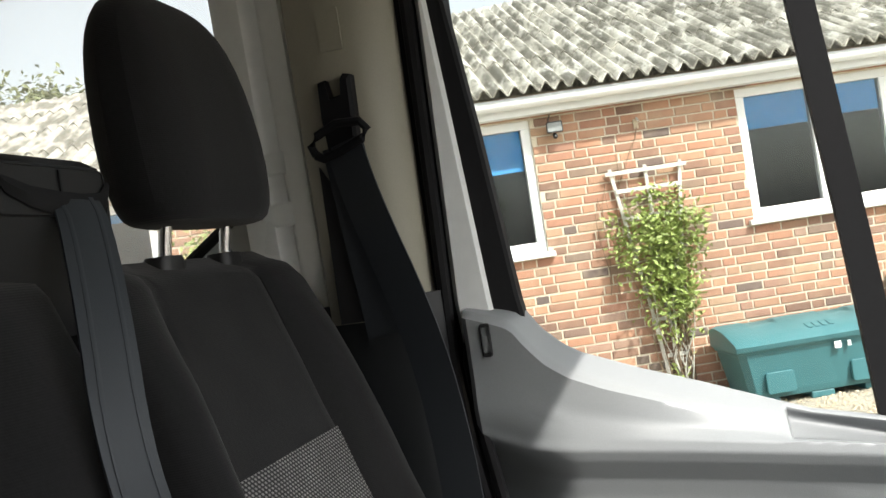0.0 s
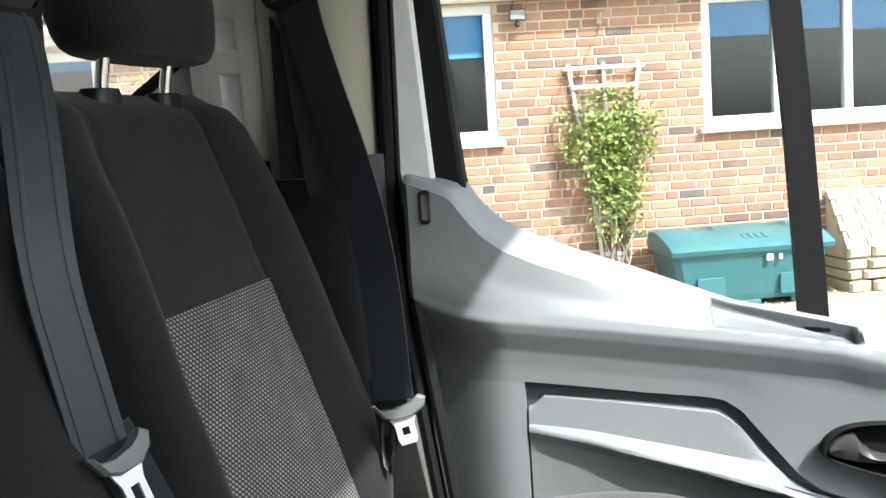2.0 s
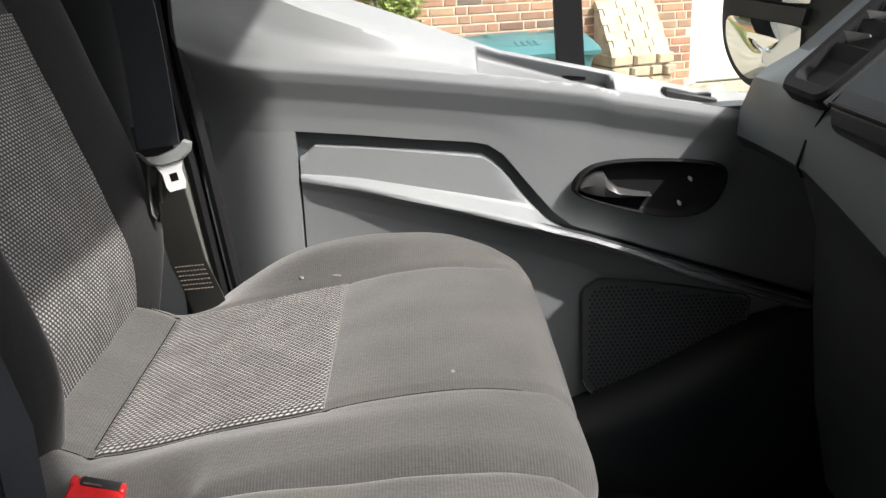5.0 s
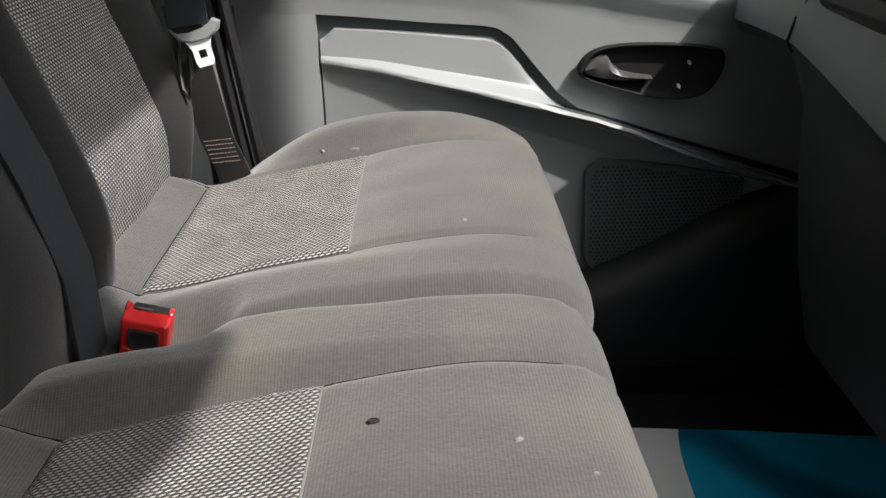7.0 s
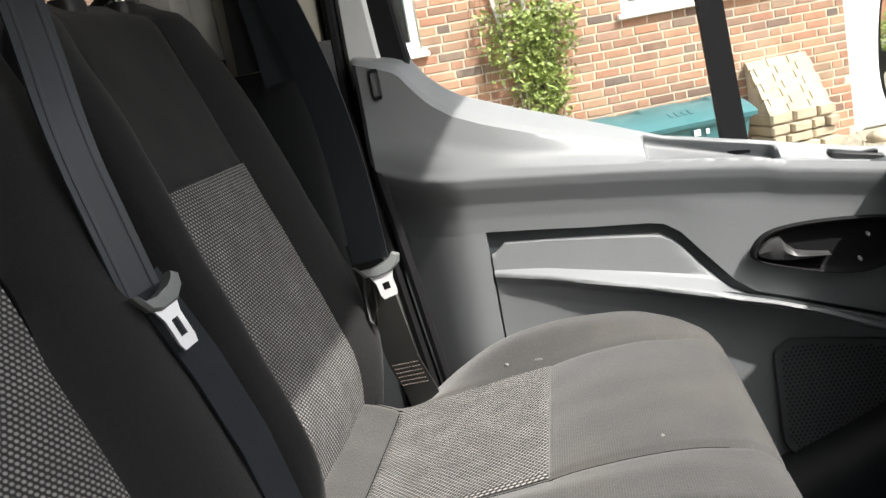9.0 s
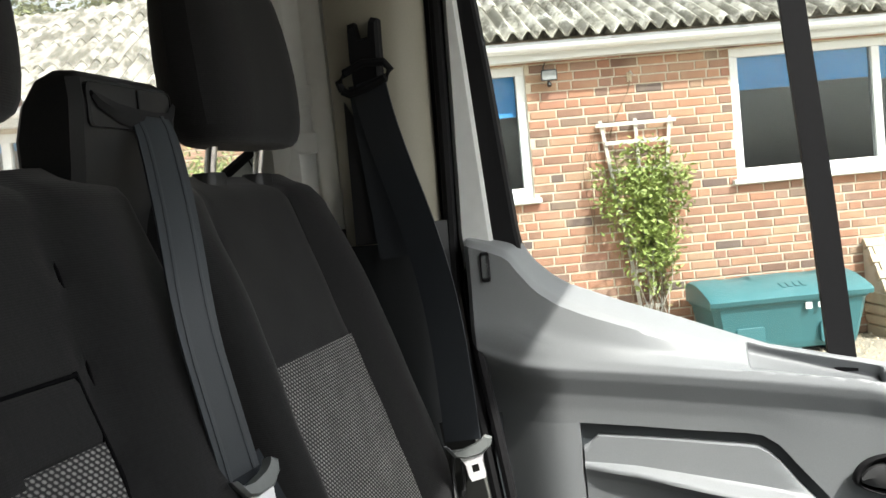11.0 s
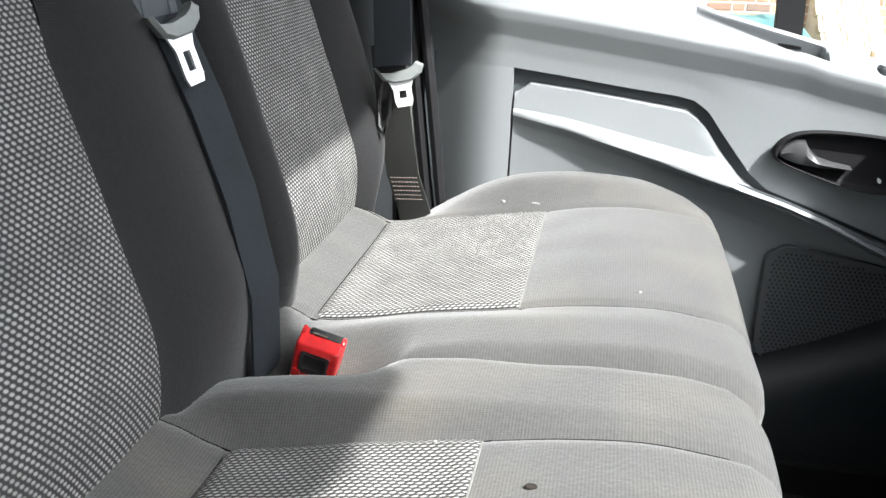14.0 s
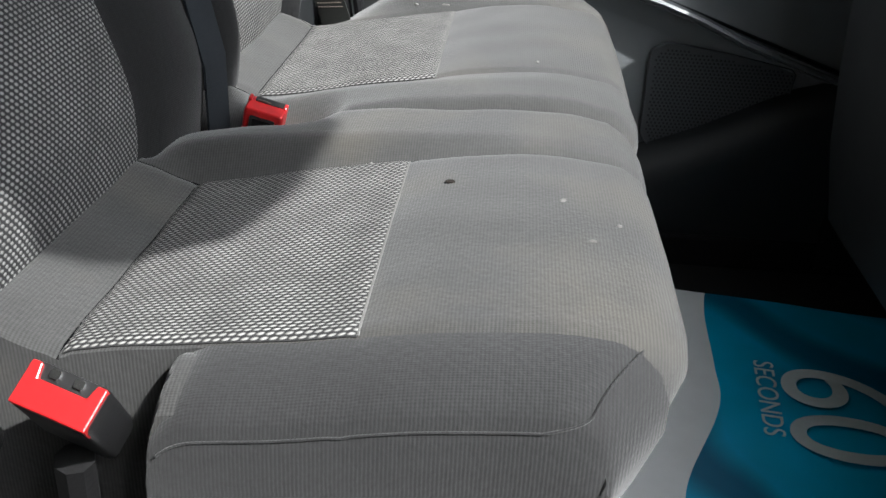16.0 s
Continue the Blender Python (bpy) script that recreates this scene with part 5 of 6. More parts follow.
TOP = [(-0.041, 0.531, 1.636), (-0.030, 0.525, 1.618), (0.006, 0.477, 1.545), (0.036, 0.432, 1.46), (0.052, 0.430, 1.39), (0.062, 0.432, 1.338)]
TOP = eased(TOP)
part("webbing", ribbon(TOP, (0.25, 1, 0.1), 0.044, 0.0022), M_BELT_USED, mid_belt, "worn blue-grey webbing", smooth=True)
for off in (-0.0145, 0.0145):
    part("woven_edge", ribbon([(x + 0.0016 + off * 0.24, y + off * 0.96, z + off * 0.1) for x, y, z in TOP], (0.25, 1, 0.1), 0.004, 0.0010), M_BELT_USED, mid_belt, smooth=True)
part("lower_webbing", ribbon([(0.060, 0.444, 1.345), (0.088, 0.456, 1.27), (0.112, 0.458, 1.20), (0.128, 0.464, 1.12), (0.128, 0.466, 1.04)], (0.12, 1, 0.05), 0.048, 0.0022), M_BELT_LOW, mid_belt, "dark webbing", smooth=True)
tongue(mid_belt, (0.069, 0.430, 1.342), (0.32, 0.10, -1), (1, -0.5, 0.3), 0.040, 0.033)

out_belt = thing("seat_belt", "black webbing belt on the door pillar", "seat belt", group="seat belts")
part("webbing", ribbon(eased([(0.038, 0.952, 1.702), (0.052, 0.950, 1.63), (0.098, 0.945, 1.48), (0.120, 0.928, 1.37), (0.132, 0.904, 1.238)]), (1, -0.25, 0.1), 0.050, 0.0022), M_BELT, out_belt, "black webbing", smooth=True)
M_BELT_DUSTY = mat("dusty_webbing", (0.017, 0.018, 0.016), rough=0.7, var=0.45, scale=18, fine=900, bump=0.3, bdist=0.0005)
part("lower_webbing", ribbon([(0.122, 0.912, 1.262), (0.133, 0.912, 1.18), (0.145, 0.918, 1.10), (0.160, 0.922, 1.055), (0.175, 0.925, 0.98)], (1, -0.2, 0.1), 0.044, 0.0022), M_BELT_DUSTY, out_belt, "dusty grey webbing", smooth=True)
for k in range(6):
    for j in range(9):
        f = j / 8
        x, y, z = 0.130 + k * 0.0016 + f * 0.033, 0.9145 - f * 0.0095, 1.096 - k * 0.0055 + f * 0.005
        part("stitch", tube([(x, y, z), (x + 0.0024, y - 0.0007, z + 0.0004)], 0.0009, 4), M_STITCH, out_belt)
part("rear_webbing", ribbon([(0.034, 0.962, 1.70), (0.042, 0.966, 1.60), (0.054, 0.968, 1.47)], (1, 0, 0), 0.052, 0.002), M_BELT, out_belt)
tongue(out_belt, (0.141, 0.890, 1.242), (0.22, -0.05, -1), (0.25, -1, 0.1), 0.050, 0.027)
part("strap_loop", tube([(0.118, 0.905, 1.225), (0.116, 0.900, 1.195), (0.119, 0.893, 1.166), (0.127, 0.888, 1.160), (0.132, 0.888, 1.180), (0.131, 0.892, 1.215)], 0.0028, 6), M_BLACK, out_belt, "thin black strap loop", smooth=True)
dr = part("height_adjuster", loft([[(0.034 + a * k, y, 1.736 + b * k) for a, b in ((-0.018, -0.05), (0.018, -0.05), (0.021, 0.0), (0.022, 0.046), (0.013, 0.048), (0.010, 0.024), (-0.006, 0.022), (-0.010, 0.044), (-0.020, 0.042), (-0.021, 0.0))] for k, y in ((1, 0.978), (1, 0.962), (0.85, 0.955))]), M_RUBBER, out_belt, "black belt height adjuster", smooth=False)
part("belt_loop", tube([(0.004, 0.950, 1.692), (0.000, 0.948, 1.703), (0.010, 0.946, 1.714), (0.036, 0.944, 1.724), (0.064, 0.944, 1.722), (0.072, 0.945, 1.712), (0.064, 0.946, 1.702), (0.036, 0.948, 1.692), (0.012, 0.950, 1.687), (0.004, 0.950, 1.692)], 0.0055, 8), M_RUBBER, dr, "black belt guide loop", smooth=True)


def buckle(label, at, up, side, loc_scale=1.0, deep=1.0):
    """A belt buckle: black shell, red release button with its steel slot."""
    b = thing("belt_buckle", label, "belt buckle", group="belt buckles")
    U, S = Vector(up).normalized(), Vector(side).normalized()
    S = (S - U * S.dot(U)).normalized()
    F = S.cross(U)
    A = Vector(at)
    k = loc_scale
    P = lambda s_, f_, u_: A + (S * s_ + F * f_ * deep + U * u_) * k
    part("shell", loft([[P(a * r, f * r, u) for a, f in rrect(0.050, 0.026, 0.005, 3)] for u, r in ((-0.075, 0.9), (-0.06, 1.0), (-0.004, 1.0), (0.0, 0.95))]), M_BLACK, b, "black plastic buckle shell", smooth=True)
    part("red_button", loft([[P(a, f, u) for a, f in ((-0.0235, -0.0125), (0.0235, -0.0125), (0.0235, 0.0115), (0.017, 0.0115), (0.015, 0.0035), (-0.015, 0.0035), (-0.017, 0.0115), (-0.0235, 0.0115))] for u in (-0.012, 0.003)]), M_RED, b, "red release button", bevel=0.001)
    part("slot_plate", loft([[P(a, f + 0.0075, u) for a, f in rrect(0.029, 0.008, 0.001, 1)] for u in (-0.014, -0.004)]), M_STEEL, b)
    for s_ in (-0.008, 0.007):
        part("slot_tooth", loft([[P(s_ + a, 0.0085 + f, u) for a, f in rrect(0.006, 0.005, 0.001, 1)] for u in (-0.012, 0.002)]), M_STEEL, b)
    return b


def red_buckle(label, at, up, side):
    """A buckle with a red cover: slot on top, chrome-framed window in its face."""
    b = thing("belt_buckle", label, "belt buckle", group="belt buckles")
    U, S = Vector(up).normalized(), Vector(side).normalized()
    S = (S - U * S.dot(U)).normalized()
    F = S.cross(U)
    P = lambda s_, f_, u_: Vector(at) + S * s_ + F * f_ + U * u_
    body = rrect(0.039, 0.024, 0.003, 2)
    shell = part("red_cover", loft([[P(a * r, f * r, u) for a, f in body] for u, r in ((-0.060, 0.94), (-0.006, 1.0), (-0.0015, 0.97), (0.0, 0.90))]), M_RED, b, "red plastic buckle cover", bevel=0.0008)
    part("slot_mouth", loft([[P(a + 0.002, -0.0078 + f, u) for a, f in rrect(0.030, 0.0085, 0.002, 2)] for u in (-0.004, 0.0006)]), M_BLACK, shell, "black tongue slot")
    part("slot_spring", tube([P(-0.010, -0.0045, 0.001), P(-0.004, -0.0040, 0.002), P(0.003, -0.0048, 0.001)], 0.0010, 6), M_STITCH, shell)
    for s_ in (-0.0175, 0.0175):
        part("slot_horn", loft([[P(s_ + a * k, -0.0065 + f * k, u) for a, f in rrect(0.004, 0.010, 0.0015, 2)] for u, k in ((-0.003, 1), (0.0015, 0.9), (0.0025, 0.6))]), M_RED, shell)
    ring_o, ring_i = rrect(0.025, 0.023, 0.002, 2), rrect(0.020, 0.015, 0.0015, 2)
    bm = loft([[P(a, 0.0115, -0.0175 + u) for a, u in ring_o], [P(a, 0.0132, -0.0175 + u) for a, u in ring_o], [P(a, 0.0132, -0.0170 + u) for a, u in ring_i], [P(a, 0.0108, -0.0170 + u) for a, u in ring_i]], caps=False)
    part("window_rim", bm, M_STEEL, shell, "bright metal window rim", smooth=False)
    part("window", loft([[P(a, y, -0.0170 + u) for a, u in ring_i] for y in (0.0105, 0.0122)]), M_BLACK, shell, "dark glossy window")
    part("window_bar", loft([[P(a, y, -0.0242 + u) for a, u in rrect(0.010, 0.003, 0.001, 1)] for y in (0.0115, 0.0136)]), M_STEEL, shell)
    for s_ in (-0.0135, 0.0135):
        part("side_clip", loft([[P(s_ + a, y, -0.031 + u) for a, u in rrect(0.007, 0.006, 0.001, 1)] for y in (0.0105, 0.0140)]), M_RED, shell)
    return b


red_buckle("red plastic belt buckle in the gap between the cushions", (0.175, 0.471, 1.075), (0.26, -0.24, 1), (0.96, 0.02, -0.30))
buckle("black belt buckle with red button beside the seat", (0.184, -0.014, 1.078), (0.10, -0.62, 0.78), (0.93, -0.26, -0.12), 0.95, -1.1)
buckle("low black buckle with red button by the seat base", (0.196, -0.066, 1.030), (0.12, -0.50, 0.85), (0.95, 0.30, 0.0), 0.9, -1.0)
st = thing("buckle_stalk", "dark plastic stalk and bracket beside the seat base", "bracket")
part("stalk", tube([(0.165, 0.020, 0.93), (0.172, 0.012, 0.98), (0.176, 0.005, 1.02)], 0.012, 8), M_BLACK, st, smooth=True)
part("bracket", boxes(((0.05, -0.075, 0.70), (0.30, -0.022, 0.955)), ((0.20, -0.15, 0.70), (0.26, -0.11, 0.965))), M_BLACK, st, bevel=0.008)
part("bright_bolt", tube([(0.215, -0.02, 0.992), (0.218, -0.022, 1.002)], 0.009, 8), M_STEEL, st)

# ---- dashboard ----
dash = thing("dashboard", "dark grey plastic dashboard end with an air vent", "dashboard")
M_BAND = mat("grey_dash_band", (0.105, 0.12, 0.127), rough=0.45, var=0.08, fine=600, bump=0.2, bdist=0.0006)
M_TAB = mat("pale_vent_edge", (0.5, 0.5, 0.5), rough=0.3, var=0.05, bump=0.02)
M_LID = mat("satin_lid_plastic", (0.012, 0.013, 0.0135), rough=0.35, var=0.15, fine=300, bump=0.1, spec=0.25)
rings = []
for y, cx, cz, ex, ez, lx in ((0.985, 0.812, 1.262, 0.800, 1.206, 0.93), (0.977, 0.805, 1.274, 0.790, 1.210, 0.92), (0.955, 0.800, 1.282, 0.783, 1.216, 0.91), (0.87, 0.800, 1.285, 0.780, 1.221, 0.90), (0.80, 0.800, 1.283, 0.779, 1.223, 0.895), (0.765, 0.800, 1.279, 0.779, 1.223, 0.88), (0.745, 0.800, 1.276, 0.780, 1.222, 0.80), (0.67, 0.800, 1.258, 0.780, 1.210, 0.798), (0.60, 0.800, 1.240, 0.780, 1.197, 0.798), (0.50, 0.800, 1.215, 0.780, 1.178, 0.798), (0.0, 0.80, 1.21, 0.78, 1.17, 0.80), (-1.06, 0.80, 1.21, 0.78, 1.17, 0.80)):
    k = smooth01(0.87, 0.95, y)
    rings.append([(1.52, y, 1.20), (1.50, y, 1.37), (1.05, y, 1.42 - 0.01 * k), (0.968, y, 1.412 - 0.016 * k), (0.923, y, 1.394 - 0.030 * k), (0.86, y, 1.337 - 0.028 * k), (0.815, y, 1.296 - 0.012 * k), (cx, y, cz), (cx * 0.45 + ex * 0.55 - 0.004, y, cz * 0.5 + ez * 0.5), (ex, y, ez), (ex + 0.008, y, ez - 0.012), (lx - 0.004, y, ez - 0.055), (lx, y, 1.08), (lx + 0.01, y, 0.98), (lx + 0.03, y, 0.88), (1.0, y, 0.80), (1.2, y, 0.74), (1.52, y, 0.74)])
body = part("dash_body", loft(rings), [M_DASH, M_BAND], dash, "dark dashboard moulding with a paler grey lower band", smooth=True)
for f_ in body.data.polygons:
    lie = np.mean([rings_i in (5, 6, 7, 8, 9) for rings_i in [v % 18 for v in f_.vertices]]) if len(f_.vertices) == 4 else 0
    f_.material_index = int(lie == 1 and (f_.center.y > 0.86 or f_.center.z < 1.30))


def on_dash(x, y, lift=0.0):
    """A point on the sloping face of the dashboard."""
    a, b = Vector((0.826, 0, 1.2815)), Vector((0.955, 0, 1.396))
    d = (b - a).normalized()
    return a + d * x + Vector((0, y, 0)) + Vector((-d.z, 0, d.x)) * lift


def frame_ring(y0, y1, s0, s1, r, lift):
    return [on_dash((s0 + s1) / 2 + a, (y0 + y1) / 2 + b, lift) for a, b in rrect(s1 - s0, y1 - y0, r, 4)]


v = part("air_vent", loft([frame_ring(0.782, 0.902, -0.018, 0.185, 0.022, -0.004), frame_ring(0.782, 0.902, -0.018, 0.185, 0.022, 0.010), frame_ring(0.786, 0.898, -0.014, 0.181, 0.02, 0.014), frame_ring(0.794, 0.888, -0.002, 0.172, 0.014, 0.013), frame_ring(0.798, 0.884, 0.004, 0.168, 0.012, 0.0025)], caps=False), M_RUBBER, dash, "black air vent", smooth=True)
part("vent_throat", loft([frame_ring(0.797, 0.885, 0.003, 0.169, 0.012, 0.0028), frame_ring(0.82, 0.87, 0.03, 0.14, 0.01, 0.0015)]), M_RUBBER, v)
for k in range(4):
    s0 = 0.036 + k * 0.036
    part("vent_slat", loft([[on_dash(s0, y, 0.003), on_dash(s0 + 0.016, y, 0.010), on_dash(s0 + 0.018, y, 0.010), on_dash(s0 + 0.003, y, 0.003)] for y in (0.800, 0.882)]), M_RUBBER, v)
for k in range(2):
    s0 = 0.058 + k * 0.030
    part("vent_tab", loft([[on_dash(s0, 0.868, 0.006), on_dash(s0 + 0.004, 0.868, 0.020), on_dash(s0 + 0.006, 0.866, 0.007)], [on_dash(s0 + 0.012, 0.838, 0.006), on_dash(s0 + 0.013, 0.838, 0.010), on_dash(s0 + 0.014, 0.838, 0.006)]]), M_TAB, v, "pale vent blade edge")
gl = part("glove_lid", loft([[(x, y, z) for x, z in ((0.835, 1.236), (0.812, 1.256), (0.810, 1.278), (0.822, 1.292), (0.90, 1.362), (0.965, 1.415), (0.99, 1.40), (0.90, 1.30))] for y in (0.772, 0.768, 0.5, 0.2)]), M_LID, dash, "dark satin glove box lid", smooth=False, bevel=0.006)
part("lid_gap", tube([(0.8095, 0.770 - 0.57 * k / 8, 1.279) for k in range(9)], 0.0022, 6), M_RUBBER, dash)
part("lid_stitch_line", tube([on_dash(-0.016 + 0.2 * k / 10, 0.777, 0.008) for k in range(11)], 0.0035, 6), M_DASH, dash)
part("end_split", tube([(0.801, 0.752, 1.279), (0.793, 0.755, 1.262), (0.785, 0.757, 1.247), (0.779, 0.759, 1.224), (0.785, 0.76, 1.212)], 0.0022, 6), M_RUBBER, dash)
# added black panel: stands in for deep shade beside the footwell
part("kick_panel", loft([[(x, y, z) for x, z in ((0.90, 0.70), (0.895, 0.96), (0.90, 1.02), (0.93, 1.06), (1.15, 1.06), (1.15, 0.70))] for y in (0.945, 0.990)]), M_RUBBER, dash, "black panel added to stand for the footwell's shade", smooth=False, bevel=0.006)

# the vent block and the lid stand proud of the moulding, nearer the seats
PROUD = Matrix.Translation((0.432, -0.119, 1.461)) @ Matrix.Diagonal((0.939, 0.939, 0.939, 1.0)) @ Matrix.Translation((-0.432, 0.119, -1.461))
for ob in [o for o in dash.children_recursive if o.name.split(".")[0] in ("air_vent", "vent_throat", "vent_slat", "vent_tab", "glove_lid", "lid_gap", "lid_stitch_line")]:
    ob.data.transform(PROUD)

# ---- floor mat paper ----
mat_thing = thing("paper_floor_mat", "blue printed paper floor mat with white border", "floor mat", (0.76, 0.58, FLOOR + 0.002), -6.7)


def mat_sheet(x0, x1, y0, y1, lift, edge=None, n=24):
    rows = []
    for i in range(n + 1):
        y = y0 + (y1 - y0) * i / n
        a = edge(y) if edge else x0
        rows.append([(a + (x1 - a) * j / 12, y, lift + 0.004 + 0.003 * noise.noise(((a + (x1 - a) * j / 12) * 6, y * 6, 2))) for j in range(13)])
    return sheet(rows[::-1], 0.0006)


part("sheet", mat_sheet(-0.20, 0.34, -0.34, 0.262, 0.0), M_PAPER, mat_thing, "white paper")
wave = lambda y: -0.076 - 0.012 * math.cos((y - 0.10) * 12) + 0.020 * smooth01(0.26, 0.08, y) - 0.065 * smooth01(0.03, -0.20, y)
part("blue_print", mat_sheet(-0.05, 0.337, -0.338, 0.260, 0.0012, wave, 60), M_TEAL, mat_thing, "glossy blue printed area")


def lettering(text, size, at, par, name="printed_text"):
    cu = bpy.data.curves.new(name, "FONT")
    cu.body, cu.size, cu.extrude, cu.align_x = text, size, 0.0003, "CENTER"
    tmp = bpy.data.objects.new(name, cu)
    scene.collection.objects.link(tmp)
    bpy.context.view_layer.update()
    me = bpy.data.meshes.new_from_object(tmp.evaluated_get(bpy.context.evaluated_depsgraph_get()))
    bpy.data.objects.remove(tmp)
    me.materials.clear()
    me.materials.append(M_INK)
    ob = new(name, me)
    ob.parent = par
    ob.matrix_local = at
    return ob


lettering("SECONDS", 0.036, pose(-0.018, 0.010, 0.0085, 0, 0, -90), mat_thing)
lettering("60", 0.200, pose(0.014, -0.005, 0.0085, 0, 0, -90), mat_thing)
part("print_bar", boxes(((0.165, 0.02, 0.006), (0.178, 0.09, 0.0085))), M_INK, mat_thing)

# ---- door mirror ----
mir = thing("door_mirror", "black door mirror with main and wide-angle glass", "mirror")
A_OUT, A_IN = Vector((0.905, 1.39, 0)), Vector((0.990, 1.25, 0))
ALONG = (A_IN - A_OUT).normalized()
FACE = Vector((-0.85, -0.52, 0.0)).normalized()
FACE = (FACE - ALONG * FACE.dot(ALONG)).normalized()
W_M = (A_IN - A_OUT).length


def mp(s, z, d):
    """A point on the mirror: across from its outer edge, height, depth behind the glass."""
    return A_OUT + ALONG * s * W_M + Vector((0, 0, z)) - FACE * d


def mring(pts, d, k=1.0, cs=0.5, cz=1.38):
    return [mp(cs + (s - cs) * k, cz + (z - cz) * k, d) for s, z in pts]


def gring(pts, d, k=1.0, cs=0.5, cz=1.38):
    """An outline on the tilted glass, set a little inward and up."""
    return [mp(cs + (s - cs) * k, cz + (z - cz) * k, d - 0.0085 + 0.0129 * (cs + (s - cs) * k) + 0.018 * (z - 1.43)) for s, z in pts]


OUT = [(0.24, 1.535), (0.34, 1.547), (0.60, 1.552), (0.95, 1.556), (1.22, 1.552), (1.36, 1.535), (1.42, 1.46), (1.38, 1.32), (1.25, 1.26), (0.95, 1.222), (0.62, 1.205), (0.42, 1.198), (0.26, 1.204), (0.12, 1.225), (0.01, 1.258), (-0.04, 1.295), (-0.045, 1.335), (0.0, 1.40), (0.10, 1.47), (0.17, 1.51)]
OUT = [(s, 1.40 + (z - 1.40) * 0.87 if z > 1.40 else (1.30 + (z - 1.30) * 0.86 if z < 1.30 else z)) for s, z in OUT]


def round_off(pts, times):
    """Cut the corners of a closed outline, over and over."""
    for _ in range(times):
        pts = [q for (a, b), (c_, d) in zip(pts, pts[1:] + pts[:1]) for q in ((a * 0.75 + c_ * 0.25, b * 0.75 + d * 0.25), (a * 0.25 + c_ * 0.75, b * 0.25 + d * 0.75))]
    return pts


OUT = round_off([(0.62 + (s - 0.62) * 1.06, 1.385 + (z - 1.385) * 1.03) for s, z in OUT], 2)
part("housing", loft([mring(OUT, -0.003, 0.985), mring(OUT, 0.0, 1.0), mring(OUT, 0.03, 1.03), mring(OUT, 0.09, 0.97), mring(OUT, 0.13, 0.8), mring(OUT, 0.15, 0.4)]), M_DASH, mir, "black mirror housing", smooth=True)
MAIN = [(0.27, 1.508), (0.33, 1.524), (0.45, 1.530), (0.90, 1.533), (0.955, 1.525), (0.965, 1.50), (0.94, 1.345), (0.92, 1.337), (0.09, 1.346), (0.065, 1.352), (0.085, 1.40), (0.17, 1.46)]
WIDE = [(0.065, 1.318), (0.20, 1.317), (0.84, 1.306), (0.86, 1.30), (0.84, 1.25), (0.80, 1.242), (0.60, 1.231), (0.40, 1.224), (0.30, 1.227), (0.18, 1.245), (0.08, 1.275), (0.055, 1.30)]
MAIN = [(s, 1.40 + (z - 1.40) * 0.93 if z > 1.40 else z) for s, z in MAIN]
MAIN, WIDE = round_off(MAIN, 1), round_off(WIDE, 2)
part("main_glass", loft([gring(MAIN, -0.010, 1, 0.5, 1.43), gring(MAIN, -0.0115, 1, 0.5, 1.43)]), M_MIRROR, mir, "flat mirror glass")
part("wide_glass", loft([gring(WIDE, -0.008 - 0.0018 * (1 - k * k), k, 0.5, 1.27) for k in (1.0, 0.93, 0.85, 0.76, 0.66, 0.55, 0.44, 0.33, 0.22, 0.11, 0.02)]), M_MIRROR, mir, "curved wide-angle mirror glass", smooth=True)
part("glass_rim", loft([mring([(0.05, 1.345), (0.94, 1.332), (0.90, 1.308), (0.05, 1.321)], d) for d in (-0.004, -0.018)]), M_BLACK, mir)
part("arm", loft([[mp(s, z, d) for z, d in ((1.30, 0.02), (1.34, 0.02), (1.34, 0.09), (1.30, 0.09))] for s in (0.9, 1.5)] ), M_DASH, mir)
part("mounting", boxes(((1.02, 1.09, 1.22), (1.16, 1.20, 1.38))), M_DASH, mir, bevel=0.01)

# ---- yard and garden things ----
def leaf_cloud(spots, size, seed, mid=1.0):
    """Many small folded leaves round the given spots: (centre, spread, count)."""
    rng = random.Random(seed)
    vs, fs = [], []
    for cpt, sp, cnt in spots:
        for _ in range(cnt):
            p = Vector(cpt) + Vector((rng.gauss(0, sp[0]), rng.gauss(0, sp[1]), rng.gauss(0, sp[2])))
            s_ = size * rng.uniform(0.6, 1.3)
            e = Euler((rng.uniform(-1.2, 1.2), rng.uniform(-1.2, 1.2), rng.uniform(0, 6.28))).to_matrix()
            b = len(vs)
            for q in ((0, -s_, 0), (s_ * 0.45, 0, s_ * 0.12), (0, s_, 0), (-s_ * 0.45, 0, s_ * 0.12)):
                vs.append(p + e @ Vector(q))
            fs += [(b, b + 1, b + 2), (b, b + 2, b + 3)]
    return vs, fs


def leaf_part(name, spots, size, seed, material, par, label):
    vs, fs = leaf_cloud(spots, size, seed)
    me = bpy.data.meshes.new(name)
    me.from_pydata(vs, [], fs)
    me.materials.append(material)
    ob = new(name, me)
    ob.parent = par
    return tagged(ob, label, kind="stuff")


# grit bin: ribbed body with feet, hinged lid with handle recesses
grit = thing("grit_bin", "teal plastic grit bin standing by the wall", "grit bin")
grit.matrix_world = HOUSE @ pose(3.40, -0.40, GROUND)
W2 = 0.645
rings = []
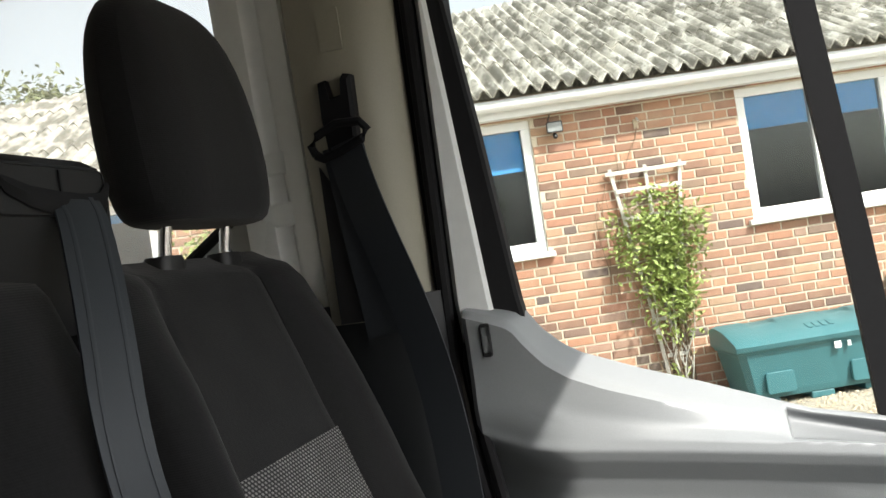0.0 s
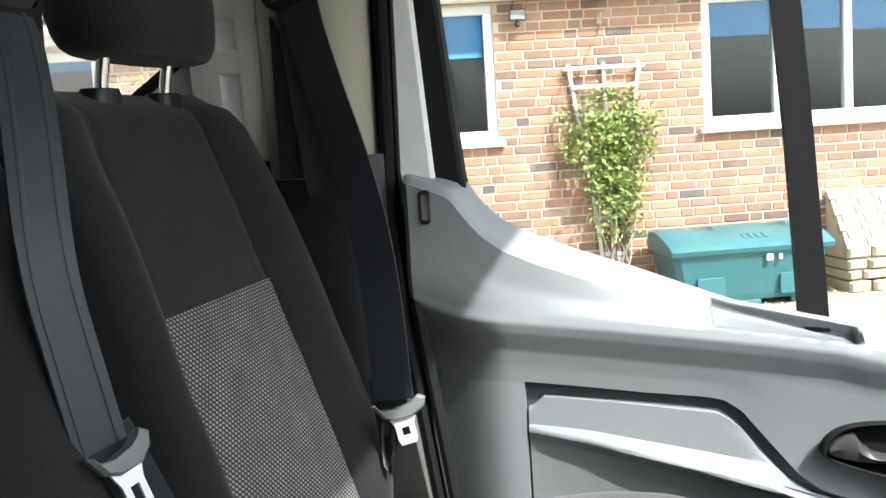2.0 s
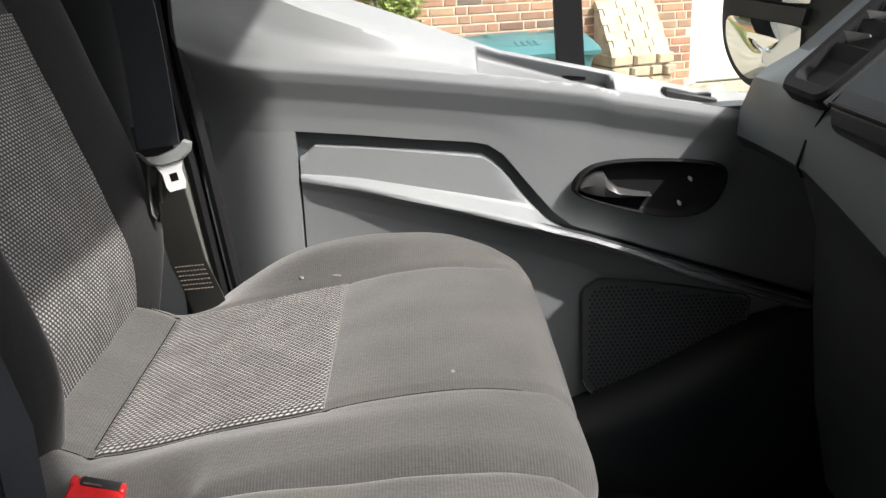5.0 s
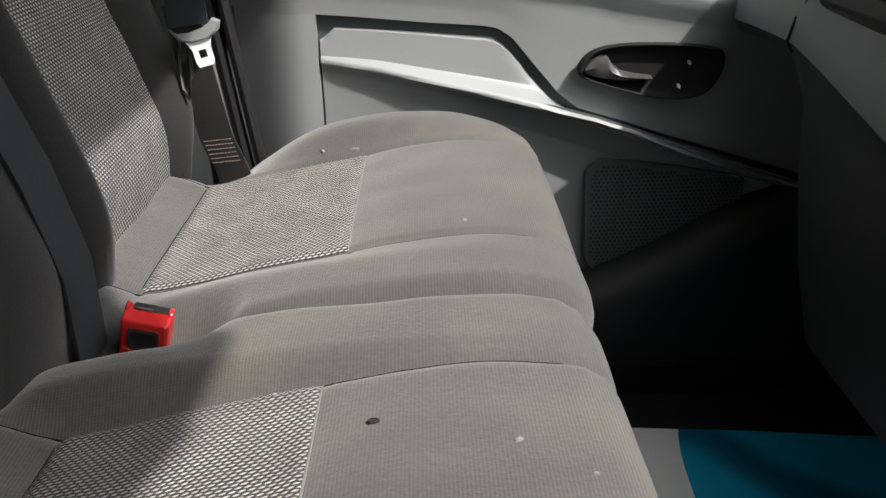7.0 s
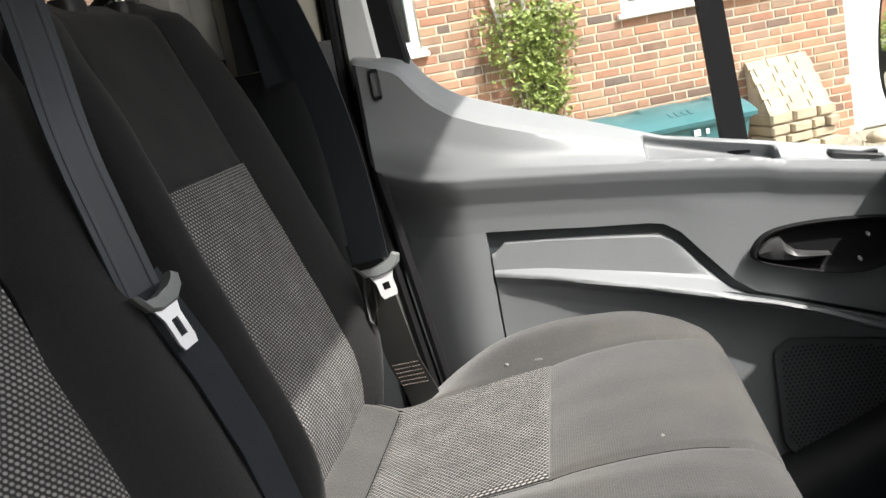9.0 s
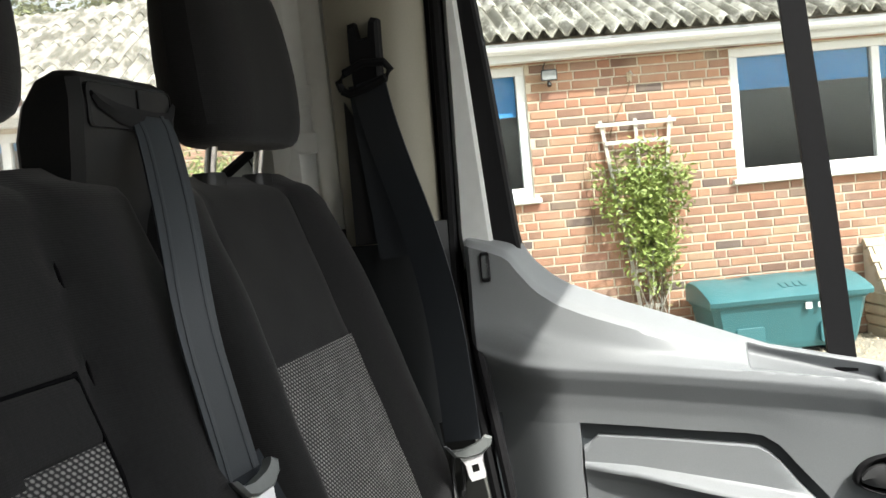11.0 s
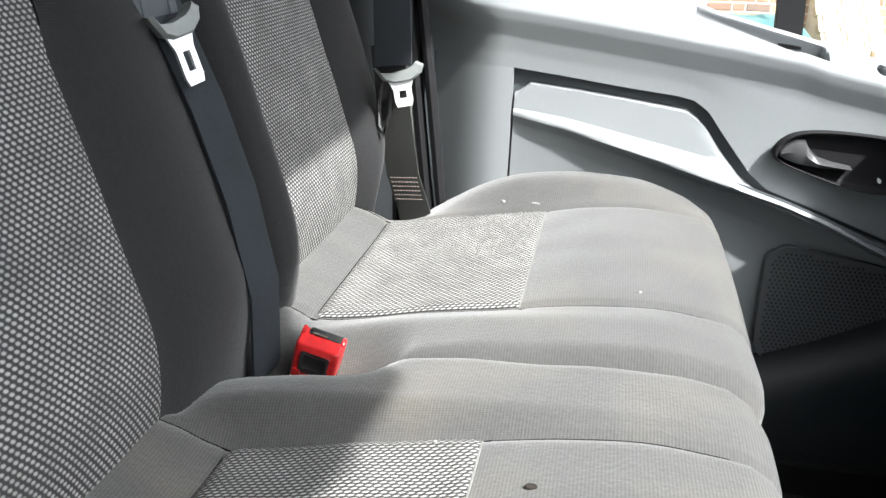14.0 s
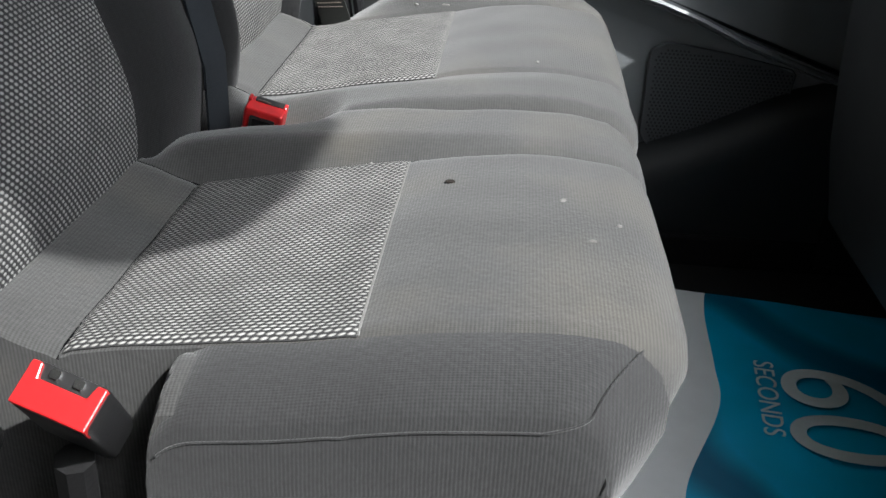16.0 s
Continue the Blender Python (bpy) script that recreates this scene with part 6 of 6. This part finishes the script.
for z, w, f, b in ((0.05, 0.54, -0.20, 0.24), (0.10, 0.555, -0.215, 0.25), (0.40, 0.61, -0.265, 0.27), (0.42, 0.63, -0.285, 0.28), (0.445, 0.63, -0.285, 0.28)):
    rings.append([(-w + 0.04, f, z), (w - 0.04, f, z), (w, f + 0.04, z), (w, b, z), (-w, b, z), (-w, f + 0.04, z)])
part("body", loft(rings), M_BIN, grit, smooth=False, bevel=0.008)
for x in (-0.42, 0.0, 0.42):
    part("foot", boxes(((x - 0.09, -0.20, 0.0), (x + 0.09, 0.22, 0.052))), M_BIN, grit, bevel=0.01)
for x in (-0.33, 0.33):
    part("pocket", loft([[(x + a, y, 0.17 + b) for a, b in rrect(0.22, 0.16, 0.02, 3)] for y in (-0.262, -0.225)]), M_BIN, grit, bevel=0.004)
rings = []
for x in (-W2, -W2 + 0.03, -0.42, -0.40, -0.20, -0.18, 0.18, 0.20, 0.40, 0.42, W2 - 0.03, W2):
    dent = 0.025 if -0.41 < x < -0.19 or 0.19 < x < 0.41 else 0.0
    e = 0.012 if abs(x) > W2 - 0.01 else 0.0
    rings.append([(x, -0.305 + e, 0.435), (x, -0.315 + e, 0.47), (x, -0.27, 0.505 - e), (x, -0.16, 0.545 - e), (x, -0.02, 0.585 - e - dent * 0.3), (x, 0.12, 0.605 - e - dent), (x, 0.20, 0.605 - e - dent), (x, 0.29, 0.585 - e), (x, 0.29, 0.44), (x, 0.0, 0.44)])
lid = part("lid", loft(rings), M_BIN, grit, "faded teal lid", smooth=True)
part("label_plate", boxes(((0.10, -0.294, 0.36), (0.15, -0.284, 0.41))), M_UPVC, grit, "small white label")
part("print_bar", boxes(((0.20, -0.294, 0.365), (0.225, -0.284, 0.405))), M_INK, grit)
for k in range(4):
    part("raised_bar", loft([[(-0.02 + k * 0.055 + a, -0.16 + b, 0.549 + b * 0.35 + h) for a, b in rrect(0.035, 0.09, 0.008, 2)] for h in (-0.01, 0.002)]), M_BIN, lid)

# sloping brick buttress on a rubble foot
butt = thing("wall_buttress", "sloping brick buttress on rough sandstone footing", "buttress")
butt.matrix_world = HOUSE @ pose(4.60, 0, GROUND)
part("core", loft([[(x, 0.0, 0.03), (x, -0.36, 0.03), (x, -0.36, 0.36), (x, -0.045, 0.80), (x, 0.0, 0.80)] for x in (-0.27, 0.27)]), M_MORTAR, butt)
rng = random.Random(5)
for r in range(7):
    z0, y0 = 0.37 + r * 0.063, -0.365 + r * 0.0455
    for k in range(3):
        a = -0.285 + k * 0.19 + (0.05 if r % 2 else 0)
        w = min(0.178, 0.285 - a)
        if w < 0.05:
            continue
        b = part("brick", loft([[(a + i * w, y0 - 0.012 + dy, z0 - 0.008 + dz) for dy, dz in ((0, 0), (0.0455, 0.062), (0.09, 0.03), (0.05, -0.03))] for i in (0.0, 1.0)]), M_STONE, butt)
for r, (z0, h) in enumerate(((0.0, 0.10), (0.105, 0.075), (0.185, 0.085), (0.275, 0.10))):
    x = -0.30
    while x < 0.28:
        w = rng.uniform(0.12, 0.24)
        w = min(w, 0.31 - x)
        d = rng.uniform(0.0, 0.05)
        bm = loft([[(x + 0.006 + (w - 0.012) * (0.5 + (i - 0.5) * k_), -0.40 - d + (1 - k_) * 0.05 + dy, z0 + h * 0.5 + dz * h * 0.47 * k_) for i, dz in ((0, -1), (0.1, -1.02), (0.9, -0.95), (1, -0.7), (1, 0.8), (0.8, 1), (0.15, 0.93), (0, 0.7))] for k_, dy in ((0.8, -0.012), (1.0, 0.02), (1.0, 0.40))])
        part("stone", bm, M_STONE, butt, smooth=False)
        x += w + 0.006

# fan trellis with a climber
trel = thing("garden_trellis", "weathered white wooden fan trellis on the wall", "trellis")
trel.matrix_world = HOUSE @ pose(2.47, -0.03, GROUND)
for k in range(3):
    t = k - 1.0
    part("upright", loft([[(x + a, -0.012 + b, z) for a, b in ((-0.014, -0.008), (0.014, -0.008), (0.014, 0.008), (-0.014, 0.008))] for x, z in ((0.07 * t + 0.02, 0.15), (0.13 * t + 0.01, 0.8), (0.29 * t, 1.97))]), M_WOOD, trel)
for z, w in ((0.42, 0.10), (0.72, 0.14), (0.98, 0.17), (1.30, 0.20), (1.55, 0.22), (1.78, 0.27), (1.93, 0.335)):
    part("rail", boxes(((-w, -0.036, z - 0.016), (w, -0.021, z + 0.016))), M_WOOD, trel, bevel=0.002)
climb = thing("climbing_shrub", "leafy green climber trained up the trellis", "climbing plant")
climb.matrix_world = HOUSE @ pose(2.47, -0.09, GROUND)
rng = random.Random(11)
stems = []
for k in range(16):
    p = Vector((rng.uniform(-0.08, 0.12), rng.uniform(-0.02, 0.03), 0.0))
    path = [p.copy()]
    for j in range(9):
        p = p + Vector((rng.gauss(0.0, 0.045) + (0.014 if k % 3 == 0 else -0.006), rng.gauss(0, 0.02), rng.uniform(0.10, 0.22)))
        p.y = max(-0.12, min(0.04, p.y))
        path.append(p.copy())
    stems.append(path)
    part("stem", tube(path, [0.007 * (1 - 0.08 * j) for j in range(10)], 5), M_STEM if k % 3 else M_WOOD, climb)
spots = []
for path in stems:
    for j, p in enumerate(path):
        if p.z > 0.55 and p.z < 1.85:
            spots.append((p, (0.05, 0.05, 0.055), 20 if p.z > 0.85 else 8))
for _ in range(60):
    z = rng.uniform(0.75, 1.75)
    spots.append(((rng.gauss(0.03, 0.115), rng.uniform(-0.14, 0.0), z), (0.045, 0.035, 0.045), 26))
for _ in range(14):
    spots.append(((rng.uniform(0.15, 0.36), rng.uniform(-0.1, 0), rng.uniform(1.15, 1.65)), (0.05, 0.03, 0.05), 11))
for _ in range(6):
    spots.append(((rng.uniform(-0.1, 0.12), rng.uniform(-0.12, 0), rng.uniform(0.05, 0.35)), (0.06, 0.04, 0.05), 14))
leaf_part("foliage", spots, 0.028, 3, M_LEAF, climb, "small glossy green leaves")
# thin bare tendrils on the brick to the side
for k in range(7):
    x = -0.30 + rng.gauss(0, 0.07)
    z = rng.uniform(0.9, 1.3)
    path = [(x + 0.16 * j / 5 * rng.uniform(-0.5, 0.9), 0.065, z + 0.16 * j) for j in range(6)]
    part("tendril", tube(path, 0.0025, 4), M_STEM, climb)

# floodlight, wall bracket and cable under the gutter
fl = thing("floodlight", "small black floodlight with sensor on the wall", "floodlight")
fl.matrix_world = HOUSE @ pose(1.785, 0, 2.47)
part("lamp_body", loft([[(a, y, b) for a, b in rrect(w, h, 0.01, 3)] for y, w, h in ((-0.05, 0.08, 0.05), (-0.075, 0.125, 0.085), (-0.105, 0.13, 0.09))]), M_BLACK, fl)
part("lamp_face", loft([[(a, y, b) for a, b in rrect(0.115, 0.072, 0.006, 3)] for y in (-0.102, -0.107)]), M_LAMP, fl, "frosted lamp face")
part("sensor", tube([(0.0, -0.06, -0.05), (0.0, -0.075, -0.065), (0.0, -0.085, -0.085)], [0.012, 0.02, 0.018], 10), M_BLACK, fl)
part("bracket", boxes(((-0.03, -0.055, -0.02), (0.03, 0.0, 0.02))), M_BLACK, fl)
part("cable", tube([(-0.01, -0.01, 0.03), (-0.03, -0.012, 0.07), (0.0, -0.012, 0.14)], 0.005, 5), M_BLACK, fl)
wb = thing("wall_tap_bracket", "small grey bracket with hanging cable on the wall", "bracket")
wb.matrix_world = HOUSE @ pose(2.46, 0, 2.40)
part("plate", boxes(((-0.02, -0.02, -0.03), (0.02, 0.0, 0.05))), M_STONE, wb)
part("hook", tube([(0, -0.02, 0.04), (0, -0.06, 0.05), (0.01, -0.08, 0.02)], 0.009, 6), M_STEEL, wb)
part("cable", tube([(0.0, -0.02, -0.02), (-0.02, -0.015, -0.10), (-0.08, -0.012, -0.20), (-0.16, -0.012, -0.36), (-0.22, -0.012, -0.50)], 0.005, 5), M_STEM, wb)

# stones on the gravel
rock = thing("boulder", "pale rounded boulder on the gravel", "boulder")
rock.matrix_world = HOUSE @ pose(5.15, -0.62, GROUND + 0.03)
bm = bmesh.new()
bmesh.ops.create_icosphere(bm, subdivisions=3, radius=0.1)
for v_ in bm.verts:
    v_.co = Vector((v_.co.x * 1.25, v_.co.y, v_.co.z * 0.75)) * (1 + 0.22 * noise.noise(v_.co * 11))
part("rock", bm, M_STONE, rock, smooth=True)
rng = random.Random(21)
vs, fs = [], []
for k in range(5200):
    u, o = rng.uniform(1.8, 7.0), rng.uniform(0.02, 3.2)
    p = hp(u, o, GROUND + 0.006)
    r = rng.uniform(0.006, 0.02) * (1.6 if rng.random() < 0.06 else 1)
    b = len(vs)
    a0 = rng.uniform(0, 6.28)
    for q in range(5):
        a = a0 + q * 1.2566
        vs.append(p + Vector((math.cos(a) * r, math.sin(a) * r * rng.uniform(0.6, 1), -0.004)))
    vs.append(p + Vector((rng.gauss(0, r * 0.2), rng.gauss(0, r * 0.2), r * 0.7)))
    fs += [(b + q, b + (q + 1) % 5, b + 5) for q in range(5)]
me = bpy.data.meshes.new("gravel_stones")
me.from_pydata(vs, [], fs)
me.materials.append(M_STONE)
tagged(new("gravel_stones", me), "loose pale gravel stones in the yard", "gravel", kind="stuff")

# things on the sill behind the glass
bx = thing("cardboard_box", "pale printed box standing inside the window", "box")
bx.matrix_world = HOUSE @ pose(1.16, 0.20, 1.53)
part("carton", boxes(((-0.13, -0.06, 0.0), (0.10, 0.06, 0.19))), M_PAPER, bx, bevel=0.003)
for k in range(4):
    part("print_bar", boxes(((-0.11, -0.0625, 0.03 + k * 0.04), (0.08, -0.0605, 0.045 + k * 0.04))), M_WOOD, bx)
shelf = thing("inside_sill", "pale inner window sill", "window sill", kind="structure")
shelf.matrix_world = HOUSE
for u0, u1 in ((-0.3, 1.6), (3.31, 5.22), (-3.15, -1.45), (-6.3, -4.25)):
    part("ledge", boxes(((u0, 0.102, 1.50), (u1, 0.30, 1.528))), M_UPVC, shelf)

M_BOARD = mat("brown_fence_board", (0.22, 0.10, 0.05), rough=0.85, var=0.25, fine=60, bump=0.3)
M_FARBRICK = mat("weathered_brick_face", (0.36, 0.17, 0.11), rough=0.95, var=0.35, scale=4, fine=60, bump=0.4)

# ---- trees beyond ----
def tree(x, y, h, spread, seed):
    t = thing("tree", "tall leafy tree around the yard", "tree", (x, y, GROUND), group="trees")
    rng_ = random.Random(seed)
    part("trunk", tube([(0, 0, -0.1), (0.1, 0, h * 0.25), (0.0, 0.1, h * 0.5), (0.1, 0, h * 0.8)], [0.035 * h, 0.028 * h, 0.018 * h, 0.006 * h], 8), M_STEM, t)
    sp = []
    for _ in range(17):
        a, zz = rng_.uniform(0, 6.28), rng_.uniform(0.3, 0.92)
        r = spread * (1.05 - abs(zz - 0.5)) * rng_.uniform(0.5, 1.0)
        tip = Vector((math.cos(a) * r, math.sin(a) * r, h * zz + 0.12 * h))
        part("limb", tube([(0.05, 0.03, h * zz * 0.72), tuple(tip * 0.5 + Vector((0, 0, h * zz * 0.40))), tuple(tip)], [0.010 * h, 0.006 * h, 0.002 * h], 5), M_STEM, t)
        for _k in range(5):
            q = tip * rng_.uniform(0.45, 1.05) + Vector((rng_.gauss(0, spread * 0.15), rng_.gauss(0, spread * 0.15), rng_.gauss(0, h * 0.05) + (1 - rng_.random()) * 0.1 * h))
            sp.append((q, (spread * 0.13, spread * 0.13, h * 0.05), 420))
    for _ in range(14):
        sp.append(((rng_.gauss(0, spread * 0.32), rng_.gauss(0, spread * 0.32), h * rng_.uniform(0.62, 0.98)), (spread * 0.16, spread * 0.16, h * 0.045), 700))
    leaf_part("crown", sp, 0.115, seed + 1, M_LEAF_FAR, t, "uneven leafy crown")


for k, (u, o, h, s_) in enumerate(((-3.3, -19, 6.4, 2.6), (-5.4, -19, 6.9, 2.8), (-7.6, -20, 7.0, 3.0), (-9.8, -21, 6.8, 3.0), (-12.5, -21, 6.6, 3.0), (-30, 14, 12, 4.5), (-22, 18, 10, 3.8))):
    q = hp(u, o, 0)
    tree(q.x, q.y, h, s_, 40 + k)
for k, (x, y, h, s_) in enumerate(((-52, 3.8, 9.0, 2.6), (-56, -0.6, 9.5, 3.2), (-60, 8.5, 10.0, 3.6))):
    tree(x, y, h, s_, 60 + k)
# unseen trees behind the van, added to reflect in the house panes
for k, (x, y, h, s_) in enumerate(((2.5, -21, 8.0, 3.2), (9.0, -24, 8.5, 3.4), (15.5, -20, 7.5, 3.2))):
    tree(x, y, h, s_, 80 + k)
hedge = thing("hedge", "loose green shrub at the yard's end", "shrub")
hedge.matrix_world = pose(-22, 2.0, GROUND)
leaf_part("foliage", [((rng.uniform(-0.5, 0.5), rng.uniform(-0.55, 0.9), rng.uniform(0.1, 0.9)), (0.18, 0.2, 0.12), 60) for _ in range(60)], 0.045, 9, M_LEAF, hedge, "dense small leaves")
# cottage and fence at the far end of the yard, seen in the mirror
cot = thing("cottage", "small brick cottage with a white window, far down the yard", "house", (-40, 4.6, GROUND))
part("wall", boxes(((-4, -2.6, 0), (0, 3, 2.5))), M_FARBRICK, cot)
part("roof", loft([[(x, -2.85, 2.45), (x, 0.2, 4.3), (x, 3.2, 2.45)] for x in (-4.2, 0.25)]), M_ROOFSHEET, cot)
cw = part("window", boxes(((0.0, -2.45, 1.0), (0.06, -1.75, 2.1))), M_UPVC, cot)
for k in range(3):
    part("pane", boxes(((0.058, -2.41 + k * 0.22, 1.06), (0.066, -2.24 + k * 0.22, 2.04))), M_ROOM, cw)
fen = thing("wooden_fence", "brown board fence beside the cottage", "fence", (-41, 1.6, GROUND))
for k in range(10):
    part("board", boxes(((-0.02, -0.95 + k * 0.13, 0), (0.02, -0.83 + k * 0.13, 1.75 + 0.02 * (k % 2)))), M_BOARD, fen)
bush = thing("garden_bush", "bright green bush against the house wall", "bush")
bush.matrix_world = HOUSE @ pose(-0.95, -0.35, GROUND)
leaf_part("foliage", [((rng.gauss(0, 0.16), rng.gauss(0, 0.12), rng.uniform(0.1, 1.95)), (0.07, 0.07, 0.08), 22) for _ in range(120)], 0.030, 14, M_LEAF, bush, "bright green leaves")
part("stem", tube([(0, 0, 0), (0.03, 0, 0.6), (0.0, 0.02, 1.3)], [0.02, 0.014, 0.006], 6), M_STEM, bush)

# ---- bricks of the house wall, last ----
def brick_mesh(name, w, seed):
    rng_ = random.Random(seed)
    h, d, ch = 0.0620, 0.05, 0.005
    j = lambda a: a + rng_.uniform(-0.0012, 0.0012)
    front_ = [(j(ch), -0.006, j(ch)), (j(w - ch), -0.006, j(ch)), (j(w - ch), -0.006, j(h - ch)), (j(ch), -0.006, j(h - ch))]
    edge_ = [(j(0), -0.002, j(0)), (j(w), -0.002, j(0)), (j(w), -0.002, j(h)), (j(0), -0.002, j(h))]
    back_ = [(x, d, z) for x, y, z in edge_]
    vs = front_ + edge_ + back_
    fs = [(0, 1, 2, 3)]
    for a in (0, 4):
        for k in range(4):
            fs.append((a + k, a + 4 + k, a + 4 + (k + 1) % 4, a + (k + 1) % 4))
    return vs, fs


def as_mesh(name, vs, fs):
    me = bpy.data.meshes.new(name)
    me.from_pydata(vs, [], fs)
    me.materials.append(M_BRICK)
    return me


STRETCH = [brick_mesh("brick", 0.212, k) for k in range(3)]
HEADER = [brick_mesh("brick", 0.1025, 10 + k) for k in range(2)]
CLOSER = [brick_mesh("brick", 0.05, 20)]
KIND = {0: STRETCH, 1: HEADER, 2: CLOSER}
MESH = {(k, i): as_mesh("brick", *v) for k, l in KIND.items() for i, v in enumerate(l)}
rng = random.Random(77)
WID = {0: 0.212, 1: 0.1025, 2: 0.05}
joined_v, joined_f, singles = [], [], 0
for row in range(34):
    z = 0.105 + row * 0.075
    if z > ZF:
        break
    u = U0 + (0.0 if row % 2 else 0.1125) - 0.06 * (row % 3)
    n_in_row = row * 2
    while u < U1:
        seq = (0, 0, 0, 1) if row % 2 else (0, 1, 0, 0, 1)
        kind = seq[n_in_row % len(seq)]
        n_in_row += 1
        w = WID[kind]
        a, b = u, u + w
        u += w + 0.013
        # keep clear of openings; trim to what fits
        blocked = [(o[0], o[1]) for o in OPENINGS if z + 0.06 > o[2] - 0.045 and z < o[3]]
        for o0, o1 in blocked:
            if a < o1 and b > o0:
                if a < o0 - 0.045:
                    b = o0 - 0.004
                elif b > o1 + 0.045:
                    a = o1 + 0.004
                else:
                    a = b
        if b - a < 0.04:
            continue
        kind2 = 0 if b - a > 0.16 else (1 if b - a > 0.075 else 2)
        sx = (b - a) / WID[kind2]
        i = rng.randrange(len(KIND[kind2]))
        dy, dz = rng.uniform(-0.002, 0.001), rng.uniform(-0.0015, 0.0015)
        near = 1.61 < a and b < 3.30 and z > 0.45
        if near and singles < 300:
            ob = new("brick", MESH[(kind2, i)])
            ob.parent = house
            ob.matrix_local = Matrix.Translation((a, dy, z + dz)) @ Matrix.Diagonal((sx, 1, 1, 1))
            singles += 1
        else:
            vs, fs = KIND[kind2][i]
            b0 = len(joined_v)
            joined_v += [(a + x * sx, y + dy, zz + z + dz) for x, y, zz in vs]
            joined_f += [tuple(b0 + q for q in f) for f in fs]
ob = new("bricks", as_mesh("bricks", joined_v, joined_f))
ob.parent = house
tagged(ob, "red and brown brick courses", kind="stuff")
